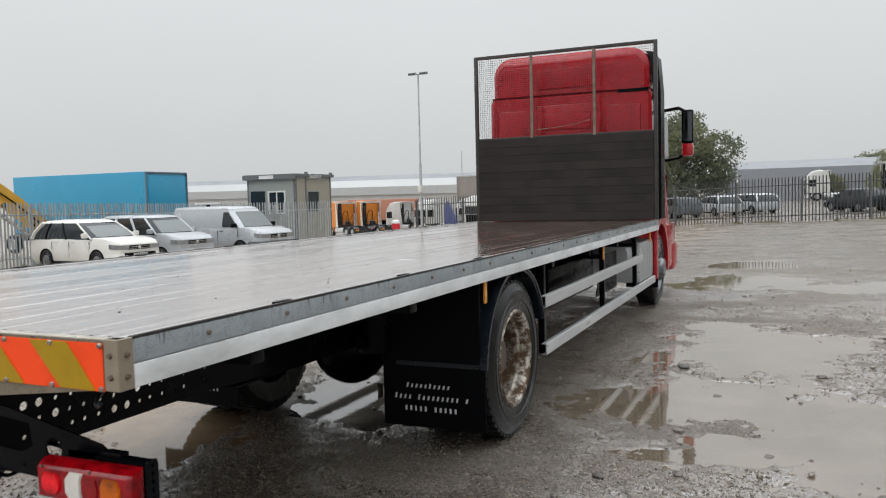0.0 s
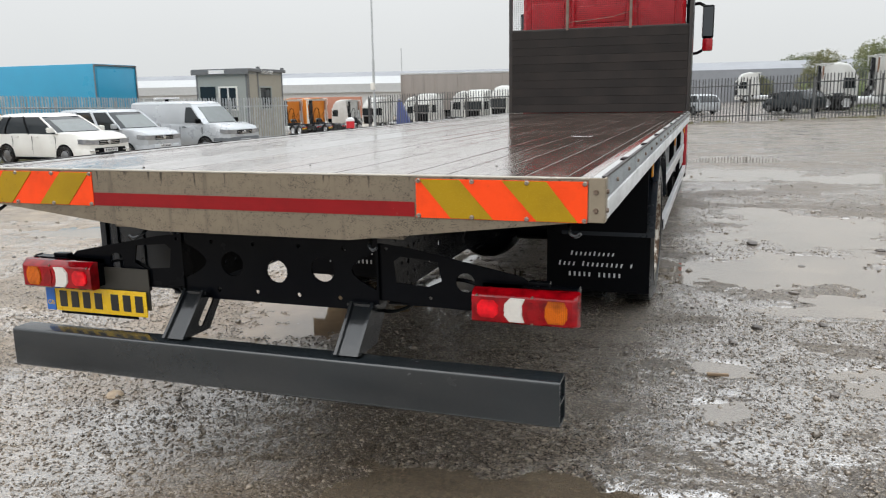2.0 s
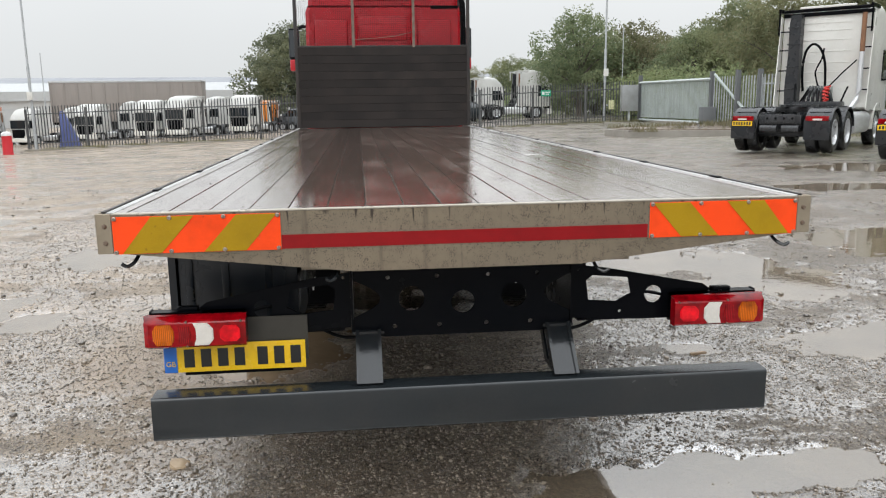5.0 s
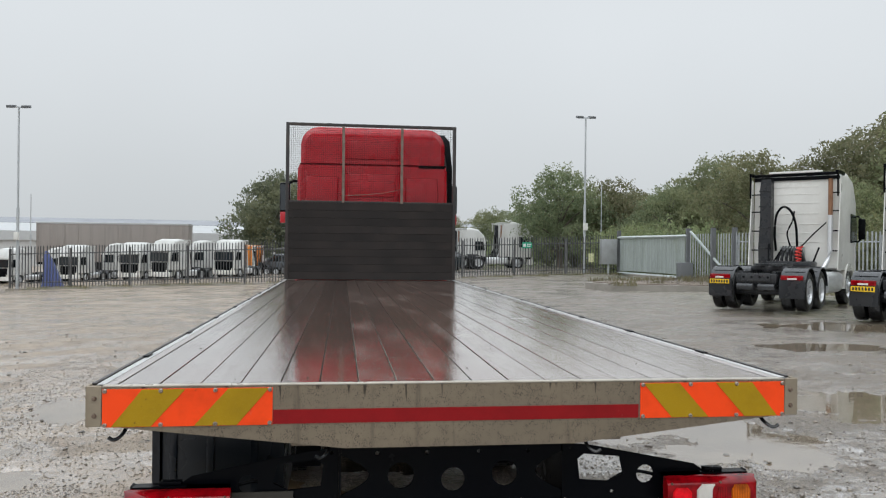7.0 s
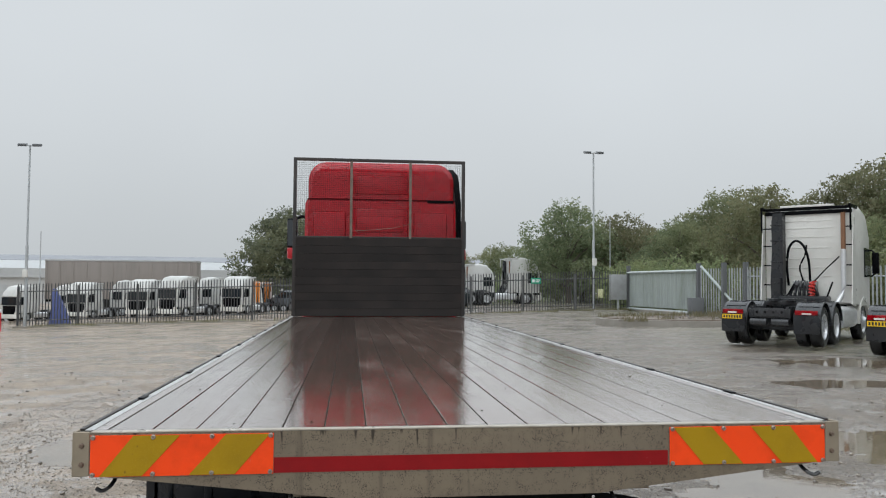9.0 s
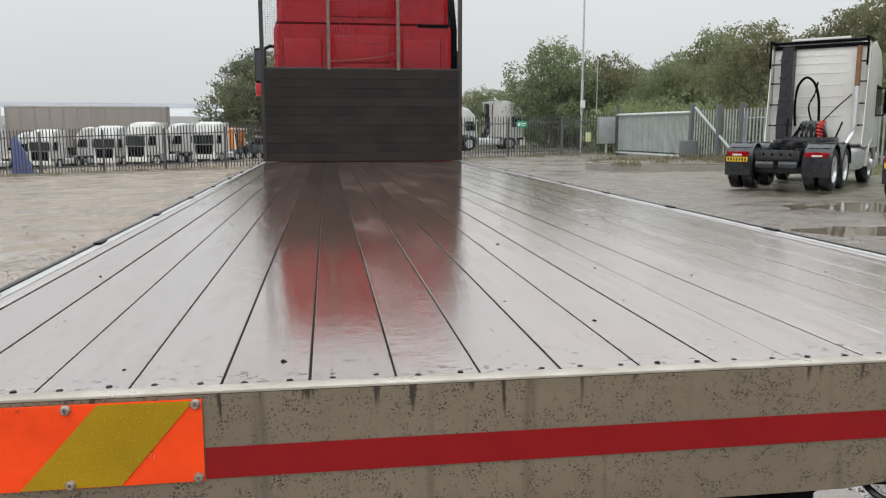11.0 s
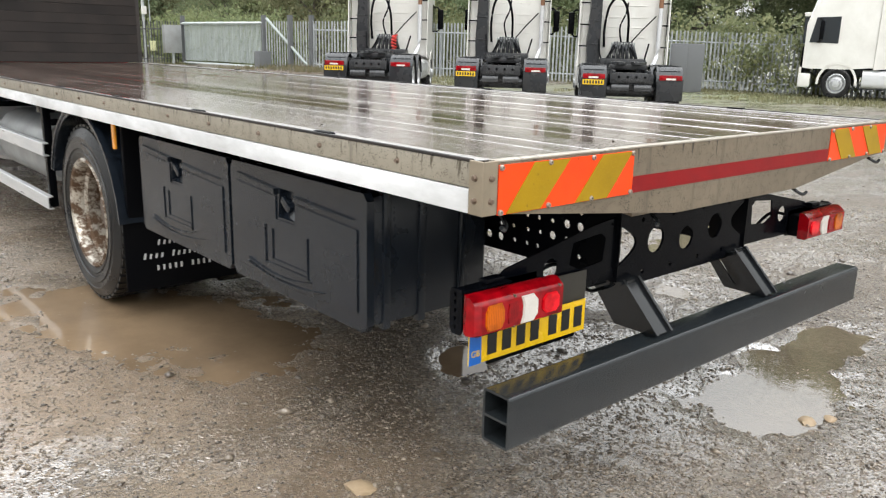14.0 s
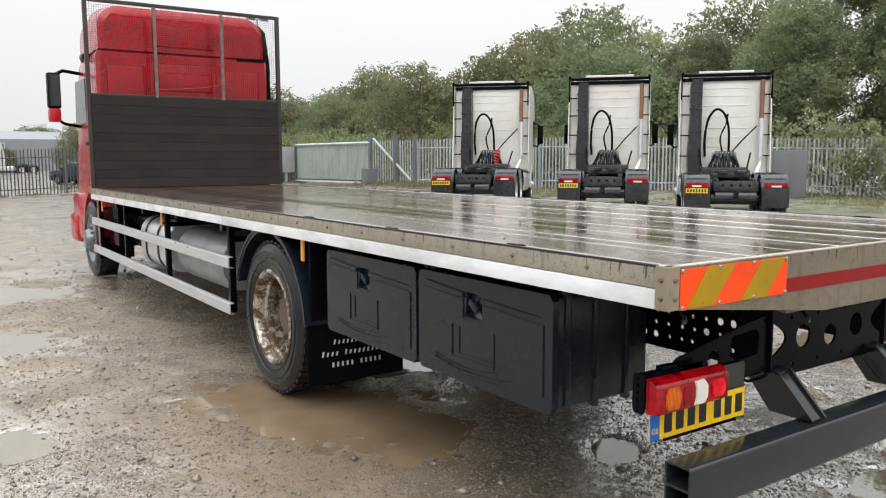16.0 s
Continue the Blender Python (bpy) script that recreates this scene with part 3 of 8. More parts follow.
M_TIMBER = surface("wet_timber_scrap", (0.22, 0.15, 0.09), 0.5, big=8, stretch=(1, 6, 1))
M_COPPER = surface("heat_browned_pipe", (0.26, 0.13, 0.07), 0.45, 0.4, (0.14, 0.08, 0.05), 0.6, big=4)
M_CHROME = surface("bright_metal", (0.70, 0.70, 0.70), 0.22, 0.9, big=6)
M_MIRROR = surface("mirror_glass", (0.08, 0.085, 0.09), 0.03, 1.0, big=3, bump=0.0, amount=0.05)
M_REDHOSE = surface("red_coil_hose", (0.60, 0.03, 0.02), 0.4, big=10)
M_BARK = surface("damp_bark", (0.12, 0.10, 0.08), 0.8, 0.0, (0.05, 0.045, 0.035), 0.6, big=3, fine=20, bump=0.6, depth=0.02)
# leaf colours set lighter, partly to put distance haze into them
M_LEAF = leaf_material("oak_leaves", (0.105, 0.145, 0.060), (0.200, 0.225, 0.100))
M_LEAF2 = leaf_material("birch_and_sallow_leaves", (0.150, 0.180, 0.075), (0.270, 0.265, 0.115))
# hazy grey-green tone of the distant lone tree, put into the leaf colour
M_LONE = leaf_material("hazy_grey_green_leaves", (0.085, 0.110, 0.065), (0.135, 0.155, 0.095))
M_HEDGE = leaf_material("bramble_leaves", (0.135, 0.185, 0.065), (0.240, 0.275, 0.105))
M_GRASS = leaf_material("verge_grass", (0.13, 0.135, 0.055), (0.25, 0.22, 0.11))

# ---- mesh helpers ----


def add_box(bm, lo, hi, bevel=0.0, seg=2, m=None):
    c = [(a + b) / 2 for a, b in zip(lo, hi)]
    mat = Matrix.Translation(c) @ Matrix.Diagonal((*[abs(b - a) for a, b in zip(lo, hi)], 1))
    vs = bmesh.ops.create_cube(bm, size=1.0, matrix=(m @ mat) if m else mat)["verts"]
    if bevel:
        es = list({e for v in vs for e in v.link_edges})
        bmesh.ops.bevel(bm, geom=es, offset=bevel, segments=seg, affect='EDGES', profile=0.6)


def add_cyl(bm, p0, p1, r0, r1=None, seg=16, caps=True):
    p0, p1 = Vector(p0), Vector(p1)
    d = p1 - p0
    q = d.to_track_quat('Z', 'Y').to_matrix().to_4x4()
    bmesh.ops.create_cone(bm, cap_ends=caps, segments=seg, radius1=r0, radius2=r0 if r1 is None else r1, depth=d.length, matrix=Matrix.Translation((p0 + p1) / 2) @ q)


def lift(axis, u, v, w):
    return {'x': (w, u, v), 'y': (u, w, v), 'z': (u, v, w)}[axis]


def add_plate(bm, outline, axis, a, b, holes=()):
    """A plate of that outline, square to an axis, from a to b along it, with holes through it."""
    edges = []
    for loop in (outline, *holes):
        vs = [bm.verts.new(lift(axis, u, v, a)) for u, v in loop]
        edges += [bm.edges.new((vs[i], vs[(i + 1) % len(vs)])) for i in range(len(vs))]
    got = bmesh.ops.triangle_fill(bm, use_beauty=True, edges=edges)["geom"]
    faces = [g for g in got if isinstance(g, bmesh.types.BMFace)]
    ext = bmesh.ops.extrude_face_region(bm, geom=faces)["geom"]
    bmesh.ops.translate(bm, verts=[g for g in ext if isinstance(g, bmesh.types.BMVert)], vec=lift(axis, 0, 0, b - a))


def ring(cu, cv, r, seg=10, ru=None, turn=0.0):
    ru = r if ru is None else ru
    return [(cu + ru * math.cos(turn + 2 * math.pi * i / seg), cv + r * math.sin(turn + 2 * math.pi * i / seg)) for i in range(seg)]


def add_tube(bm, pts, r, seg=8, caps=True):
    pts = [Vector(p) for p in pts]
    rings = []
    for i, p in enumerate(pts):
        d = (pts[min(i + 1, len(pts) - 1)] - pts[max(i - 1, 0)]).normalized()
        up = Vector((0, 0, 1)) if abs(d.z) < 0.95 else Vector((1, 0, 0))
        s = d.cross(up).normalized()
        t = s.cross(d)
        rr = r[i] if isinstance(r, (list, tuple)) else r
        rings.append([bm.verts.new(p + rr * (s * math.cos(2 * math.pi * k / seg) + t * math.sin(2 * math.pi * k / seg))) for k in range(seg)])
    for a, b in zip(rings, rings[1:]):
        for k in range(seg):
            bm.faces.new((a[k], a[(k + 1) % seg], b[(k + 1) % seg], b[k]))
    if caps:
        bm.faces.new(rings[0][::-1]), bm.faces.new(rings[-1])


def curvy(pts, n=6):
    """A smooth line through the points."""
    p = [Vector(q) for q in pts]
    p = [p[0] * 2 - p[1]] + p + [p[-1] * 2 - p[-2]]
    out = []
    for a, b, c, d in zip(p, p[1:], p[2:], p[3:]):
        for i in range(n):
            t = i / n
            out.append(0.5 * (2 * b + (c - a) * t + (2 * a - 5 * b + 4 * c - d) * t * t + (3 * b - a - 3 * c + d) * t ** 3))
    return out + [p[-2]]


def add_lathe(bm, profile, centre, axis='x', seg=40):
    """Turns a profile of (radius, place along the axis) about the axis."""
    rows = []
    for r, w in profile:
        rows.append([bm.verts.new(Vector(centre) + Vector(lift(axis, r * math.cos(2 * math.pi * k / seg), r * math.sin(2 * math.pi * k / seg), w))) for k in range(seg)])
    for a, b in zip(rows, rows[1:]):
        for k in range(seg):
            bm.faces.new((a[k], a[(k + 1) % seg], b[(k + 1) % seg], b[k]))


def add_arc(bm, centre, r0, r1, a0, a1, x0, x1, seg=14):
    """A curved sheet (mudguard) about the x axis, from angle a0 to a1 (0 is forward, 90 up)."""
    pts = []
    for i in range(seg + 1):
        a = radians(a0 + (a1 - a0) * i / seg)
        pts.append((math.cos(a), math.sin(a)))
    loop = [(centre[0] + r1 * c, centre[1] + r1 * s) for c, s in pts] + [(centre[0] + r0 * c, centre[1] + r0 * s) for c, s in reversed(pts)]
    add_plate(bm, loop, 'x', x0, x1)


def add_loft(bm, sections):
    """Closed skin through rings of equally many points."""
    rows = [[bm.verts.new(p) for p in s] for s in sections]
    n = len(rows[0])
    for a, b in zip(rows, rows[1:]):
        for k in range(n):
            bm.faces.new((a[k], a[(k + 1) % n], b[(k + 1) % n], b[k]))
    bm.faces.new(rows[0][::-1]), bm.faces.new(rows[-1])


def mesh_of(name, bm, material):
    bmesh.ops.recalc_face_normals(bm, faces=bm.faces)
    me = bpy.data.meshes.new(name)
    bm.to_mesh(me)
    bm.free()
    me.shade_smooth()
    me.set_sharp_from_angle(angle=radians(32))
    me.materials.append(material)
    return me


def part(name, bm, material, parent, label="", at=None):
    ob = new(name, mesh_of(name, bm, material))
    ob.parent = parent
    if at:
        ob.location = at
    return tagged(ob, label)


def piece(name, me, parent, m=None):
    ob = new(name, me)
    ob.parent = parent
    if m is not None:
        ob.matrix_basis = m
    return ob


def thing(name, label, category, m=None, group="", kind=""):
    ob = new(name)
    ob.empty_display_size = 0.2
    if m is not None:
        ob.matrix_basis = m
    return tagged(ob, label, category, group, kind)


def single(name, bm, material, label, category="", group="", kind="", m=None):
    ob = new(name, mesh_of(name, bm, material))
    if m is not None:
        ob.matrix_basis = m
    return tagged(ob, label, category, group, kind)


def box_part(name, lo, hi, material, parent, bevel=0.0, label=""):
    bm = bmesh.new()
    add_box(bm, lo, hi, bevel)
    return part(name, bm, material, parent, label)


def word_mesh(text, size, material):
    txt = bpy.data.curves.new("word", 'FONT')
    txt.body, txt.size, txt.extrude, txt.align_x, txt.align_y = text, size, size * 0.012, 'CENTER', 'CENTER'
    tob = new("word", txt)
    tme = bpy.data.meshes.new_from_object(tob.evaluated_get(bpy.context.evaluated_depsgraph_get()))
    bpy.data.objects.remove(tob)
    tme.materials.clear()
    tme.materials.append(material)
    return tme


# ---- ground ----
_rng = np.random.default_rng(7)
_lattice = _rng.random((256, 256))


def value_noise(x, y, f):
    x, y = np.asarray(x) * f + 71.3, np.asarray(y) * f + 37.9
    i, j = np.floor(x).astype(int), np.floor(y).astype(int)
    u, v = x - i, y - j
    u, v = u * u * (3 - 2 * u), v * v * (3 - 2 * v)
    g = lambda a, b: _lattice[a % 256, b % 256]
    return (g(i, j) * (1 - u) + g(i + 1, j) * u) * (1 - v) + (g(i, j + 1) * (1 - u) + g(i + 1, j + 1) * u) * v - 0.5


def smooth(a, b, x):
    t = np.clip((np.asarray(x, float) - a) / (b - a), 0, 1)
    return t * t * (3 - 2 * t)


def lie(x, y):
    """The lie of the yard: level under the lorry, falling away to one side, with a slight cross fall further off."""
    x, y = np.asarray(x, float), np.asarray(y, float)
    xc = np.clip(x, -28, 22)
    w = smooth(6, 38, y)
    return (1 - w) * (-0.02 * np.clip(-xc - 3, 0, None)) + w * (0.03 * xc - 0.15)


PUDDLES = [  # centre, half axis, other half axis
    ((2.53, 6.70), (0.95, 0.40), (-0.14, 1.00)), ((2.29, 4.54), (0.85, 0.30), (-0.02, 0.62)), ((3.10, 4.00), (0.62, 0.05), (-0.27, 1.05)),
    ((2.11, 12.87), (0.9, 0.3), (-0.06, 1.1)), ((3.9, 12.3), (1.0, 0.14), (0.11, 0.69)), ((2.18, 7.99), (0.35, 0.07), (-0.03, 0.36)),
    ((2.2, 16.19), (0.9, 0.08), (-0.03, 0.8)), ((-1.10, 2.60), (0.35, 0.30), (-0.51, 0.75)), ((-0.49, 4.10), (0.32, 0.18), (-0.36, 0.48)),
    ((0.09, 3.32), (0.34, 0.05), (-0.1, 0.2)), ((1.67, 1.26), (0.17, 0.03), (0.03, 0.19)),
    ((1.45, 0.22), (0.40, 0.05), (0.02, 0.17)), ((-1.02, 2.26), (0.2, 0.07), (-0.17, 0.41)), ((-3.77, 3.45), (0.5, 0.34), (-0.35, 0.48)),
    ((-5.36, 4.93), (0.6, 0.1), (-0.24, 0.35)), ((-2.5, 8.9), (1.0, -0.3), (0.08, 0.62)), ((-2.6, 5.98), (0.6, -0.2), (0.08, 0.46)),
    ((-2.80, 3.16), (0.23, -0.04), (0.0, 0.28)), ((-0.14, 1.25), (0.12, -0.06), (0.11, 0.12)), ((1.68, 1.9), (0.13, -0.08), (0.12, 0.08)),
    ((0.58, 0.13), (0.50, -0.15), (0.40, 0.26)), ((-0.31, 3.38), (0.22, -0.1), (0.12, 0.18)), ((-0.80, 2.30), (0.36, -0.33), (0.22, 0.42)),
    ((-3.16, 5.65), (0.35, 0.07), (-0.16, 0.5)), ((2.63, 3.5), (0.5, 0.04), (0.15, 0.4)), ((3.02, 1.96), (0.6, -0.02), (0.24, 0.35)),
    ((10.7, 13.4), (1.6, -0.7), (0.5, 0.7)), ((-6.5, 9.0), (1.2, 0.2), (0.0, 0.6)), ((4.6, 8.2), (0.9, 0.2), (0.1, 0.9)),
    ((5.2, 5.4), (0.8, 0.1), (0.1, 0.8)), ((8.2, 10.2), (1.2, -0.2), (0.2, 0.5)),
]


def sink(x, y, inner=0.30, outer=1.45):
    d = np.zeros_like(x)
    wob = 0.55 * value_noise(x, y, 2.3) + 0.40 * value_noise(x, y, 6.0) + 0.30 * value_noise(x, y, 15.0)
    for c, s, t in PUDDLES:
        k = np.linalg.inv(np.array([[s[0], t[0]], [s[1], t[1]]]))
        dx, dy = x - c[0], y - c[1]
        r = np.hypot(k[0, 0] * dx + k[0, 1] * dy, k[1, 0] * dx + k[1, 1] * dy) + wob
        d = np.maximum(d, 1 - smooth(inner, outer, r))
    return d


def relief(x, y):
    x, y = np.asarray(x, float), np.asarray(y, float)
    d = sink(x, y)
    near = (1 - smooth(5.5, 9.0, np.abs(x))) * (1 - smooth(9.0, 14.0, y))
    n = 0.016 * value_noise(x, y, 0.9) + 0.011 * value_noise(x, y, 3.1) + near * (0.006 * value_noise(x, y, 8.3) + 0.005 * value_noise(x, y, 15.0) + 0.0035 * value_noise(x, y, 27.0))
    n = n + near * 0.024 * np.clip(2.2 * d, 0, 1) * value_noise(x, y, 5.3)
    return lie(x, y) + np.maximum(n - 0.036 * d, -0.0085 - 0.07 * d)


def spread(lo, hi, step, far, grow):
    a, s, up = hi, step, []
    while a < far:
        s *= grow
        a += s
        up.append(a)
    a, s, dn = lo, step, []
    while a > -far:
        s *= grow
        a -= s
        dn.append(a)
    return np.array(dn[::-1] + list(np.arange(lo, hi + 1e-6, step)) + up)


def grid_mesh(name, X, Y, Z, material):
    n, k = X.shape
    me = bpy.data.meshes.new(name)
    me.vertices.add(n * k)
    me.vertices.foreach_set("co", np.stack([X, Y, Z], -1).astype(np.float32).ravel())
    i = np.arange(n * k).reshape(n, k)
    q = np.stack([i[:-1, :-1], i[:-1, 1:], i[1:, 1:], i[1:, :-1]], -1).reshape(-1, 4)
    me.loops.add(q.size)
    me.loops.foreach_set("vertex_index", q.ravel().astype(np.int32))
    me.polygons.add(len(q))
    me.polygons.foreach_set("loop_start", np.arange(0, q.size, 4, dtype=np.int32))
    me.update(calc_edges=True)
    me.shade_smooth()
    me.materials.append(material)
    return me


gx, gy = spread(-6.5, 6.5, 0.030, 2500, 1.07), spread(-2.4, 10.5, 0.030, 2500, 1.07)
GX, GY = np.meshgrid(gx, gy)
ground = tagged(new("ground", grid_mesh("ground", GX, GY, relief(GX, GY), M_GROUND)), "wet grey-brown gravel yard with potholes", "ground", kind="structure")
wet_layer = ground.data.attributes.new("wet", 'FLOAT', 'POINT')
# extra wet shine round the tail, placed to fit the camera's view
under = (1 - smooth(0.5, 1.25, np.hypot((GX + 1.0) / 1.8, (GY - 1.0) / 2.0))) * (0.85 + 0.9 * value_noise(GX, GY, 2.1))
# shallow wheel tracks that hold water
tracks = smooth(0.06, 0.24, value_noise(GX * 2.0 + 0.9 * GY, GY * 0.45 - 0.3 * GX, 1.0)) * smooth(0.2, -0.8, GX) * smooth(-5.5, -3.5, GX)
wet_layer.data.foreach_set("value", np.clip(1.0 * tracks + 0.15 * sink(GX, GY, 0.7, 1.8) + under, 0, 1).astype(np.float32).ravel())

silt_layer = ground.data.attributes.new("silt", 'FLOAT', 'POINT')
silt = (1 - smooth(0.30, 1.05, np.hypot((GX + 1.4) / 0.95, (GY - 2.0) / 1.5) + 0.8 * value_noise(GX, GY, 1.7))) + 0.25 * (1 - smooth(0.3, 1.2, np.hypot((GX + 0.1) / 1.0, (GY + 0.25) / 0.8) + 0.8 * value_noise(GX, GY, 1.9)))
silt_layer.data.foreach_set("value", np.clip(silt, 0, 1).astype(np.float32).ravel())

px, py = np.meshgrid(np.arange(-8, 13, 0.07), np.arange(-3, 18, 0.07))
wet = sink(px, py) > 0.02
wet = wet[:-1, :-1] | wet[1:, :-1] | wet[:-1, 1:] | wet[1:, 1:]
# the pool beside the toolboxes is stirred up with mud: all water that joins on to it
muddy = wet & (np.hypot(px[:-1, :-1] + 1.1, py[:-1, :-1] - 2.5) < 0.35)
for _ in range(60):
    grown = muddy.copy()
    grown[1:] |= muddy[:-1]
    grown[:-1] |= muddy[1:]
    grown[:, 1:] |= muddy[:, :-1]
    grown[:, :-1] |= muddy[:, 1:]
    muddy = grown & wet


def lay_water(mask, material, label):
    me = grid_mesh("water", px, py, lie(px, py) - 0.0100, material)
    b5 = bmesh.new()
    b5.from_mesh(me)
    bmesh.ops.delete(b5, geom=[f for f, k in zip(b5.faces[:], mask.ravel()) if not k], context='FACES')
    b5.to_mesh(me)
    b5.free()
    ob = tagged(new("water", me), label, "puddle", kind="structure")
    ob.visible_shadow = False


lay_water(wet & ~muddy, M_WATER, "shallow grey-brown rain puddles reflecting the grey sky")
lay_water(wet & muddy, M_MUDWATER, "muddy brown puddle spreading out from under the lorry")


def pebbles(name, count, lo, hi, r0, r1, seed, material, label, height=None, category="gravel"):
    rg = np.random.default_rng(seed)
    cx, cy = rg.uniform(lo[0], hi[0], count), rg.uniform(lo[1], hi[1], count)
    r = r0 + (r1 - r0) * rg.random(count) ** 2.5
    cz = (relief(cx, cy) if height is None else height) + 0.25 * r
    base = np.array([(1, 0, 0), (0, 1, 0), (-1, 0, 0), (0, -1, 0), (0, 0, 0.7), (0, 0, -0.7)], float)
    tri = np.array([(0, 1, 4), (1, 2, 4), (2, 3, 4), (3, 0, 4), (1, 0, 5), (2, 1, 5), (3, 2, 5), (0, 3, 5)])
    a = rg.uniform(0, 6.28, count)
    p = base[None] * rg.uniform(0.6, 1.25, (count, 6, 1)) * r[:, None, None]
    p[:, :, 0] *= rg.uniform(0.8, 1.6, count)[:, None]
    x = p[..., 0] * np.cos(a)[:, None] - p[..., 1] * np.sin(a)[:, None] + cx[:, None]
    y = p[..., 0] * np.sin(a)[:, None] + p[..., 1] * np.cos(a)[:, None] + cy[:, None]
    co = np.stack([x, y, p[..., 2] + cz[:, None]], -1).reshape(-1, 3)
    f = (tri[None] + 6 * np.arange(count)[:, None, None]).reshape(-1, 3)
    me = bpy.data.meshes.new(name)
    me.vertices.add(len(co))
    me.vertices.foreach_set("co", co.astype(np.float32).ravel())
    me.loops.add(f.size)
    me.loops.foreach_set("vertex_index", f.ravel().astype(np.int32))
    me.polygons.add(len(f))
    me.polygons.foreach_set("loop_start", np.arange(0, f.size, 3, dtype=np.int32))
    me.update(calc_edges=True)
    me.materials.append(material)
    return tagged(new(name, me), label, category, kind="stuff")


def island_stone_material():
    m, nt, b = nodes_of("mixed_gravel")
    geo = nt.nodes.new("ShaderNodeNewGeometry")
    vec, _ = place_of(nt)
    col = mixed(nt, geo.outputs["Random Per Island"], (0.046, 0.036, 0.028), (0.30, 0.245, 0.185))
    col = mixed(nt, ranged(nt, noise_of(nt, vec, 60.0), 0.4, 0.7, 0, 0.4), col, (0.10, 0.08, 0.06))
    nt.links.new(col, b.inputs["Base Color"])
    b.inputs["Roughness"].default_value = 0.30
    b.inputs["Coat Weight"].default_value, b.inputs["Coat Roughness"].default_value, b.inputs["Coat IOR"].default_value = 0.6, 0.12, 1.7
    return m


M_PEBBLE = island_stone_material()
pebbles("gravel", 60000, (-3.0, -1.8), (2.8, 3.0), 0.0022, 0.0085, 3, M_PEBBLE, "small loose wet stones strewn over the yard")
pebbles("gravel", 56000, (-4.6, -1.9), (6.0, 10.0), 0.004, 0.013, 6, M_PEBBLE, "small loose wet stones further out on the yard")
pebbles("coarse_gravel", 2600, (-7, -2.4), (8, 16), 0.010, 0.030, 4, M_PEBBLE, "scattered dark fist-smaller stones on the yard")

# ---- the flatbed lorry ----
lorry = thing("flatbed_lorry", "red two-axle flatbed lorry with a wet plank deck", "lorry")
DECK, BED = 1.2, 9.0

# deck
deck = part("deck", (lambda b: (add_box(b, (-1.235, 0.03, 1.085), (1.235, BED, 1.168)), b)[1])(bmesh.new()), M_CHASSIS, lorry, "plank load deck on a dark steel underframe")
for k in range(7):
    box_part("cross_bearer", (-1.15, 0.7 + 1.25 * k, 0.985), (1.15, 0.78 + 1.25 * k, 1.084), M_CHASSIS, lorry, 0.005)


def rave(side, material, label):
    """Side rave of the deck: a folded upper section with bolts and a white strip under it."""
    s = side
    body = box_part("side_rave", (min(s * 1.236, s * 1.272), 0.052, 1.133), (max(s * 1.236, s * 1.272), BED + 0.02, 1.2), material, lorry, 0.006, label)
    for y0, y1 in ((0.052, 4.1), (4.108, BED + 0.02)):
        box_part("white_strip", (min(s * 1.24, s * 1.276), y0, 1.068), (max(s * 1.24, s * 1.276), y1, 1.131), M_STRIP, lorry, 0.004, "scuffed white edge strip")
    box_part("edge_strip", (min(s * 1.230, s * 1.258), 0.05, 1.1985), (max(s * 1.230, s * 1.258), BED, 1.2035), M_EDGE, lorry, 0.003, "pale aluminium strip along the deck edge")
    box_part("edge_plank", (min(s * 1.193, s * 1.2285), 0.05, 1.1985), (max(s * 1.193, s * 1.2285), BED, 1.2020), M_DECK, lorry, 0.002, "narrow wet outer plank")
    box_part("edge_lip", (min(s * 1.2590, s * 1.2735), 0.05, 1.2002), (max(s * 1.2590, s * 1.2735), BED, 1.208), M_FRAME, lorry, 0.003, "dirty raised lip along the deck edge")
    bolt = bmesh.new()
    add_cyl(bolt, (0, 0, 0), (s * 0.008, 0, 0), 0.009, 0.006, 8)
    me = mesh_of("bolt", bolt, M_BOLT)
    for i in range(22):
        piece("bolt", me, body, pose(s * 1.272, 0.35 + 0.4 * i, 1.168))
    ring_mesh = bmesh.new()
    add_box(ring_mesh, (-0.012, -0.045, 0), (0.012, 0.045, 0.012), 0.004)
    me = mesh_of("rope_ring", ring_mesh, M_BLACK)
    for i in range(9):
        piece("rope_ring", me, body, pose(s * 1.255, 0.75 + 0.93 * i, 1.2))


rave(-1, M_SIDE_L, "dirty brownish galvanised side rave")
rave(1, M_SIDE_R, "blue-grey galvanised side rave")

PLANKS, WIDE = 18, 0.1375
splits = {5: 7.4, 10: 1.15, 14: 2.6, 16: 5.2}
for k in range(PLANKS):
    x0 = -1.190 + WIDE * k
    cuts = [0.032] + ([splits[k]] if k in splits else []) + [BED - 0.01]
    for a, b in zip(cuts, cuts[1:]):
        bm = bmesh.new()
        dz = random.uniform(-0.0012, 0.0010)
        x1 = min(x0 + WIDE - random.uniform(0.0015, 0.0042), 1.19)
        add_box(bm, (max(x0, -1.19) + 0.001, a + 0.002, 1.170), (x1, b - 0.002, 1.199 + dz), 0.0012, 1)
        part("plank", bm, M_DECKWET if k in (4, 5) else M_DECK, deck)
    if k < PLANKS - 1:
        box_part("joint_dirt", (x1 - 0.001, 0.036, 1.171), (x0 + WIDE + 0.002, BED - 0.012, 1.1978), M_DIRT, deck, 0, "black dirt packed in the plank joint")
screw = bmesh.new()
add_cyl(screw, (0, 0, 0), (0, 0, 0.0012), 0.0055, 0.005, 8)
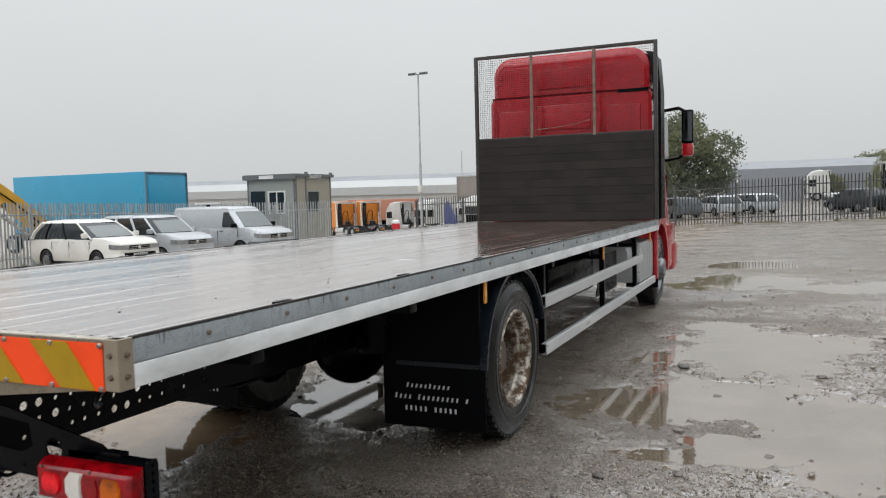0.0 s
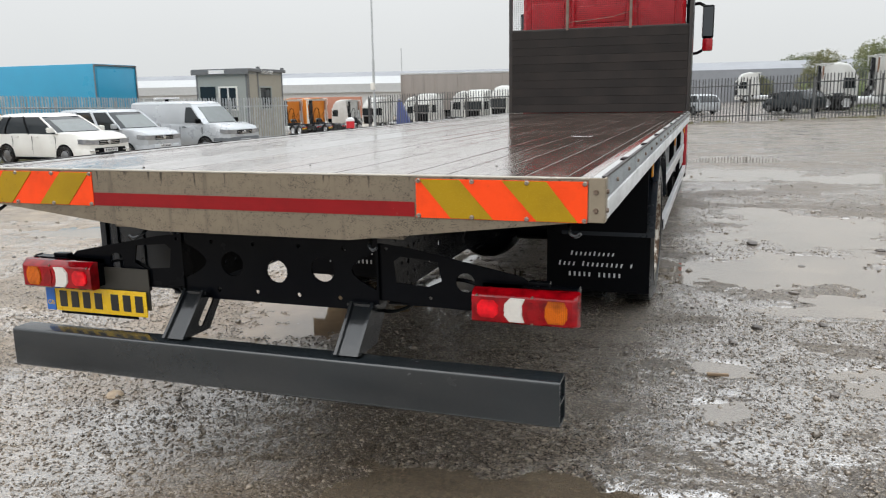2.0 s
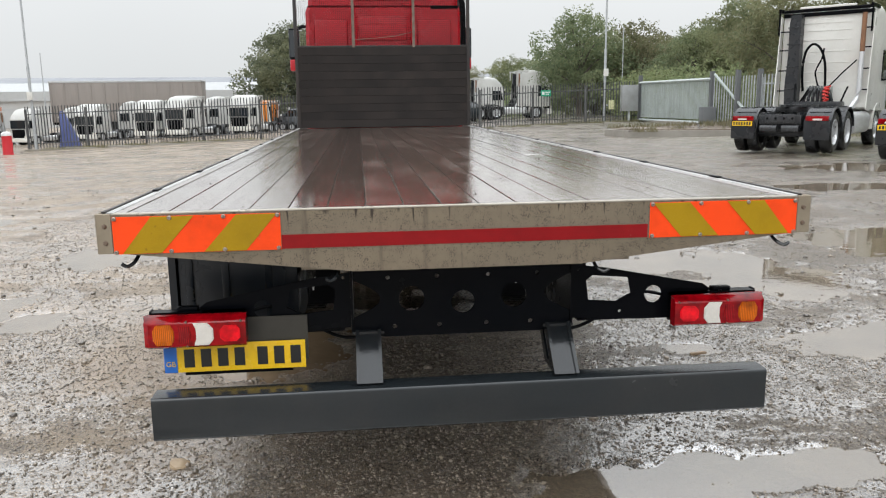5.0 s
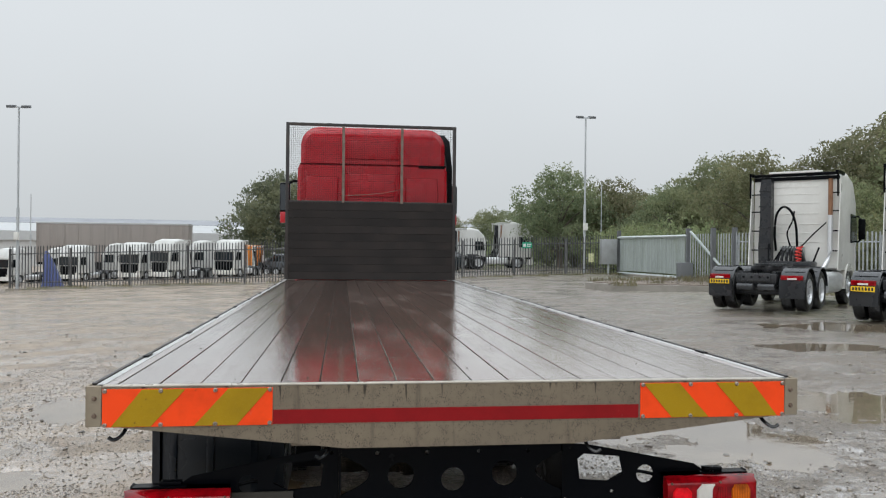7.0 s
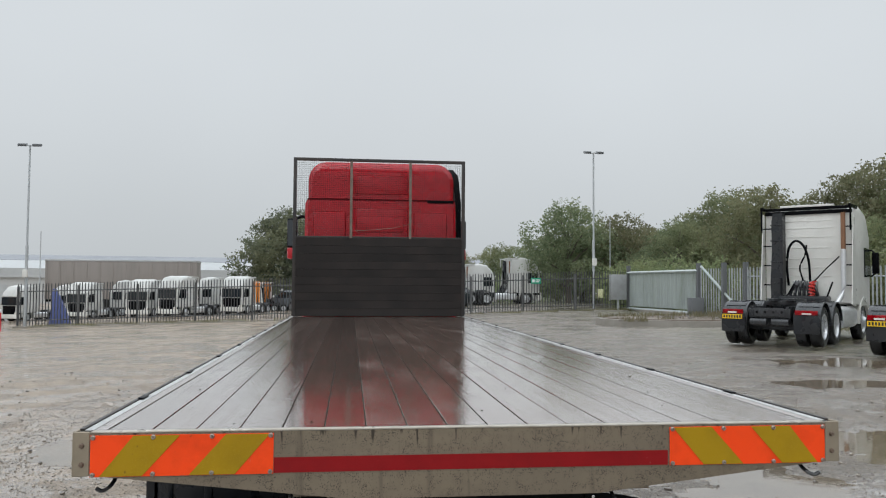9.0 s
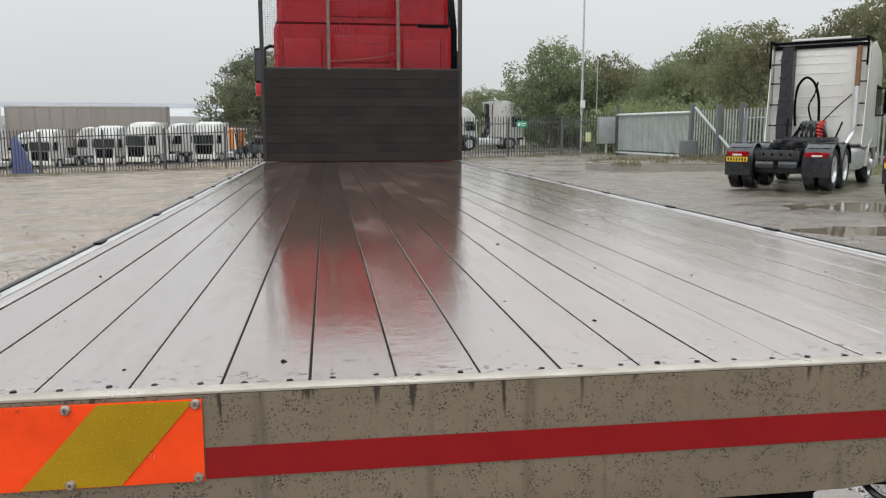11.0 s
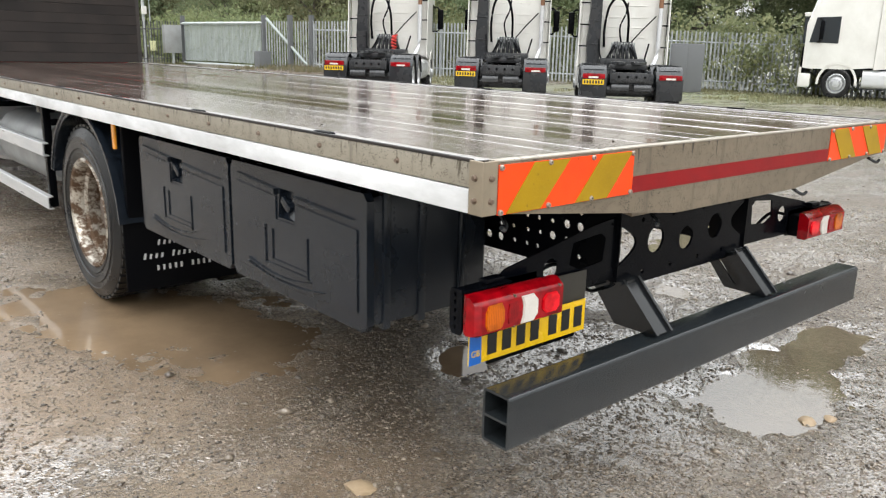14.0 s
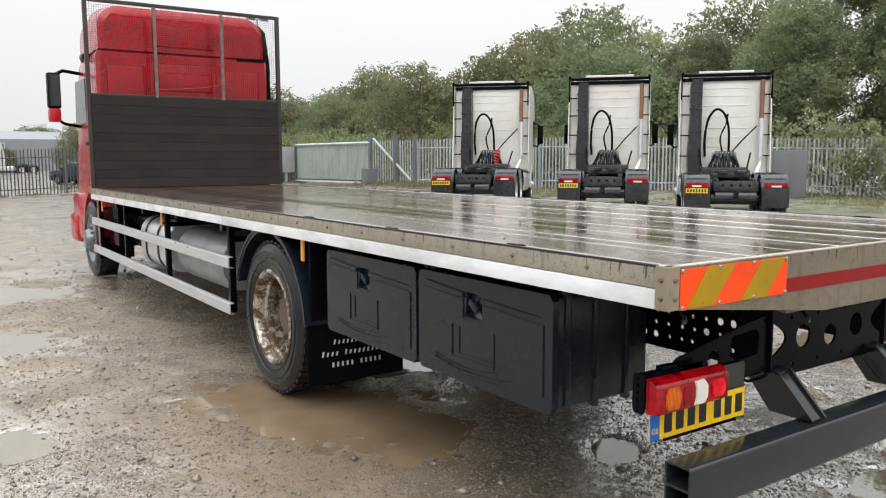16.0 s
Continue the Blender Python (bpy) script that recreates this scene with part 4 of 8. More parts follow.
screw_me = mesh_of("screw", screw, M_BLACK)
for k in range(PLANKS):
    for dx in (0.035, 0.105)[:1 if k == PLANKS - 1 else 2]:
        piece("screw", screw_me, deck, pose(-1.190 + WIDE * k + dx, 0.058 + random.uniform(-0.006, 0.006), 1.199))

pebbles("deck_grit", 520, (-1.18, 0.06), (1.18, 8.9), 0.0012, 0.0055, 61, M_DIRT, "dark grit and leaf crumbs lying on the wet deck", 1.198, "dirt")

# rear beam with marker boards
bm = bmesh.new()
add_plate(bm, [(-1.226, 1.2), (1.226, 1.2), (1.226, 1.068), (1.19, 1.066), (0.41, 0.978), (-0.41, 0.978), (-1.19, 1.066), (-1.226, 1.068)], 'y', 0.0, 0.028)
beam = part("rear_beam", bm, M_CREAM, lorry, "cream-grey aluminium rear beam speckled with dirt")
box_part("lip", (-1.226, 0.001, 1.2005), (1.226, 0.032, 1.2055), M_LIP, beam, 0.002, "bright upper edge of the beam")
bm = bmesh.new()
add_plate(bm, [(0.032, 1.068), (0.16, 1.06), (0.16, 1.0), (0.032, 0.982)], 'x', -0.6, 0.6)
part("beam_return", bm, M_CREAM, beam)
box_part("red_tape", (-0.660, -0.0022, 1.068), (0.655, -0.0004, 1.117), M_TAPE, beam, 0, "scratched red reflective tape")
for s in (-1, 1):
    bm = bmesh.new()
    add_box(bm, (min(s * 1.227, s * 1.277), -0.003, 1.068), (max(s * 1.227, s * 1.277), 0.004, 1.206), 0.002, 1)
    add_box(bm, (min(s * 1.271, s * 1.2785), -0.003, 1.068), (max(s * 1.271, s * 1.2785), 0.05, 1.206), 0.002, 1)
    corner = part("corner_bracket", bm, M_CORNER, lorry, "bolted cream corner bracket")
    for z in (1.105, 1.163):
        for p, q in (((s * 1.25, -0.003, z), (s * 1.25, -0.011, z)), ((s * 1.2785, 0.026, z), (s * 1.2865, 0.026, z))):
            bm = bmesh.new()
            add_cyl(bm, p, q, 0.009, 0.006, 8)
            part("bolt", bm, M_BOLT, corner)
    # chevron board: a strip of orange with two ochre bands
    o = -1.224 if s < 0 else 1.224
    f = lambda u: o - s * u
    def band(name, quad, mat, y0):
        b2 = bmesh.new()
        add_plate(b2, [(f(u), z) for u, z in quad], 'y', y0, y0 + 0.0018)
        return part(name, b2, mat, board)
    board = box_part("chevron_board", (min(f(0), f(0.562)), -0.0035, 1.066), (max(f(0), f(0.562)), -0.0004, 1.1945), M_ORANGE, lorry, 0, "orange and ochre striped reflective marker board")
    for u0, u1, v0, v1 in ((0.029, 0.158, 0.129, 0.271), (0.300, 0.442, 0.413, 0.550)):
        band("ochre_band", [(u0, 1.0675), (u1, 1.0675), (v1, 1.193), (v0, 1.193)], M_OCHRE, -0.0056)
    for u in (0.008, 0.19, 0.37, 0.553):
        for z in (1.073, 1.188):
            bm = bmesh.new()
            add_lathe(bm, [(0.0078, -0.0035), (0.0076, -0.0075), (0.0055, -0.0105), (0.0030, -0.0105), (0.0026, -0.0070), (0.0003, -0.0070)], (f(u), 0, z), 'y', 10)
            part("bolt", bm, M_BOLTPALE, board)
    # rope hooks under the beam
    for x, z in ((s * 1.16, 1.062), (s * 0.47, 0.985)):
        bm = bmesh.new()
        add_tube(bm, curvy([(x, 0.08, z + 0.02), (x, 0.05, z - 0.01), (x + s * 0.008, 0.02, z - 0.030), (x + s * 0.028, 0.005, z - 0.040), (x + s * 0.045, 0.0, z - 0.030)], 4), 0.0065, 7)
        part("rope_hook", bm, M_STRUT, lorry)


# chassis
def rail_outline():
    return [(0.19, 0.70), (1.3, 0.70), (2.0, 0.66), (9.9, 0.66), (9.9, 0.95), (0.19, 0.95)]


for s in (-1, 1):
    holes = []
    rg = random.Random(5)
    for i in range(15):
        for z in (0.755, 0.81, 0.865, 0.915):
            if rg.random() < 0.84:
                holes.append(ring(0.36 + 0.066 * i + rg.uniform(-0.006, 0.006), z, 0.017 if rg.random() < 0.2 else 0.010, 8))
    bm = bmesh.new()
    add_plate(bm, rail_outline(), 'x', s * 0.425, s * 0.433, holes)
    add_box(bm, (min(s * 0.36, s * 0.425), 1.5, 0.66), (max(s * 0.36, s * 0.425), 9.9, 0.67))
    add_box(bm, (min(s * 0.36, s * 0.425), 0.2, 0.94), (max(s * 0.36, s * 0.425), 9.9, 0.95))
    part("chassis_rail", bm, M_CHASSIS, lorry, "dark chassis rail drilled with rows of holes")
    box_part("bed_runner", (min(s * 0.37, s * 0.44), 0.2, 0.952), (max(s * 0.37, s * 0.44), 8.9, 0.984), M_CHASSIS, lorry)

bm = bmesh.new()
bite = [(0.424 - 0.105 * math.sin(math.pi * i / 8), 0.90 - 0.15 * i / 8) for i in range(9)]
cross = [(0.424, 0.945)] + bite + [(0.424, 0.69), (0.30, 0.672), (-0.30, 0.672), (-0.424, 0.69)] + [(-x, z) for x, z in reversed(bite)] + [(-0.424, 0.945)]
holes = [ring(0.0, 0.80, 0.046, 16), ring(-0.2, 0.82, 0.05, 16), ring(0.2, 0.82, 0.05, 16)]
for x in (-0.29, -0.1, 0.1, 0.29):
    holes += [ring(x, 0.905, 0.009, 8), ring(x * 0.92, 0.712, 0.010, 8)]
add_plate(bm, cross, 'y', 0.20, 0.209, holes)
add_box(bm, (-0.42, 0.21, 0.936), (0.42, 0.29, 0.945))
add_box(bm, (-0.30, 0.21, 0.672), (0.30, 0.27, 0.680))
part("rear_cross_member", bm, M_CHASSIS, lorry, "dark drilled rear cross member")
for y in (1.9, 4.6, 6.4, 8.0):
    box_part("cross_tube", (-0.42, y, 0.74), (0.42, y + 0.12, 0.88), M_CHASSIS, lorry, 0.02)

for s in (-1, 1):
    # arm that carries the lamp
    arm = [(s * 0.434, 0.93), (s * 0.56, 0.915), (s * 0.97, 0.835), (s * 1.02, 0.80), (s * 0.99, 0.70), (s * 0.70, 0.70), (s * 0.434, 0.715)]
    slot = [(s * 0.49, 0.865), (s * 0.515, 0.885), (s * 0.66, 0.872), (s * 0.675, 0.80), (s * 0.62, 0.775), (s * 0.50, 0.785)]
    bm = bmesh.new()
    add_plate(bm, arm, 'y', 0.205, 0.212, [slot, ring(s * 0.765, 0.80, 0.036, 14), ring(s * 0.46, 0.91, 0.007, 8), ring(s * 0.63, 0.735, 0.007, 8)])
    add_box(bm, (min(s * 0.46, s * 0.99), 0.212, 0.70), (max(s * 0.46, s * 0.99), 0.25, 0.706))
    part("lamp_arm", bm, M_CHASSIS, lorry, "dark pressed-steel lamp arm with cut-outs")
    bm = bmesh.new()
    add_tube(bm, curvy([(s * 0.30, 0.26, 0.69), (s * 0.42, 0.27, 0.655), (s * 0.52, 0.26, 0.68), (s * 0.70, 0.235, 0.80), (s * 0.86, 0.22, 0.78)]), 0.007, 6)
    part("cable", bm, M_BLACK, lorry)
    # underrun strut: side plate with a slot and a face flange
    side = [(0.33, 0.70), (0.19, 0.70), (0.035, 0.545), (0.10, 0.545), (0.20, 0.545)]
    slot = [(0.222 + 0.019 * math.cos(q), 0.660 + 0.017 * math.sin(q)) for q in (-0.8, -0.2, 0.4, 1.0, 1.6, 2.2)] + [(0.150 + 0.019 * math.cos(q), 0.584 + 0.017 * math.sin(q)) for q in (2.4, 3.0, 3.6, 4.2, 4.8, 5.4)]
    bm = bmesh.new()
    add_plate(bm, [(0.19, 0.70), (0.182, 0.706), (0.027, 0.548), (0.035, 0.545)], 'x', s * 0.326, s * 0.414)
    strut = part("underrun_strut", bm, M_STRUT, lorry, "dark sloping strut of the underrun bar")
    for e0, e1, holes in ((0.406, 0.414, []), (0.326, 0.334, [slot])):
        bm = bmesh.new()
        add_plate(bm, side, 'x', s * e0, s * e1, holes)
        part("side_plate", bm, M_STRUT, strut)
    for e0, e1 in ((0.322, 0.334), (0.406, 0.418)):
        bm = bmesh.new()
        add_plate(bm, [(0.188, 0.702), (0.172, 0.712), (0.017, 0.552), (0.033, 0.546)], 'x', s * e0, s * e1)
        part("flange_lip", bm, M_STRUT, strut)
    box_part("top_plate", (min(s * 0.31, s * 0.43), 0.17, 0.694), (max(s * 0.31, s * 0.43), 0.36, 0.704), M_STRUT, strut)

# underrun bar, a hollow section with a web
bm = bmesh.new()
skin = [(0.0475 + q * 0.0405 + 0.012 * math.cos(radians(a)), 0.459 + r_ * 0.069 + 0.012 * math.sin(radians(a))) for q, r_, a0 in ((1, 1, 0), (-1, 1, 90), (-1, -1, 180), (1, -1, 270)) for a in (a0, a0 + 22, a0 + 45, a0 + 68, a0 + 90)]
add_plate(bm, skin, 'x', -1.147, 1.147, [[(0.003, 0.386), (0.092, 0.386), (0.092, 0.455), (0.003, 0.455)], [(0.003, 0.463), (0.092, 0.463), (0.092, 0.532), (0.003, 0.532)]])
part("underrun_bar", bm, M_BAR, lorry, "wet dark grey hollow underrun bar with open ends")

# tail lamps
for s in (-1, 1):
    X = lambda u: s * u
    Z = lambda z: 0.744 + (z - 0.747) * 0.75
    def slab(name, u0, u1, z0, z1, y0, y1, mat, parent, bevel=0.004):
        return box_part(name, (min(X(u0), X(u1)), y0, z0), (max(X(u0), X(u1)), y1, z1), mat, parent, bevel)
    lamp = slab("tail_lamp", 0.822, 1.168, Z(0.682), Z(0.812), 0.118, 0.200, M_BLACK, lorry, 0.012)
    tagged(lamp, "red, white and amber tail lamp cluster on a black back")
    bm = bmesh.new()
    # moulded red lens with a rounded outer end and a sloping top
    prof = [(0.818, 0.104), (0.818, 0.150), (1.178, 0.160), (1.188, 0.140), (1.182, 0.112), (1.165, 0.100)]
    rows = []
    for z, inset in ((0.676, 0.010), (0.686, 0.0), (0.798, 0.0), (0.806, 0.004), (0.826, 0.022), (0.830, 0.034)):
        rows.append([(X(u), y + (inset if y < 0.13 else 0), Z(z)) for u, y in prof])
    add_loft(bm, rows)
    part("red_lens", bm, M_LENS_R, lamp)
    def lens(name, pts, mat, y0, label=""):
        b3 = bmesh.new()
        add_plate(b3, [(X(u), Z(z)) for u, z in pts], 'y', y0, 0.104)
        bmesh.ops.bevel(b3, geom=[e for e in b3.edges if abs(e.verts[0].co.y - y0) < 1e-4 and abs(e.verts[1].co.y - y0) < 1e-4 and len({round(f.normal.y, 1) for f in e.link_faces}) > 1], offset=0.003, segments=2, affect='EDGES')
        return part(name, b3, mat, lamp, label)
    lens("white_lens", ((0.952, 0.688), (1.004, 0.688), (0.996, 0.722), (0.996, 0.770), (1.006, 0.800), (0.954, 0.800), (0.934, 0.770), (0.934, 0.716)), M_LENS_W, 0.0965, "milky white reversing lens")
    lens("amber_lens", ((1.086, 0.692), (1.138, 0.692), (1.150, 0.720), (1.150, 0.766), (1.138, 0.796), (1.086, 0.796), (1.074, 0.766), (1.074, 0.720)), M_LENS_A, 0.0965, "amber indicator lens")
    lens("stop_lens", ((0.852, 0.702), (0.896, 0.702), (0.912, 0.722), (0.912, 0.762), (0.896, 0.784), (0.852, 0.784), (0.838, 0.762), (0.838, 0.722)), M_LENS_S, 0.0965, "bright red round stop lens")
    lens("fog_lens", ((1.020, 0.700), (1.058, 0.700), (1.064, 0.742), (1.058, 0.786), (1.020, 0.786), (1.012, 0.742)), M_LENS_F, 0.0985)
    for u, z in ((0.835, 0.803), (1.03, 0.806), (1.03, 0.684)):
        bm = bmesh.new()
        add_cyl(bm, (X(u), 0.112, Z(z)), (X(u), 0.101, Z(z)), 0.005, 0.004, 8)
        part("screw", bm, M_BOLT, lamp)
    bm = bmesh.new()
    add_plate(bm, [(0.178, 0.678), (0.170, 0.690), (0.170, 0.800), (0.180, 0.814), (0.216, 0.814), (0.222, 0.800), (0.222, 0.694), (0.212, 0.678)], 'x', X(1.170), X(1.176), [ring(0.199, z, 0.008, 8, 0.005) for z in (0.70, 0.725, 0.75, 0.775, 0.798)])
    add_box(bm, (min(X(0.83), X(1.17)), 0.205, 0.69), (max(X(0.83), X(1.17)), 0.212, 0.806))
    add_box(bm, (min(X(0.98), X(1.17)), 0.165, 0.806), (max(X(0.98), X(1.17)), 0.214, 0.811))
    add_box(bm, (min(X(1.00), X(1.075)), 0.178, 0.811), (max(X(1.00), X(1.075)), 0.212, 0.826), 0.004)
    part("lamp_bracket", bm, M_CHASSIS, lamp, "black slotted bracket behind the lamp")

# number plate: yellow with a blue band and plain bars
plate = box_part("number_plate", (-1.135, 0.178, 0.573), (-0.611, 0.182, 0.681), M_PLATE, lorry, 0, "yellow rear number plate with a blue band")
box_part("blue_band", (-1.135, 0.1755, 0.573), (-1.088, 0.1775, 0.681), M_BLUE, plate)
piece("lettering", word_mesh("GB", 0.028, M_PLATE), plate, pose(-1.1115, 0.1750, 0.606, 90))
for i, x in enumerate((-1.066, -1.004, -0.942, -0.880, -0.795, -0.733, -0.671)):
    box_part("bar", (x + 0.004, 0.1755, 0.592), (x + 0.042, 0.1775, 0.662), M_DARKMARK, plate)
box_part("plate_edge", (-1.06, 0.176, 0.562), (-0.66, 0.184, 0.572), M_BLACK, plate)
box_part("plate_backing", (-1.0, 0.19, 0.60), (-0.60, 0.196, 0.775), M_OLIVE, plate)

# wheels


def wheel(name, x_out, side, y, r, width, dish, rim_mat, parent, label, twin=False, nuts=True, seg=44, tread=True):
    """A wheel whose outer face stands at x_out; dish: how deep the rim lies (twins) or how far the hub stands out."""
    s = side
    hub = new(name)
    hub.parent = parent
    hub.location = (x_out, y, r)
    hub.empty_display_size = 0.1
    tagged(hub, label)
    W = lambda a: -s * a
    rr = 0.295 * r / 0.5
    for k in range(2 if twin else 1):
        o = k * (width + 0.045)
        prof = [(rr - 0.005, W(o + 0.035)), (rr + 0.02, W(o + 0.012)), (rr + 0.05, W(o + 0.002)), (rr + 0.054, W(o + 0.007)), (r * 0.735, W(o + 0.005)), (r * 0.742, W(o - 0.003)), (r * 0.80, W(o - 0.003)), (r * 0.806, W(o + 0.003)), (r * 0.86, W(o + 0.003)), (r * 0.868, W(o - 0.001)), (r * 0.90, W(o + 0.006)), (r * 0.965, W(o + 0.025)), (r * 0.99, W(o + 0.05)), (r * 0.99, W(o + width - 0.05)), (r * 0.965, W(o + width - 0.025)), (r * 0.85, W(o + width)), (rr, W(o + width - 0.03)), (rr - 0.005, W(o + 0.035))]
        bm = bmesh.new()
        add_lathe(bm, prof, (0, 0, 0), 'x', seg)
        bmesh.ops.remove_doubles(bm, verts=bm.verts, dist=0.0005)
        if tread:
            for i in range(48):
                a = 2 * math.pi * i / 48
                for u, du in ((0.028, 0.055), (0.10, 0.045), (width - 0.145, 0.045), (width - 0.083, 0.055)):
                    add_box(bm, (min(W(o + u), W(o + u + du)), -0.021, -0.008), (max(W(o + u), W(o + u + du)), 0.021, 0.004), 0, 1, Matrix.Rotation(a + (0.03 if u > 0.09 else 0), 4, 'X') @ Matrix.Translation((0, 0, r * 0.992)))
        part("tyre", bm, M_RUBBER, hub, "worn black tyre")
    bm = bmesh.new()
    if dish > 0:
        prof = [(rr + 0.022, W(0.014)), (rr + 0.010, W(0.004)), (rr - 0.006, W(0.010)), (rr - 0.018, W(0.03)), (rr - 0.022, W(0.075)), (rr - 0.040, W(0.09)), (rr - 0.046, W(dish + 0.03))]
    else:
        prof = [(rr + 0.022, W(0.014)), (rr + 0.006, W(0.004)), (rr - 0.02, W(0.03)), (rr - 0.045, W(0.09)), (0.20, W(0.02)), (0.155, W(-dish * 0.1)), (0.13, W(dish * 0.6)), (0.12, W(dish)), (0.0005, W(dish - 0.01))]
    add_lathe(bm, prof, (0, 0, 0), 'x', 36)
    part("rim", bm, rim_mat, hub)
    if dish > 0:
        bm = bmesh.new()
        holes = [ring(0.205 * math.cos(2 * math.pi * i / 8), 0.205 * math.sin(2 * math.pi * i / 8), 0.026, 10) for i in range(8)] if nuts else []
        add_plate(bm, ring(0, 0, rr - 0.040, 36), 'x', W(dish), W(dish + 0.015), holes)
        add_lathe(bm, [(0.145, W(dish)), (0.140, W(dish - 0.05)), (0.115, W(dish - 0.075)), (0.0005, W(dish - 0.08))], (0, 0, 0), 'x', 24)
        part("disc", bm, M_RIMDARK if rim_mat is M_RIM else rim_mat, hub, "rusty wheel disc and hub")
    if nuts:
        bm = bmesh.new()
        c = dish if dish > 0 else 0.01
        for i in range(10):
            a = 2 * math.pi * i / 10
            p = Vector((W(c), 0.165 * math.cos(a), 0.165 * math.sin(a)))
            add_cyl(bm, p, p + Vector((s * 0.035, 0, 0)), 0.016, 0.015, 6)
        part("wheel_nuts", bm, M_RIMDARK if rim_mat is M_RIM else rim_mat, hub)
    return hub


for s in (-1, 1):
    wheel("rear_wheel", s * 1.245, s, 3.30, 0.505, 0.275, 0.19, M_RIM, lorry, "twin rear wheel with a rusty silver dished rim", twin=True)
    wheel("front_wheel", s * 1.175, s, 9.72, 0.505, 0.29, -0.07, M_ALLOY, lorry, "front steering wheel with a grey rim")
    # mudguard, flap, stay
    lo, hi = (min(s * 0.66, s * 1.255), max(s * 0.66, s * 1.255))
    bm = bmesh.new()
    add_arc(bm, (3.30, 0.505), 0.565, 0.585, 18, 176, lo, hi, 22)
    add_arc(bm, (3.30, 0.505), 0.585, 0.60, 18, 176, min(s * 1.225, s * 1.262), max(s * 1.225, s * 1.262), 22)
    part("mudguard", bm, M_PLASTIC, lorry, "black curved plastic mudguard")
    bm = bmesh.new()
    add_box(bm, (min(s * 0.56, s * 1.235), 2.735, 0.165), (max(s * 0.56, s * 1.235), 2.745, 0.60), 0.003, 1)
    add_box(bm, (min(s * 0.60, s * 1.21), 2.72, 0.55), (max(s * 0.60, s * 1.21), 2.75, 1.05), 0.003, 1)
    flap = part("mudflap", bm, M_FLAP, lorry, "black rubber mudflap with white lettering shown as bars")
    for k, (z, h, n, w, cx) in enumerate(((0.425, 0.036, 10, 0.30, -0.02), (0.355, 0.040, 16, 0.50, 0.0), (0.283, 0.036, 11, 0.36, 0.0))):
        x0 = s * 0.89 - w / 2 + cx
        for i in range(n):
            if (k == 1 and i in (4, 14)) or (k == 2 and i == 5):
                continue
            tall = h * (1.0 if (k == 2 or i in (0, 5)) else 0.78)
            b6 = bmesh.new()
            u0, u1, z0, z1 = x0 + w * i / n, x0 + w * (i + 0.36) / n, z - h / 2, z - h / 2 + tall * 0.8
            slant = 0.006 if k < 2 else 0.0
            add_plate(b6, [(u0, z0), (u1, z0), (u1 + slant, z1), (u0 + slant, z1)], 'y', 2.7315, 2.7345)
            part("bar", b6, M_MARK, flap)
    # amber side markers on little straps
    for y in (2.78, 5.93, 8.60):
        bm = bmesh.new()
        add_box(bm, (min(s * 1.222, s * 1.236), y - 0.02, 0.93), (max(s * 1.222, s * 1.236), y + 0.02, 1.06), 0.006)
        part("side_marker", bm, M_AMBER, lorry, "amber side marker")
    bm = bmesh.new()
    add_cyl(bm, (s * 0.2, 3.30, 0.505), (s * 0.66, 3.30, 0.505), 0.11, 0.10, 16)
    part("axle_arm", bm, M_CHASSIS, lorry)
    bm = bmesh.new()
    add_tube(bm, [(s * 0.50, 2.55, 0.70), (s * 0.50, 2.9, 0.64), (s * 0.50, 3.3, 0.61), (s * 0.50, 3.7, 0.64), (s * 0.50, 4.1, 0.72)], 0.04, 8)
    add_cyl(bm, (s * 0.52, 2.72, 0.62), (s * 0.52, 2.72, 0.93), 0.11, 0.12, 14)
    part("suspension", bm, M_BLACK, lorry)
bm = bmesh.new()
bmesh.ops.create_icosphere(bm, subdivisions=3, radius=0.27, matrix=Matrix.Translation((0, 3.30, 0.52)) @ Matrix.Diagonal((1, 1, 1.0, 1)))
add_cyl(bm, (0, 3.5, 0.55), (0, 7.6, 0.72), 0.06, 0.06, 14)
part("drive_axle", bm, M_CHASSIS, lorry, "dark drive axle casing and shaft")

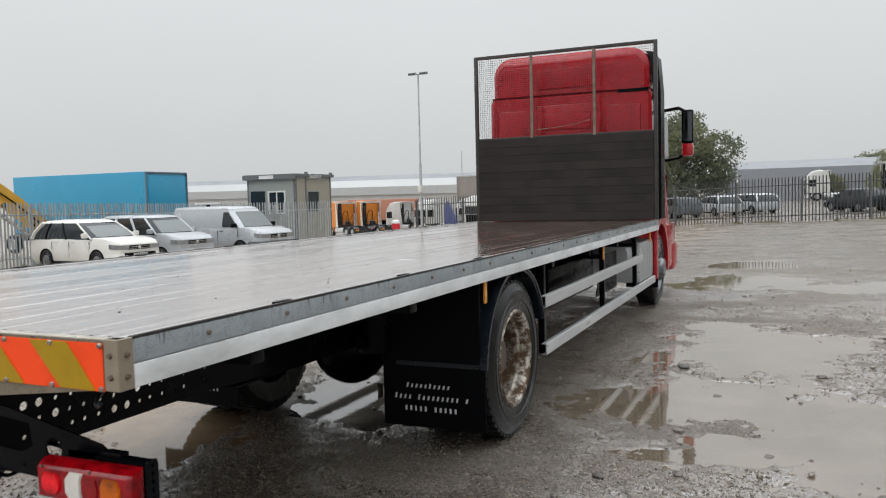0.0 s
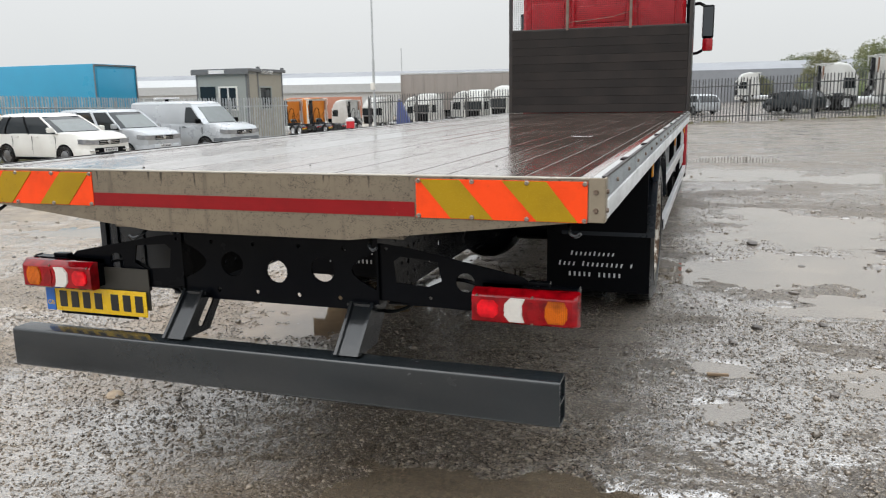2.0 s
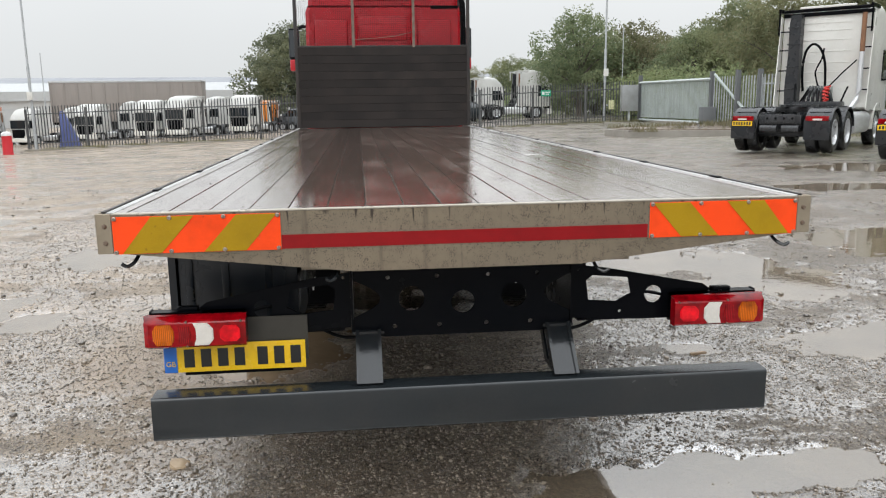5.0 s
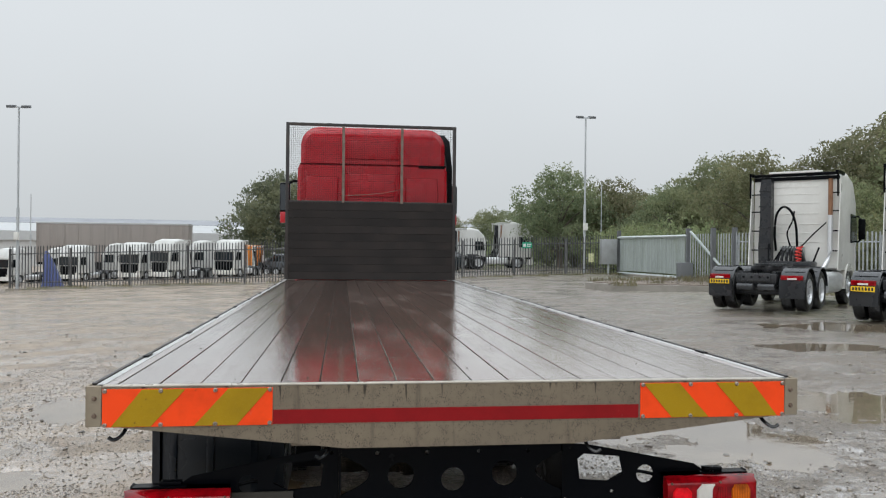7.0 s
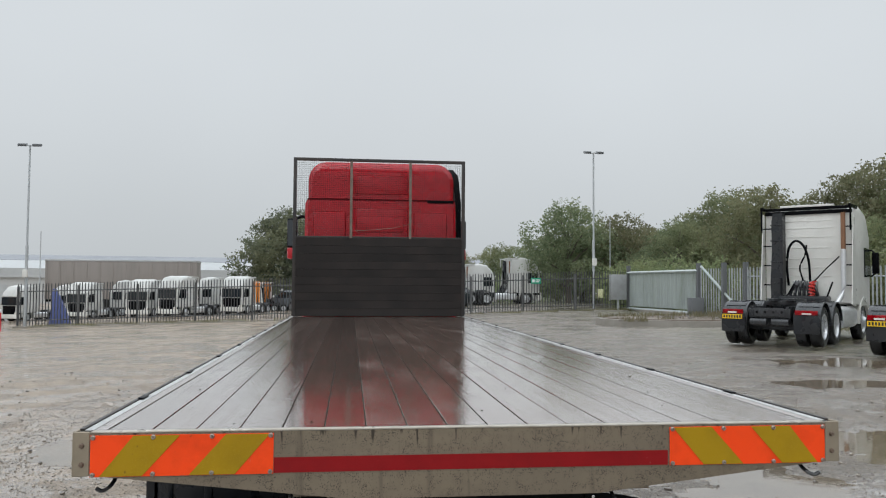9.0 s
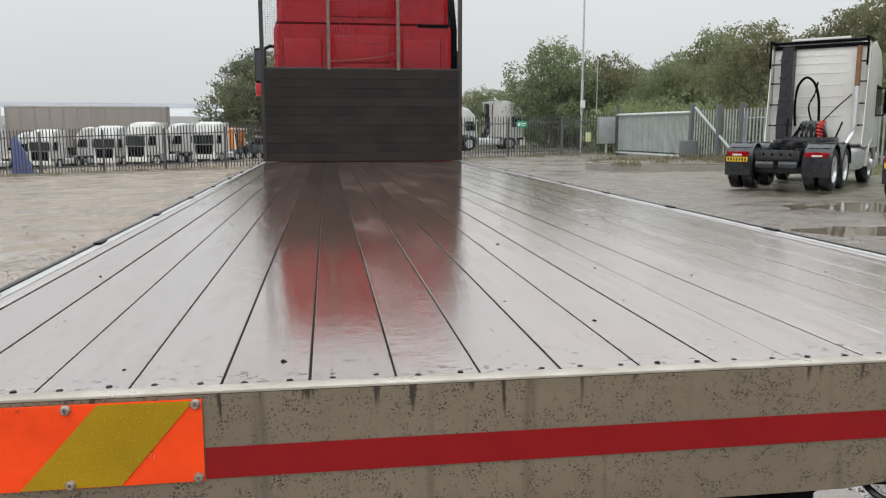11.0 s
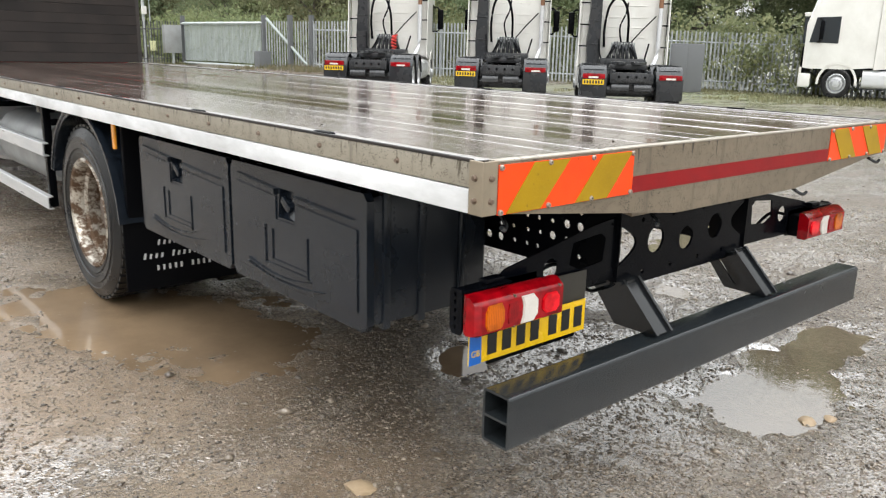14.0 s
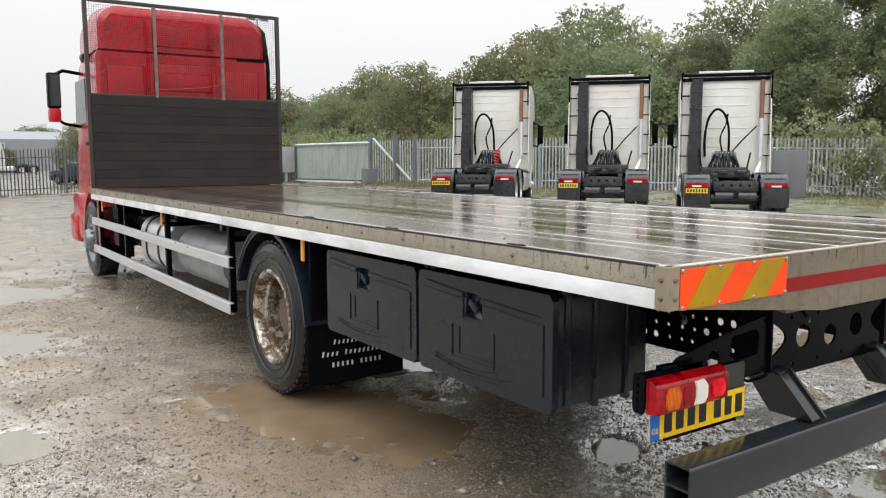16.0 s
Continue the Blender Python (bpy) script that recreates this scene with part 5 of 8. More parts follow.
# toolboxes
for y0, y1 in ((0.60, 1.535), (1.56, 2.52)):
    bm = bmesh.new()
    add_box(bm, (-1.165, y0 + 0.01, 0.575), (-0.66, y1 - 0.01, 1.015), 0.02)
    tb = part("toolbox", bm, M_PLASTIC, lorry, "charcoal moulded plastic toolbox with a latched drop door")
    for y in (y0, y1 - 0.03):
        for x in (-1.13, -0.98, -0.80):
            box_part("rib", (x, y, 0.56), (x + 0.03, y + 0.03, 1.03), M_PLASTIC, tb, 0.004)
    bm = bmesh.new()
    L = y1 - y0
    ym = y0 + L * 0.53
    face = [(y0 + 0.02, 0.56), (y1 - 0.02, 0.56), (y1, 0.585), (y1, 1.0), (y1 - 0.02, 1.025), (y0 + 0.02, 1.025), (y0, 1.0), (y0, 0.585)]
    latch = [(ym - 0.055, 0.855), (ym + 0.065, 0.855), (ym + 0.050, 0.965), (ym - 0.055, 0.965)]
    add_plate(bm, face, 'x', -1.198, -1.168, [latch])
    add_box(bm, (-1.172, ym - 0.07, 0.84), (-1.166, ym + 0.08, 0.98))
    door = part("door", bm, M_PLASTIC, tb)
    def field(pts, x0, bev):
        b4 = bmesh.new()
        add_plate(b4, pts, 'x', x0, -1.1985)
        rim4 = [e for e in b4.edges if all(abs(q.co.x - x0) < 1e-5 for q in e.verts) and len(e.link_faces) == 2 and abs(e.link_faces[0].normal.x - e.link_faces[1].normal.x) > 0.5]
        bmesh.ops.bevel(b4, geom=rim4, offset=bev, segments=2, affect='EDGES')
        part("moulded_field", b4, M_PLASTIC, tb)
    # lid moulding: a broad raised field, tapering brows beside the latch, a sunk panel, curved ridges at the foot
    lo, hi = y0 + 0.045, y1 - 0.045
    foot = [(hi - (hi - lo) * i / 12, 0.598 + 0.022 * (1 - math.sin(math.pi * i / 12))) for i in range(13)]
    field(foot + [(lo, 0.905), (ym - 0.062, 0.925), (ym - 0.062, 0.850), (ym + 0.072, 0.850), (ym + 0.072, 0.935), (hi, 0.955)], -1.2035, 0.004)
    field([(lo + 0.02, 0.932), (ym - 0.060, 0.952), (ym - 0.060, 0.930)], -1.2120, 0.003)
    field([(hi - 0.02, 0.985), (ym + 0.070, 0.938), (ym + 0.070, 0.962)], -1.2120, 0.003)
    p0, p1, q0, q1 = ym - 0.15, ym + 0.16, 0.662, 0.815
    for poly in ([(p0, q0), (p1, q0), (p1, q0 + 0.010), (p0, q0 + 0.010)], [(p1, q0), (p1 - 0.010, q0), (p1 - 0.010, q1), (p1, q1)], [(p0, q0), (p0 + 0.006, q0), (p0 + 0.006, q1), (p0, q1)], [(p1 - 0.055, q0 + 0.022), (p1 - 0.064, q0 + 0.022), (p1 - 0.064, q1 - 0.01), (p1 - 0.055, q1 - 0.01)], [(p0 + 0.006, q0 + 0.022), (p1 - 0.055, q0 + 0.022), (p1 - 0.055, q0 + 0.030), (p0 + 0.006, q0 + 0.030)]):
        field(poly, -1.2085, 0.002)
    for k, (u0, u1, drop) in enumerate(((-0.26, 0.30, 0.0), (-0.17, 0.29, 0.016))):
        top = [(ym + u0 + (u1 - u0) * i / 10, 0.617 + drop + 0.026 * (2 * i / 10 - 1) ** 2) for i in range(11)]
        bot = [(y, z - 0.0025 - 0.008 * math.sin(math.pi * i / 10)) for i, (y, z) in enumerate(top)]
        field(top + bot[::-1], -1.2110, 0.0018)
    b4 = bmesh.new()
    tri = [b4.verts.new(p) for p in ((-1.199, ym - 0.054, 0.857), (-1.199, ym + 0.064, 0.857), (-1.174, ym - 0.054, 0.915), (-1.174, ym + 0.060, 0.868), (-1.174, ym - 0.054, 0.857), (-1.174, ym + 0.064, 0.857))]
    for f in ((0, 1, 3, 2), (0, 2, 4), (1, 5, 3), (0, 4, 5, 1), (2, 3, 5, 4)):
        b4.faces.new([tri[q] for q in f])
    part("latch_ramp", b4, M_PLASTIC, tb)
    bm = bmesh.new()
    add_box(bm, (-1.206, ym - 0.03, 0.895), (-1.185, ym + 0.035, 0.925), 0.006, 2, Matrix.Translation((-1.2, ym, 0.91)) @ Matrix.Rotation(0.6, 4, 'X') @ Matrix.Translation((1.2, -ym, -0.91)))
    add_cyl(bm, (-1.17, ym, 0.91), (-1.20, ym, 0.91), 0.024, 0.02, 12)
    part("latch", bm, M_PLASTIC, tb)

# side guards
for s, y0, y1u, y1l, posts in ((-1, 4.05, 9.15, 9.10, (4.12, 5.85, 7.5, 8.85)), (1, 3.93, 7.95, 8.85, (4.0, 6.0, 7.7))):
    for z0, z1, ye in ((0.745, 0.83, y1u), (0.40, 0.485, y1l)):
        bm = bmesh.new()
        add_plate(bm, [(s * 1.218, z0), (s * 1.25, z0), (s * 1.254, z0 + 0.004), (s * 1.254, z1 - 0.004), (s * 1.25, z1), (s * 1.218, z1), (s * 1.218, z1 - 0.006), (s * 1.246, z1 - 0.008), (s * 1.246, z0 + 0.008), (s * 1.218, z0 + 0.006)], 'y', y0, ye)
        part("side_guard_rail", bm, M_ALU, lorry, "silver aluminium side guard rail")
    for y in posts:
        box_part("guard_post", (min(s * 1.17, s * 1.217), y, 0.40), (max(s * 1.17, s * 1.217), y + 0.05, 1.085), M_BLACK, lorry, 0.004)
        box_part("guard_bracket", (min(s * 0.44, s * 1.17), y, 0.93), (max(s * 0.44, s * 1.17), y + 0.05, 0.97), M_BLACK, lorry, 0.004)

# tanks and side equipment


def rounded(cx, cz, w, h, r, seg=6):
    out = []
    for qx, qz, a0 in ((1, 1, 0), (-1, 1, 90), (-1, -1, 180), (1, -1, 270)):
        for i in range(seg + 1):
            a = radians(a0 + 90 * i / seg)
            out.append((cx + qx * (w / 2 - r) + r * math.cos(a), cz + qz * (h / 2 - r) + r * math.sin(a)))
    return out


bm = bmesh.new()
add_loft(bm, [[(x, y, z) for x, z in rounded(-0.90, 0.72, 0.56 * k, 0.50 * k, 0.17 * k)] for y, k in ((5.98, 0.90), (6.0, 0.97), (6.03, 1.0), (6.95, 1.0), (6.98, 0.97), (7.0, 0.9))])
tank = part("fuel_tank", bm, M_TANK, lorry, "bright silver fuel tank held by dark straps")
for y in (6.25, 6.70):
    bm = bmesh.new()
    add_plate(bm, rounded(-0.90, 0.72, 0.575, 0.515, 0.175), 'y', y, y + 0.05, [rounded(-0.90, 0.72, 0.565, 0.505, 0.17)])
    part("strap", bm, M_BLACK, tank)
bm = bmesh.new()
add_cyl(bm, (-0.86, 6.85, 0.96), (-0.86, 6.85, 1.01), 0.05, 0.045, 14)
part("filler_cap", bm, M_BLACK, tank)
bm = bmesh.new()
add_loft(bm, [[(x, y, z) for x, z in rounded(-0.86, 0.70, 0.58 * k, 0.46 * k, 0.20 * k)] for y, k in ((4.58, 0.88), (4.62, 0.97), (4.68, 1.0), (5.70, 1.0), (5.76, 0.97), (5.80, 0.88))])
part("exhaust_silencer", bm, M_TANK2, lorry, "dull grey silencer box")
for z in (0.62, 0.86):
    bm = bmesh.new()
    add_cyl(bm, (-0.85, 7.35, z), (-0.85, 8.2, z), 0.11, 0.11, 18)
    part("air_tank", bm, M_BLACK, lorry)
box_part("battery_box", (-1.12, 8.3, 0.52), (-0.6, 8.85, 0.98), M_BLACK, lorry, 0.02)
bm = bmesh.new()
add_box(bm, (0.62, 8.05, 0.47), (1.205, 8.95, 0.96), 0.03)
cover = part("side_cover", bm, M_ALU, lorry, "ribbed pale grey side cover behind the cab")
for i in range(6):
    box_part("rib", (1.206, 8.12 + 0.14 * i, 0.52), (1.216, 8.17 + 0.14 * i, 0.92), M_ALU, cover, 0.004)
bm = bmesh.new()
add_cyl(bm, (0.95, 7.75, 0.82), (0.95, 8.04, 0.82), 0.16, 0.16, 20)
part("air_filter", bm, M_TANK, lorry)
bm = bmesh.new()
add_plate(bm, [(6.55, 0.48), (7.6, 0.48), (7.6, 0.90), (6.9, 0.90)], 'x', 1.0, 1.01)
part("mesh_guard", bm, M_CHASSIS, lorry)
box_part("right_underbox", (0.55, 4.7, 0.62), (1.05, 6.3, 0.95), M_BLACK, lorry, 0.03)

# headboard
HB = 9.0
# sheet added behind the boards to block sky light in the seams
board = box_part("headboard", (-1.214, HB + 0.031, 1.203), (1.221, HB + 0.038, 2.345), M_FRAME, lorry, 0, "dark planked headboard with a mesh guard above")
for lo, hi in (((-1.262, HB, 1.15), (-1.215, HB + 0.05, 3.52)), ((1.222, HB, 1.15), (1.27, HB + 0.05, 3.52)), ((-1.215, HB, 3.478), (1.222, HB + 0.05, 3.52)), ((-1.215, HB + 0.004, 2.3455), (1.222, HB + 0.05, 2.372))):
    box_part("frame_bar", lo, hi, M_FRAME, board, 0.004)
nb = 10
for i in range(nb):
    z0 = 1.203 + (2.345 - 1.203) * i / nb
    z1 = 1.203 + (2.345 - 1.203) * (i + 1) / nb
    bm = bmesh.new()
    add_box(bm, (-1.214, HB - 0.012 + random.uniform(-0.002, 0.002), z0 + 0.0008), (1.221, HB + 0.03, z1 - 0.0008), 0.002, 1)
    part("board", bm, M_BOARD, board)
for x in (-0.42, 0.45):
    bm = bmesh.new()
    add_box(bm, (x - 0.02, HB - 0.008, 2.34), (x + 0.02, HB + 0.012, 3.48), 0.003, 1)
    part("upright_bar", bm, M_RUSTBAR, board, "rusty grey upright bar")
bm = bmesh.new()
x = -1.21
while x < 1.22:
    add_box(bm, (x - 0.0013, HB + 0.0196, 2.37), (x + 0.0013, HB + 0.0220, 3.48))
    x += 0.0275
z = 2.40
while z < 3.47:
    add_box(bm, (-1.215, HB + 0.0222, z - 0.0013), (1.222, HB + 0.0246, z + 0.0013))
    z += 0.0275
part("wire_mesh", bm, M_BLACK, board, "fine square wire mesh")
bm = bmesh.new()
add_tube(bm, [(-0.40, HB - 0.02, 2.45), (-0.1, HB - 0.01, 2.47), (0.2, HB - 0.015, 2.50), (0.44, HB - 0.02, 2.56)], 0.004, 6)
part("rope", bm, M_RUSTBAR, board)

# cab
cab = part("cab", (lambda b: (add_loft(b, [[(x, y, z) for x, z in q] for y, q in (
    (9.20, [(-1.02, 1.0), (1.10, 1.0), (1.13, 1.2), (1.12, 2.86), (1.10, 2.92), (-1.02, 2.92), (-1.05, 2.86), (-1.06, 1.2)]),
    (9.24, [(-1.08, 1.0), (1.15, 1.0), (1.17, 1.2), (1.16, 2.86), (1.14, 2.93), (-1.07, 2.93), (-1.10, 2.86), (-1.11, 1.2)]),
    (10.9, [(-1.04, 1.0), (1.09, 1.0), (1.10, 1.2), (1.06, 2.86), (1.04, 2.93), (-0.98, 2.93), (-1.01, 2.86), (-1.05, 1.2)]),
    (11.35, [(-1.00, 1.0), (1.06, 1.0), (1.07, 1.2), (0.97, 2.86), (0.95, 2.93), (-0.90, 2.93), (-0.92, 2.86), (-1.02, 1.2)]))]), b)[1])(bmesh.new()), M_RED, lorry, "wet red sleeper cab with a high roof")
bm = bmesh.new()
def roof_ring(y, w, z0, z1, r):
    c = 0.035
    pts = [(c - w, z0), (c + w, z0)]
    for i in range(7):
        a = radians(90 * i / 6)
        pts.append((c + w - r + r * math.cos(a), z1 - r + r * math.sin(a)))
    for i in range(7):
        a = radians(90 + 90 * i / 6)
        pts.append((c - w + r + r * math.cos(a), z1 - r + r * math.sin(a)))
    return [(x, y, z) for x, z in pts]
add_loft(bm, [roof_ring(9.22, 1.03, 2.95, 3.42, 0.22), roof_ring(9.27, 1.09, 2.94, 3.50, 0.27), roof_ring(9.8, 1.10, 2.94, 3.56, 0.27), roof_ring(10.5, 1.08, 2.94, 3.50, 0.28), roof_ring(11.1, 0.98, 2.94, 3.15, 0.12)])
part("roof", bm, M_RED, cab, "domed red high roof")
for lo, hi, bv in (((-0.40, 9.186, 1.9), (0.42, 9.215, 2.80), 0.02), ((-0.34, 9.176, 2.45), (0.36, 9.19, 2.68), 0.012), ((-0.40, 9.20, 3.02), (0.42, 9.235, 3.30), 0.02), ((-0.98, 9.186, 2.0), (-0.5, 9.21, 2.75), 0.02), ((0.52, 9.186, 2.0), (1.02, 9.21, 2.75), 0.02)):
    box_part("rear_pressing", lo, hi, M_RED, cab, bv)
# dark strip that paints the shadow along the roof seam
box_part("seam", (-1.07, 9.215, 2.925), (1.14, 9.6, 2.945), M_SEAMSHADE, cab)
box_part("vent", (0.72, 9.19, 2.90), (1.12, 9.22, 2.945), M_BLACK, cab, 0.006)
bm = bmesh.new()
add_loft(bm, [[(x, y, 1.2) for x, y in ((1.19, 9.32), (1.26, 9.36), (1.27, 9.6), (1.19, 9.62))], [(x, y, 2.9) for x, y in ((1.17, 9.30), (1.26, 9.36), (1.27, 9.6), (1.17, 9.62))], [(x, y, 3.35) for x, y in ((1.12, 9.34), (1.22, 9.40), (1.23, 9.62), (1.12, 9.64))], [(x, y, 3.45) for x, y in ((1.06, 9.40), (1.14, 9.44), (1.15, 9.6), (1.06, 9.64))]])
part("air_intake", bm, M_BLACK, cab, "black air intake column behind the cab")
for s in (-1, 1):
    c = 0.03
    xo = lambda v: c + s * v
    bm = bmesh.new()
    add_plate(bm, [(10.22, 2.06), (11.0, 2.06), (10.92, 2.66), (10.22, 2.66)], 'x', xo(1.085), xo(1.097))
    part("side_window", bm, M_GLASS, cab, "dark side window")
    bm = bmesh.new()
    add_plate(bm, [(9.95, 1.15), (10.0, 1.15), (10.0, 2.78), (9.95, 2.78)], 'x', xo(1.10), xo(1.112))
    part("door_gap", bm, M_BLACK, cab)
    bm = bmesh.new()
    add_box(bm, (min(xo(1.09), xo(1.125)), 10.02, 1.75), (max(xo(1.09), xo(1.125)), 10.22, 1.80), 0.01)
    part("door_handle", bm, M_BLACK, cab)
    # wheel arch, step panel, wing
    bm = bmesh.new()
    add_arc(bm, (9.72, 0.52), 0.60, 0.70, -8, 175, min(xo(0.75), xo(1.175)), max(xo(0.75), xo(1.175)), 20)
    add_box(bm, (min(xo(0.9), xo(1.15)), 10.35, 0.42), (max(xo(0.9), xo(1.15)), 11.3, 1.08), 0.05)
    add_box(bm, (min(xo(1.17), xo(1.225)), 8.98, 0.42), (max(xo(1.17), xo(1.225)), 9.12, 1.12), 0.02)
    part("wing", bm, M_RED, cab, "red front wing and steps")
    bm = bmesh.new()
    add_box(bm, (min(xo(0.80), xo(1.22)), 9.09, 0.30), (max(xo(0.80), xo(1.22)), 9.105, 0.62), 0.003, 1)
    part("front_flap", bm, M_FLAP, cab)
    # mirror on arms
    mir = box_part("mirror", (min(xo(1.33), xo(1.50)), 10.62, 2.27), (max(xo(1.33), xo(1.50)), 10.76, 2.76), M_BLACK, cab, 0.03, "tall black door mirror with a red lower shell")
    box_part("mirror_glass", (min(xo(1.345), xo(1.485)), 10.612, 2.30), (max(xo(1.345), xo(1.485)), 10.619, 2.73), M_MIRROR, mir)
    bm = bmesh.new()
    add_box(bm, (min(xo(1.34), xo(1.495)), 10.61, 2.08), (max(xo(1.34), xo(1.495)), 10.76, 2.27), 0.03)
    part("lower_shell", bm, M_RED, mir)
    bm = bmesh.new()
    add_tube(bm, [(xo(1.03), 10.85, 2.78), (xo(1.28), 10.75, 2.80), (xo(1.38), 10.72, 2.74)], 0.025, 8)
    part("mirror_arm", bm, M_BLACK, cab)
    bm = bmesh.new()
    add_tube(bm, [(xo(1.05), 10.85, 2.03), (xo(1.28), 10.75, 2.06), (xo(1.38), 10.72, 2.12)], 0.022, 8)
    part("mirror_arm", bm, M_BLACK, cab)
    bm = bmesh.new()
    add_box(bm, (min(xo(1.0), xo(1.16)), 9.9, 2.88), (max(xo(1.0), xo(1.16)), 10.15, 2.96), 0.03)
    part("horn_fairing", bm, M_BLACK, cab)
bm = bmesh.new()
add_plate(bm, [(-0.95, 2.0), (1.0, 2.0), (0.92, 2.82), (-0.87, 2.82)], 'y', 11.3, 11.36)
part("windscreen", bm, M_GLASS, cab)
box_part("grille", (-1.0, 11.33, 0.75), (1.05, 11.42, 1.85), M_BLACK, cab, 0.04)
box_part("bumper", (-1.15, 10.95, 0.35), (1.2, 11.45, 0.78), M_RED, cab, 0.08)
box_part("engine", (-0.40, 9.15, 0.60), (0.42, 10.9, 1.05), M_BLACK, lorry, 0.05)
bm = bmesh.new()
add_cyl(bm, (-1.0, 9.72, 0.505), (1.0, 9.72, 0.505), 0.08, 0.08, 12)
part("front_axle", bm, M_CHASSIS, lorry)

# ---- parked tractor units ----


def lz(x, y):
    return float(lie(x, y))


def tractor(name, label, paint, m, hose_red, group, front=M_WHITE, fairing=None, rim=M_BLACK):
    """A three-axle tractor unit. Local origin on the ground under the back of the cab; +y is forward."""
    t = thing(name, label, "lorry", m, group)
    bm = bmesh.new()
    def sec(y, w, z0, z1, r):
        pts = []
        for qx, a0 in ((1, 0), (-1, 90)):
            for i in range(4):
                a = radians(a0 + 30 * i)
                pts.append((qx * (w - r) + r * math.cos(a), z1 - r + r * math.sin(a)))
        pts += [(-w, z0), (w, z0)]
        return [(x, y, z) for x, z in pts]
    add_loft(bm, [sec(0.0, 1.13, 1.05, 3.55, 0.16), sec(0.05, 1.17, 1.02, 3.62, 0.18), sec(0.9, 1.20, 0.95, 3.78, 0.22), sec(1.6, 1.21, 0.95, 3.62, 0.24), sec(2.1, 1.19, 0.95, 3.10, 0.2), sec(2.32, 1.15, 0.98, 2.4, 0.15)])
    cabin = part("cab", bm, paint, t)
    for z in (1.75, 2.0, 2.25, 2.55, 2.85, 3.1, 3.3):
        box_part("rib", (-0.62, -0.012, z), (0.62, 0.004, z + 0.025), paint, cabin, 0.006)
    for s in (-1, 1):
        bm = bmesh.new()
        add_plate(bm, [(1.25, 1.75), (2.18, 1.78), (2.02, 2.55), (1.25, 2.58)], 'x', s * 1.208, s * 1.222)
        part("side_window", bm, M_GLASS, cabin)
        bm = bmesh.new()
        add_plate(bm, [(-0.42, 1.0), (0.04, 0.95), (0.04, 3.5), (-0.10, 3.55), (-0.25, 2.4)], 'x', s * 1.19, s * 1.215)
        part("side_fairing", bm, fairing or paint, t)
        bm = bmesh.new()
        add_box(bm, (min(s * 1.13, s * 1.20), -0.42, 3.62), (max(s * 1.13, s * 1.20), 0.5, 3.72), 0.02)
        add_box(bm, (min(s * 1.16, s * 1.20), -0.38, 3.0), (max(s * 1.16, s * 1.20), -0.30, 3.7), 0.01)
        part("fairing_edge", bm, rim, t)
        for z in (1.5, 2.05, 2.6, 3.1):
            box_part("fairing_stay", (min(s * 0.95, s * 1.19), -0.16, z), (max(s * 0.95, s * 1.19), -0.12, z + 0.035), M_BLACK, t)
        bm = bmesh.new()
        add_arc(bm, (1.15, 0.52), 0.58, 0.66, -5, 185, min(s * 0.85, s * 1.22), max(s * 0.85, s * 1.22), 12)
        part("front_arch", bm, paint, t)
        wheel("front_wheel", s * 1.19, s, 1.15, 0.5, 0.29, -0.07, M_RIMCLEAN, t, "", nuts=False, seg=24, tread=False)
        for y in (-2.05, -3.35):
            wheel("rear_wheel", s * 1.16, s, y, 0.5, 0.28, 0.13, M_RIMCLEAN, t, "", twin=True, nuts=False, seg=24, tread=False)
            bm = bmesh.new()
            add_arc(bm, (y, 0.5), 0.57, 0.595, 10, 180, min(s * 0.58, s * 1.18), max(s * 0.58, s * 1.18), 12)
            for q in range(5):
                add_arc(bm, (y, 0.5), 0.595, 0.607, 30 + q * 28, 42 + q * 28, min(s * 0.64, s * 1.12), max(s * 0.64, s * 1.12), 2)
            part("mudguard", bm, M_TRACT, t)
        bm = bmesh.new()
        add_box(bm, (min(s * 0.58, s * 1.175), -3.965, 0.34), (max(s * 0.58, s * 1.175), -3.945, 0.82), 0.006)
        part("mudflap", bm, M_TRACT, t)
        lamp = box_part("tail_lamp", (min(s * 0.62, s * 1.14), -3.995, 0.79), (max(s * 0.62, s * 1.14), -3.945, 0.90), M_LENS_R, t, 0.01)
        box_part("white_lens", (min(s * 0.78, s * 1.0), -4.0, 0.80), (max(s * 0.78, s * 1.0), -3.996, 0.84), M_LENS_W, lamp)
        box_part("chassis_rail", (min(s * 0.38, s * 0.45), -3.85, 0.72), (max(s * 0.38, s * 0.45), 1.9, 0.98), M_TRACT, t, 0.01)
        bm = bmesh.new()
        add_loft(bm, [[(x, y, z) for x, z in rounded(s * 0.88, 0.66, 0.6, 0.56, 0.16)] for y in (-1.35, 0.35)])
        part("fuel_tank", bm, M_TANK, t)
        mir = box_part("mirror", (min(s * 1.32, s * 1.50), 1.75, 1.85), (max(s * 1.32, s * 1.50), 1.88, 2.45), M_BLACK, t, 0.03)
        bm = bmesh.new()
        add_tube(bm, [(s * 1.15, 1.95, 2.5), (s * 1.30, 1.86, 2.52), (s * 1.40, 1.83, 2.42)], 0.025, 6)
        part("mirror_arm", bm, M_BLACK, mir)
        bm = bmesh.new()
        add_tube(bm, [(s * 1.18, 1.95, 1.8), (s * 1.30, 1.86, 1.78), (s * 1.40, 1.83, 1.88)], 0.025, 6)
        part("mirror_arm", bm, M_BLACK, mir)
        box_part("headlamp", (min(s * 0.80, s * 1.12), 2.33, 0.75), (max(s * 0.80, s * 1.12), 2.42, 1.0), M_LENS_W, t, 0.03)
    # roof visor edge and frame at the back of the roof
    bm = bmesh.new()
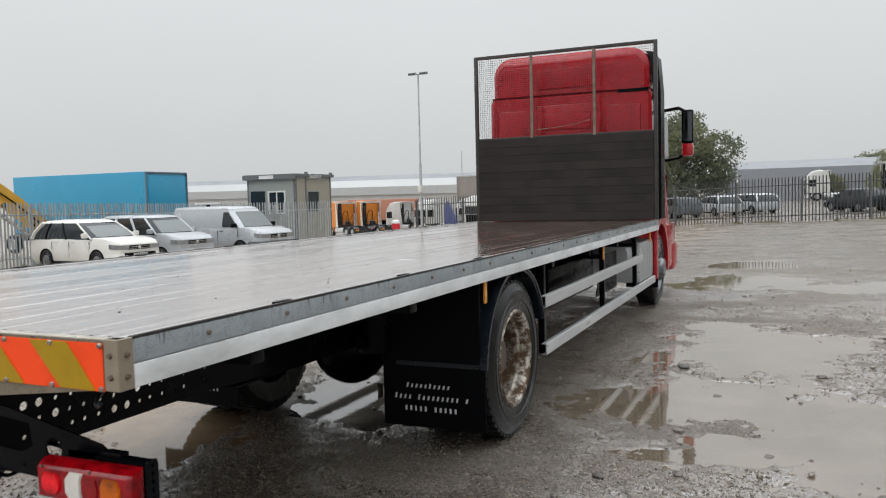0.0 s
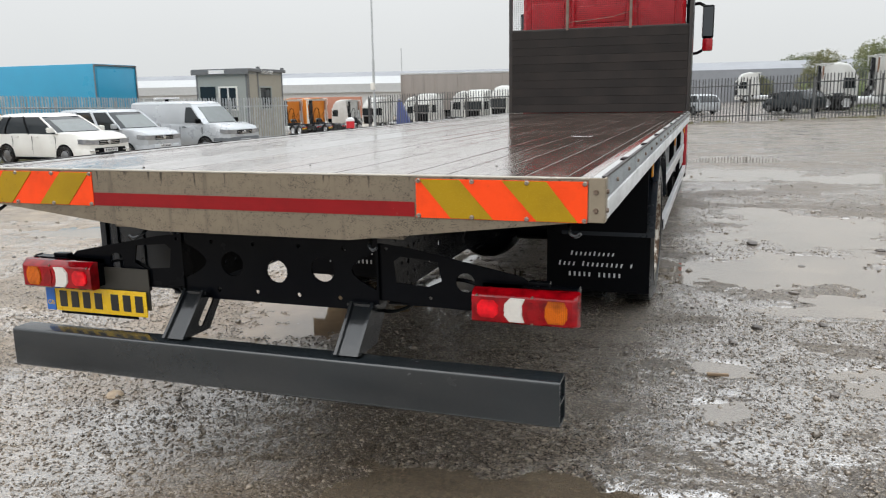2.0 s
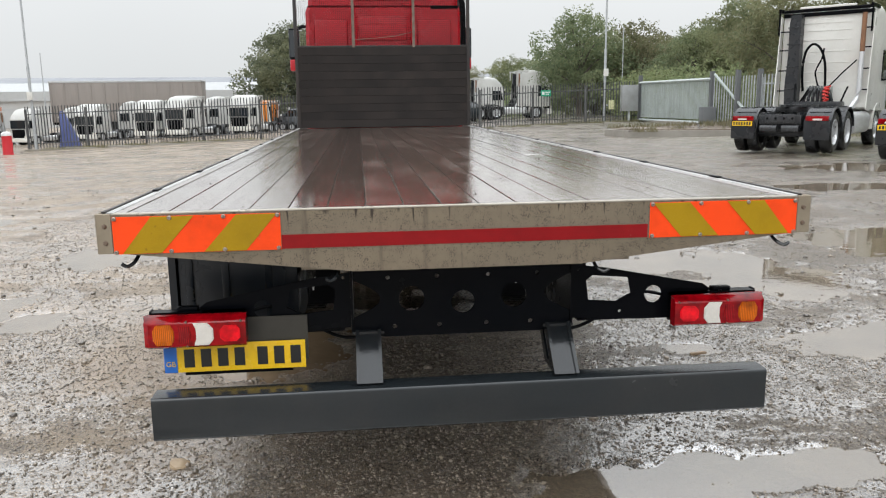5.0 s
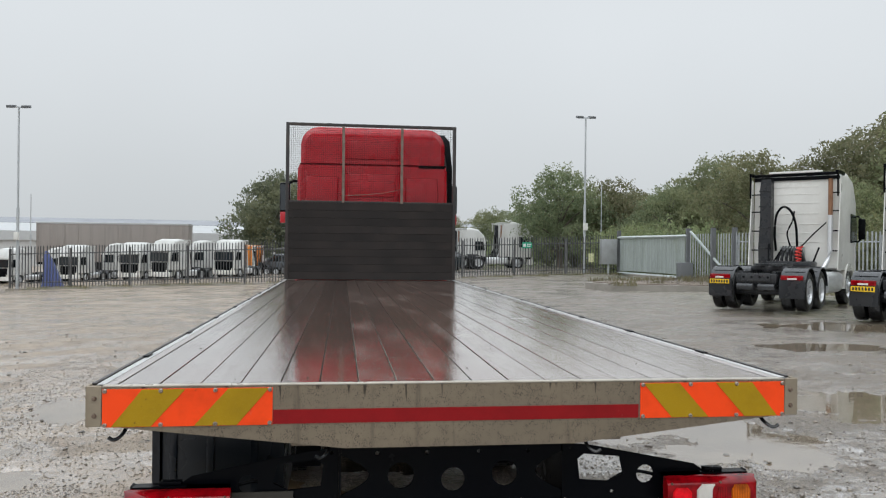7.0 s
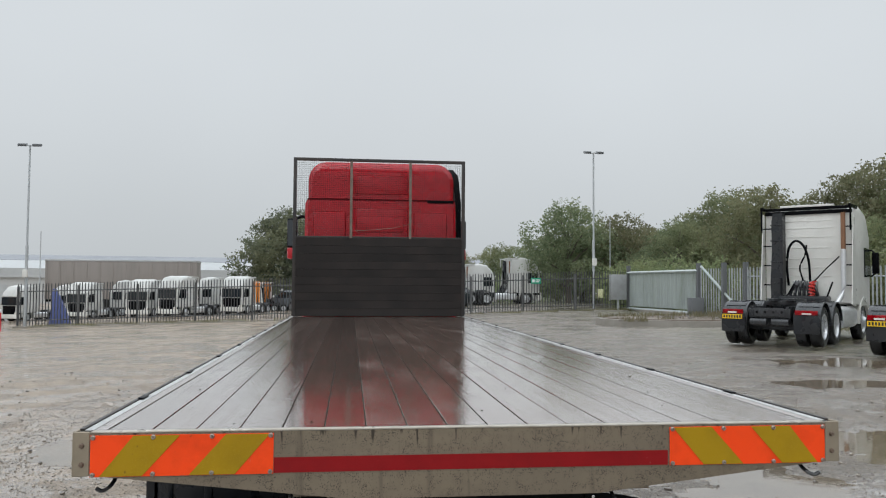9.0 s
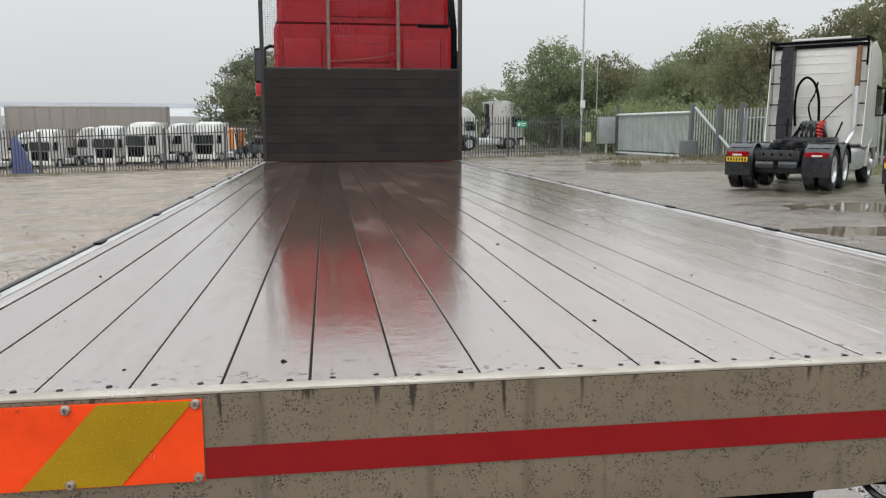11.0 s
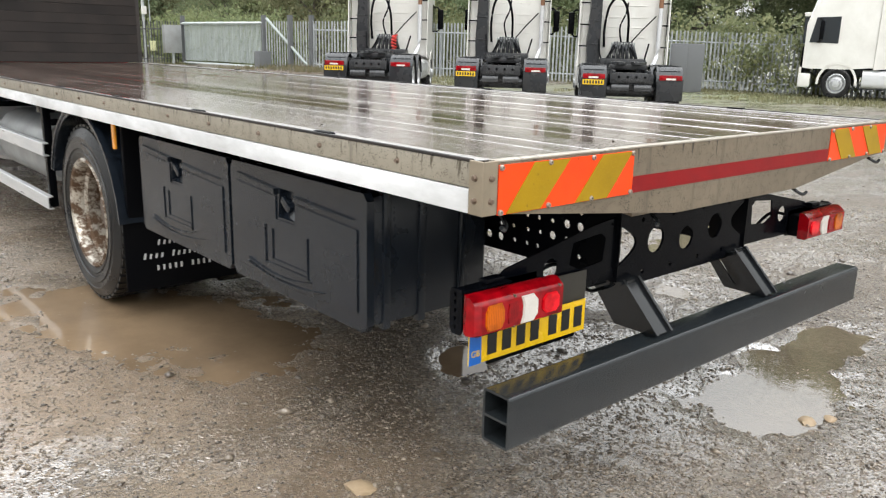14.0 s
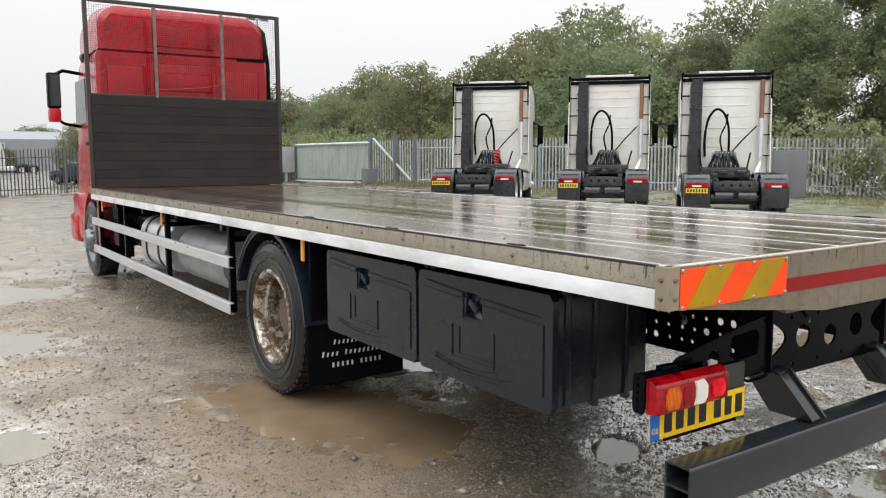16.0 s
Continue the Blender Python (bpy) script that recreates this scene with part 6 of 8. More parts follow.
    add_box(bm, (-1.16, -0.10, 3.62), (1.16, 0.05, 3.70), 0.02)
    add_box(bm, (-1.16, -0.06, 3.50), (1.16, 0.03, 3.60), 0.01)
    part("roof_frame", bm, rim, t, "frame round the roof deflector")
    box_part("roof_spar", (-0.72, -0.13, 3.70), (0.72, -0.02, 3.76), paint, t, 0.02)
    # air intake column and its bellows
    bm = bmesh.new()
    add_loft(bm, [[(x, y, z) for x, y in ((-0.95 + k, -0.26), (-0.62, -0.26), (-0.60, -0.02), (-0.97 + k, -0.02))] for z, k in ((1.0, 0.0), (1.6, -0.02), (2.5, 0.03), (3.3, 0.02), (3.55, 0.06))])
    part("air_intake", bm, M_TRACT, t, "dark grey air intake column")
    for z in (1.55, 2.15, 2.75, 3.2):
        box_part("intake_rib", (-0.96, -0.275, z), (-0.61, -0.255, z + 0.035), M_TRACT, t, 0.008)
    bm = bmesh.new()
    add_tube(bm, [(0.80, -0.50, 0.95), (0.93, -0.30, 1.25), (0.96, -0.20, 1.5), (0.96, -0.18, 2.5)], 0.065, 10)
    part("exhaust_pipe", bm, M_TANK, t, "grey exhaust stack")
    bm = bmesh.new()
    add_tube(bm, [(0.96, -0.18, 2.5), (0.96, -0.18, 3.5)], 0.062, 10)
    part("exhaust_tip", bm, M_COPPER, t, "heat-browned upper exhaust stack")
    # hoses and coupling gear
    for pts, r_ in (
            (curvy([(-0.50, -0.12, 1.5), (-0.52, -0.2, 2.0), (-0.44, -0.35, 2.5), (-0.24, -0.42, 2.74), (-0.02, -0.42, 2.60), (0.10, -0.38, 2.2), (0.12, -0.30, 1.6)]), 0.034),
            (curvy([(-0.05, -0.32, 1.6), (-0.12, -0.42, 2.0), (0.02, -0.42, 2.35), (0.06, -0.40, 2.62)]), 0.024),
            ([(0.15, -0.25, 1.55), (0.5, -0.2, 1.95), (0.85, -0.16, 2.3)], 0.018),
            (curvy([(0.18, -0.5, 1.5), (0.40, -0.6, 1.15), (0.55, -0.55, 1.1), (0.70, -0.3, 1.6)]), 0.024),
            (curvy([(-0.25, -0.5, 1.55), (-0.45, -0.6, 1.2), (-0.60, -0.5, 1.25), (-0.66, -0.3, 1.7)]), 0.024)):
        bm = bmesh.new()
        add_tube(bm, pts, r_, 7)
        part("air_hose", bm, M_BLACK, t)
    if hose_red:
        bm = bmesh.new()
        add_tube(bm, [(0.22 + 0.07 * math.cos(i * 0.8) + 0.0001 * (i - 20) ** 2, -0.58 + 0.07 * math.sin(i * 0.8), 1.62 - 0.011 * i) for i in range(52)], 0.024, 5)
        part("coil_hose", bm, M_REDHOSE, t, "red coiled air hose")
    box_part("coupling_board", (-0.32, -0.45, 1.35), (0.32, -0.25, 1.62), M_CABIN, t, 0.02)
    for i in range(7):
        bm = bmesh.new()
        x = -0.36 + 0.12 * i
        add_tube(bm, [(x, -0.46, 1.05), (x, -0.50, 1.25 + 0.04 * (i % 3)), (x * 0.8, -0.48, 1.45 + 0.05 * (i % 2)), (x * 0.6, -0.40, 1.62)], 0.045, 7)
        part("coupling", bm, M_TRACT, t)
    bm = bmesh.new()
    add_box(bm, (-0.62, -0.75, 0.98), (0.62, -0.10, 1.22), 0.06)
    part("gear_cover", bm, M_TRACT, t)
    bm = bmesh.new()
    add_plate(bm, [(-0.42, -2.0), (0.42, -2.0), (0.46, -2.5), (0.26, -3.0), (0.12, -3.02), (0.06, -2.62), (-0.06, -2.62), (-0.12, -3.02), (-0.26, -3.0), (-0.46, -2.5)], 'z', 1.10, 1.16)
    add_box(bm, (-0.45, -2.75, 0.98), (0.45, -2.2, 1.10), 0.02)
    part("fifth_wheel", bm, M_GREASE, t, "greasy grey fifth-wheel plate")
    bm = bmesh.new()
    add_box(bm, (-0.5, -3.9, 0.70), (0.5, -3.78, 0.92), 0.02)
    add_box(bm, (-0.45, -3.7, 0.55), (0.45, -3.0, 0.75), 0.05)
    for y in (-2.05, -3.35):
        add_cyl(bm, (-0.7, y, 0.5), (0.7, y, 0.5), 0.12, 0.12, 10)
    part("rear_frame", bm, M_TRACT, t)
    for x in (-0.26, 0.26):
        bm = bmesh.new()
        add_cyl(bm, (x - 0.2, -3.90, 0.60), (x + 0.2, -3.90, 0.60), 0.085, 0.085, 12)
        part("air_tank", bm, M_GREASE, t)
    for x in (-0.56, 0.56):
        bm = bmesh.new()
        add_lathe(bm, [(0.0005, 0.62), (0.10, 0.62), (0.125, 0.68), (0.125, 0.80), (0.10, 0.86), (0.0005, 0.86)], (x, -3.2, 0), 'z', 14)
        part("air_bag", bm, M_TRACT, t)
    box_part("cross_plate", (-0.36, -3.925, 0.74), (0.36, -3.905, 0.94), M_GREASE, t, 0.01)
    for x in (-0.3, -0.1, 0.1, 0.3):
        bm = bmesh.new()
        add_cyl(bm, (x, -3.927, 0.84), (x, -3.94, 0.84), 0.03, 0.026, 10)
        part("coupling_socket", bm, M_BLACK, t)
    pl = box_part("number_plate", (-1.14, -4.004, 0.66), (-0.64, -3.996, 0.77), M_PLATE, t, 0, "yellow number plate")
    for i in range(7):
        box_part("bar", (-1.11 + 0.066 * i, -4.008, 0.68), (-1.07 + 0.066 * i, -4.0045, 0.75), M_DARKMARK, pl)
    bm = bmesh.new()
    add_plate(bm, [(-1.0, 1.75), (1.0, 1.75), (0.98, 2.55), (-0.98, 2.55)], 'y', 2.30, 2.42)
    part("windscreen", bm, M_GLASS, t)
    box_part("grille", (-0.85, 2.28, 0.80), (0.85, 2.40, 1.65), M_BLACK if front is M_WHITE else front, t, 0.03)
    box_part("bumper", (-1.18, 2.0, 0.35), (1.18, 2.42, 0.80), front, t, 0.08)
    box_part("sun_visor", (-1.05, 2.2, 2.58), (1.05, 2.45, 2.72), paint, t, 0.03)
    return t


t1 = tractor("tractor_unit", "white tractor unit with a red coiled air hose", M_WHITE, pose(13.35, 19.75, lz(13.3, 19.7), 0, 0, -46), True, "parked tractor units")
t2 = tractor("tractor_unit", "white tractor unit with looped black hoses", M_WHITE, pose(15.1, 16.05, lz(15.1, 16.05), 0, 0, -48), False, "parked tractor units")
t3 = tagged(copy_thing(t2, pose(16.0, 12.5, lz(16, 12.5), 0, 0, -49)), "white tractor unit standing at the end of the row")
t4 = tagged(copy_thing(t2, pose(28.1, 10.4, lz(26, 11), 0, 0, 22)), "white tractor unit parked by the boundary fence")
t4.scale = (1.0, 1.0, 1.1)
t1.scale, t2.scale, t3.scale = (1.06, 0.98, 1.08), (1.02, 0.98, 1.08), (1.0, 0.98, 1.05)

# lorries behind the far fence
t_far = tractor("tractor_unit", "white tractor unit parked in the yard beyond the fence", M_HAZEWHITE, pose(-24.0, 52.0, lz(-24, 52) - 0.1, 0, 0, 75), False, "lorries beyond the fence", rim=M_HAZEWHITE)
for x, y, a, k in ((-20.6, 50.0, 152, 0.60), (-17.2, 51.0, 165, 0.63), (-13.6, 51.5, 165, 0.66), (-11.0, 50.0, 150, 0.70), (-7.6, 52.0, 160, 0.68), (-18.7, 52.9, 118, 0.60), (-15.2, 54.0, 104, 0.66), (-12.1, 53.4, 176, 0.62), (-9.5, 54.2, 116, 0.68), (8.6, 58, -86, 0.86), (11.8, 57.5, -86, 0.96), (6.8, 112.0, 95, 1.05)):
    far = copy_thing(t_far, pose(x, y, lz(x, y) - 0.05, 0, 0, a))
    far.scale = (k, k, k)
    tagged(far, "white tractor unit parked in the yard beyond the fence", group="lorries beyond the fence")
orange = tractor("tractor_unit", "orange-cabbed lorry with white fairings beyond the gate", M_ORCAB, pose(-26.6, 47.5, lz(-26, 47) - 0.1, 0, 0, 60), False, "orange lorries", M_ORCAB, M_WHITE, M_WHITE)
orange.scale = (0.66, 0.66, 0.66)
copy_thing(orange, pose(-25.2, 48.6, lz(-25.2, 48.6) - 0.1, 0, 0, 60)).scale = (0.66, 0.66, 0.66)
for x, y, k in ((-9.6, 55.0, 0.58), (-6.6, 56.5, 0.58)):
    copy_thing(orange, pose(x, y, lz(x, y) - 0.05, 0, 0, 64)).scale = (k, k, k)
t_far.scale = (0.61, 0.61, 0.61)

# ---- parked cars and vans ----


def vehicle(name, label, category, paint, m, L, W, H, bonnet, belt, nose_h, ws_top, rear_top, wheel_y, r, kind="car", stripes=False):
    """A car or van. Local origin on the ground at its middle; +y is forward."""
    v = thing(name, label, category, m, "vehicles parked by the fence")
    h, w, g = L / 2, W / 2, 0.24
    a, b = h - bonnet, ws_top

    def hoop(y, wl, wb, zt, zb=g, rr=0.09):
        half = [(wl * 0.94, zb), (wl, zb + 0.12), (wl, (zb + zt) * 0.52), (wb + 0.3 * (wl - wb), zt - rr), (wb, zt - 0.3 * rr), (wb - rr, zt)]
        return [(x, y, z) for x, z in half] + [(-x, y, z) for x, z in reversed(half)]
    bm = bmesh.new()
    add_loft(bm, [hoop(-h, w * 0.84, w * 0.80, belt - 0.22, 0.42), hoop(-h + 0.06, w * 0.93, w * 0.88, belt - 0.05, 0.32), hoop(-h + 0.25, w * 0.99, w * 0.93, belt, 0.26), hoop(-h * 0.4, w, w * 0.95, belt + 0.01), hoop(a, w, w * 0.94, belt + 0.03), hoop(a + bonnet * 0.35, w, w * 0.93, (belt + nose_h) / 2 + 0.04), hoop(h - 0.42, w * 0.99, w * 0.90, nose_h + 0.01), hoop(h - 0.18, w * 0.96, w * 0.86, nose_h - 0.04, 0.26, 0.07), hoop(h - 0.06, w * 0.90, w * 0.80, nose_h - 0.10, 0.28, 0.06), hoop(h, w * 0.82, w * 0.74, nose_h - 0.17, 0.32, 0.05)])
    part("body", bm, paint, v)

    def lerp(z, out=0.0):
        f = max(0.0, (z - belt) / (H - belt))
        return w * 0.95 - 0.17 * f ** 1.4 + out, a - (a - b) * f + out, -h + 0.06 + (rear_top + h) * f ** 1.3 - out
    bm = bmesh.new()
    zs = [belt - 0.03, belt + 0.3 * (H - belt), belt + 0.65 * (H - belt), H - 0.09]
    rows = []
    for z in zs:
        x, yf, yb = lerp(z)
        rows.append([(-x + 0.10, yb, z), (x - 0.10, yb, z), (x, yb + 0.10, z), (x, yf - 0.16, z), (x - 0.16, yf, z), (-x + 0.16, yf, z), (-x, yf - 0.16, z), (-x, yb + 0.10, z)])
    add_loft(bm, rows)
    part("glasshouse", bm, M_GLASS if kind != "van" else paint, v, "dark windows" if kind != "van" else "")
    bm = bmesh.new()
    rows = []
    for z, o in ((H - 0.105, 0.010), (H - 0.06, 0.0), (H - 0.03, -0.05), (H - 0.008, -0.16), (H + 0.012, -0.38)):
        x, yf, yb = lerp(min(z, H - 0.06), o)
        rows.append([(-x + 0.10, yb, z), (x - 0.10, yb, z), (x, yb + 0.10, z), (x, yf - 0.16, z), (x - 0.16, yf, z), (-x + 0.16, yf, z), (-x, yf - 0.16, z), (-x, yb + 0.10, z)])
    add_loft(bm, rows)
    part("roof", bm, paint, v)

    def pillar(s, u, wide=0.035):
        pts = []
        for z in zs:
            x, yf, yb = lerp(z, 0.004)
            pts.append((s * x, yf - 0.13 - (yf - 0.13 - yb - 0.08) * u, z))
        b3 = bmesh.new()
        add_tube(b3, pts, wide, 6)
        part("pillar", b3, M_BLACK if kind == "car" and 0.1 < u < 0.9 else paint, v)
    for s in (-1, 1):
        if kind == "van":
            b3 = bmesh.new()
            rows = []
            for k in range(5):
                z = belt + 0.04 + (H - 0.26 - belt) * k / 4
                x, yf, yb = lerp(z, 0.016)
                rows.append([(s * x, yf - 0.24, z), (s * x, a - 1.05, z), (s * (x - 0.05), a - 1.05, z), (s * (x - 0.05), yf - 0.24, z)])
            add_loft(b3, rows)
            part("side_window", b3, M_GLASS, v)
        else:
            for u, wd in ({"car": ((0.0, 0.030), (0.40, 0.03), (0.74, 0.03), (0.97, 0.075)), "combi": ((0.0, 0.035), (0.32, 0.05), (0.66, 0.07), (1.0, 0.07))}[kind]):
                pillar(s, u, wd)
            if kind == "combi":
                x, yf, yb = lerp(belt + 0.25)
                box_part("blank_panel", (min(s * (x - 0.06), s * (x + 0.03)), yb + 0.1, belt), (max(s * (x - 0.06), s * (x + 0.03)), yb + 0.1 + (yf - yb) * 0.28, H - 0.2), paint, v, 0.02)
        for y in wheel_y:
            # black half-disc painted in for the shaded wheel opening, which isn't cut
            b3 = bmesh.new()
            add_arc(b3, (y, r), r * 0.2, r + 0.035, -14, 194, min(s * (w - 0.05), s * (w + 0.004)), max(s * (w - 0.05), s * (w + 0.004)), 14)
            part("wheel_arch", b3, M_BLACK, v)
            wheel("wheel", s * (w + 0.012), s, y, r, 0.22, -0.01, M_ALLOY, v, "", nuts=False, seg=24, tread=False)
        b3 = bmesh.new()
        add_loft(b3, [[(s * x, y, z + dz * k) for x, y, dz in ((w * 0.46, h + 0.008, 0.0), (w * 0.80, h + 0.010, 0.02), (w * 0.905, h - 0.045, 0.035), (w * 0.972, h - 0.165, 0.05), (w * 0.990, h - 0.34, 0.07), (w * 0.88, h - 0.34, 0.07), (w * 0.46, h - 0.10, 0.0))] for z, k in ((nose_h - 0.335, 0.6), (nose_h - 0.195, 0.7))])
        part("headlamp", b3, M_HEADLAMP, v, "clear wrap-round headlamp")
        b3 = bmesh.new()
        add_box(b3, (min(s * (w - 0.02), s * (w + 0.17)), a - 0.38, belt + 0.02), (max(s * (w - 0.02), s * (w + 0.17)), a - 0.24, belt + 0.19), 0.04)
        part("mirror", b3, paint if kind != "van" else M_BLACK, v)
        for y in (a - 1.15, a - 2.05)[:2 if kind == "car" else 1]:
            box_part("door_handle", (min(s * (w - 0.01), s * (w + 0.018)), y, belt - 0.13), (max(s * (w - 0.01), s * (w + 0.018)), y + 0.16, belt - 0.10), M_BLACK if kind == "van" else paint, v, 0.005)
        for y in (a - 0.22, a - 1.28, a - 2.2)[:3 if kind != "van" else 2]:
            box_part("door_gap", (min(s * (w - 0.012), s * (w + 0.0015)), y, 0.42), (max(s * (w - 0.012), s * (w + 0.0015)), y + 0.012, belt - 0.10), M_BLACK, v)
        box_part("sill", (min(s * (w - 0.04), s * (w + 0.010)), wheel_y[0] + r + 0.08, 0.22), (max(s * (w - 0.04), s * (w + 0.010)), wheel_y[1] - r - 0.08, 0.31), M_BLACK, v, 0.01)
        if stripes:
            for i in range(8):
                b3 = bmesh.new()
                y = a - 0.1 - 0.24 * i
                add_plate(b3, [(y, 0.52), (y + 0.1, 0.52), (y + 0.2, 0.62), (y + 0.1, 0.72), (y, 0.72), (y + 0.1, 0.62)], 'x', s * (w - 0.004), s * (w + 0.004))
                part("chevron_mark", b3, M_DARKMARK, v)
    b3 = bmesh.new()
    (x0, f0, _), (x1, f1, _) = lerp(belt + 0.05, 0.02), lerp(H - 0.2, 0.02)
    q = [b3.verts.new(p) for p in ((-x0 + 0.18, f0, belt + 0.05), (x0 - 0.18, f0, belt + 0.05), (x1 - 0.16, f1, H - 0.2), (-x1 + 0.16, f1, H - 0.2))]
    b3.faces.new(q)
    bmesh.ops.extrude_face_region(b3, geom=b3.faces[:])
    bmesh.ops.translate(b3, verts=q, vec=(0, -0.03, 0))
    part("windscreen", b3, M_SCREEN, v)
    gr = box_part("grille", (-w * 0.45, h - 0.10, nose_h - 0.345), (w * 0.45, h + 0.010, nose_h - 0.195), M_BLACK, v, 0.02)
    for k in range(2):
        box_part("grille_bar", (-w * 0.42, h + 0.0105, nose_h - 0.31 + 0.055 * k), (w * 0.42, h + 0.018, nose_h - 0.295 + 0.055 * k), M_CHROME, gr)
    bm = bmesh.new()
    add_cyl(bm, (0, h + 0.018, nose_h - 0.27), (0, h + 0.026, nose_h - 0.27), 0.065, 0.06, 16)
    part("badge", bm, M_CHROME, gr)
    # bumper wraps round to the front wheels
    yb, top = wheel_y[1] + r + 0.07, {"van": 0.66, "car": 0.60, "combi": 0.58}[kind]
    bm = bmesh.new()
    plan = [(w + 0.008, yb), (w * 0.990, h - 0.30), (w * 0.945, h - 0.10), (w * 0.83, h + 0.012), (w * 0.4, h + 0.035)]
    plan += [(-x, y) for x, y in reversed(plan)]
    add_loft(bm, [[(x * k, y if abs(x) > w else y + o, z) for x, y in plan] for z, k, o in ((0.24, 0.95, -0.05), (0.30, 0.995, 0.0), (top - 0.04, 1.0, 0.0), (top, 0.985, -0.02))])
    bumper = part("bumper", bm, {"van": M_VANGREY, "car": paint, "combi": paint}[kind], v)
    box_part("lower_grille", (-w * 0.60, h - 0.02, 0.31), (w * 0.60, h + 0.040, 0.44), M_BLACK, bumper, 0.015)
    for q in (-1, 1):
        bm = bmesh.new()
        add_cyl(bm, (q * w * 0.74, h - 0.02, 0.40), (q * w * 0.74, h + 0.035, 0.40), 0.055, 0.05, 14)
        part("fog_lamp", bm, M_HEADLAMP if kind != "combi" else M_BLACK, bumper)
    if kind == "car":
        box_part("front_mouth", (-w * 0.66, h - 0.02, 0.315), (w * 0.66, h + 0.0385, 0.605), M_BLACK, bumper, 0.03)
        box_part("skid_plate", (-w * 0.62, h - 0.02, 0.235), (w * 0.62, h + 0.042, 0.295), M_CHROME, bumper, 0.015)
        for q in (-1, 1):
            box_part("bright_trim", (min(q * w * 0.52, q * w * 0.86), h - 0.02, 0.50), (max(q * w * 0.52, q * w * 0.86), h + 0.04, 0.53), M_CHROME, bumper, 0.008)
    pl = box_part("number_plate", (-0.26, h - 0.02, 0.47), (0.26, h + 0.045, 0.58), M_MARK, v)
    for i in range(7):
        box_part("bar", (-0.23 + 0.066 * i, h + 0.0455, 0.49), (-0.19 + 0.066 * i, h + 0.048, 0.56), M_DARKMARK, pl)
    return v


suv = vehicle("suv", "white five-door off-road car parked by the fence", "car", M_WHITE, pose(-17.05, 16.45, lz(-17.05, 16.45), 0, 0, -97), 4.65, 1.80, 1.69, 1.10, 1.07, 1.04, 0.16, -1.66, (-1.30, 1.37), 0.35)
suv.scale = (0.92, 0.93, 0.90)
combi = vehicle("small_van", "pale silver small van with dark chevron markings", "van", M_SILVER, pose(-17.3, 19.3, lz(-17.3, 19.3), 0, 0, -97), 4.4, 1.80, 1.82, 0.95, 1.12, 1.08, 0.38, -2.02, (-1.30, 1.40), 0.32, "combi", True)
combi.scale = (0.95, 0.95, 0.90)
panel = vehicle("panel_van", "silver-grey panel van with blank sides", "van", M_SILVER, pose(-16.8, 22.7, lz(-16.8, 22.7), 0, 0, -97), 5.0, 1.90, 1.97, 0.95, 1.15, 1.10, 0.75, -2.38, (-1.55, 1.45), 0.34, "van")
panel.scale = (0.98, 0.98, 0.965)
box_part("roof_bar", (-0.62, -1.25, 2.06), (0.62, -1.13, 2.13), M_MARK, panel, 0.02)
box_part("bar_foot", (-0.06, -1.24, 1.955), (0.06, -1.14, 2.058), M_BLACK, panel, 0.01)
vehicle("hatchback", "dark blue hatchback at the end of the row", "car", surface("dark_blue_car_paint", (0.03, 0.04, 0.12), 0.3, coat=0.6), pose(-19.0, 11.2, lz(-19.0, 11.2), 0, 0, -97), 4.1, 1.74, 1.47, 1.05, 0.92, 0.88, 0.25, -1.7, (-1.22, 1.28), 0.31)
for x, y, mat, lab in ((6.6, 55.5, M_GLASS, "dark"), (0.2, 60.0, M_SILVER, "grey"), (-4.6, 56.0, M_VANGREY, "dark grey"), (-2.2, 58.2, M_SILVER, "silver"), (-0.8, 66.0, M_WHITE, "white")):
    vehicle("saloon_car", lab + " car parked beyond the palisade fence", "car", mat, pose(x, y, lz(x, y), 0, 0, 35), 4.3, 1.76, 1.46, 1.1, 0.92, 0.88, 0.25, -1.6, (-1.25, 1.3), 0.31)

# ---- blue box lorry, digger boom, cabin, trailer, sheds ----
b = thing("box_lorry", "bright blue box lorry body behind the fence", "lorry", pose(-22.6, 25.6, -0.62, 0, 0, 90))
bm = bmesh.new()
add_box(bm, (-1.27, 0.0, 0.95), (1.27, 8.2, 3.62), 0.03)
part("box", bm, M_SKYBLUE, b)
box_part("roller_door", (-1.12, -0.03, 1.05), (1.12, -0.002, 3.42), M_SKYBLUE, b, 0.01)
for x in (-1.27, 1.235):
    box_part("door_post", (x, -0.05, 0.95), (x + 0.035, -0.001, 3.60), M_CABTRIM, b)
box_part("door_head", (-1.234, -0.05, 3.54), (1.234, -0.001, 3.60), M_CABTRIM, b)
box_part("subframe", (-0.5, 0.2, 0.6), (0.5, 9.6, 0.94), M_CHASSIS, b)
for s in (-1, 1):
    for y in (1.6, 8.6):
        wheel("wheel", s * 1.2, s, y, 0.45, 0.27, 0.1, M_RIMCLEAN, b, "", nuts=False, seg=24, tread=False)
box_part("cab", (-1.15, 8.35, 0.6), (1.15, 10.0, 2.7), M_WHITE, b, 0.12)

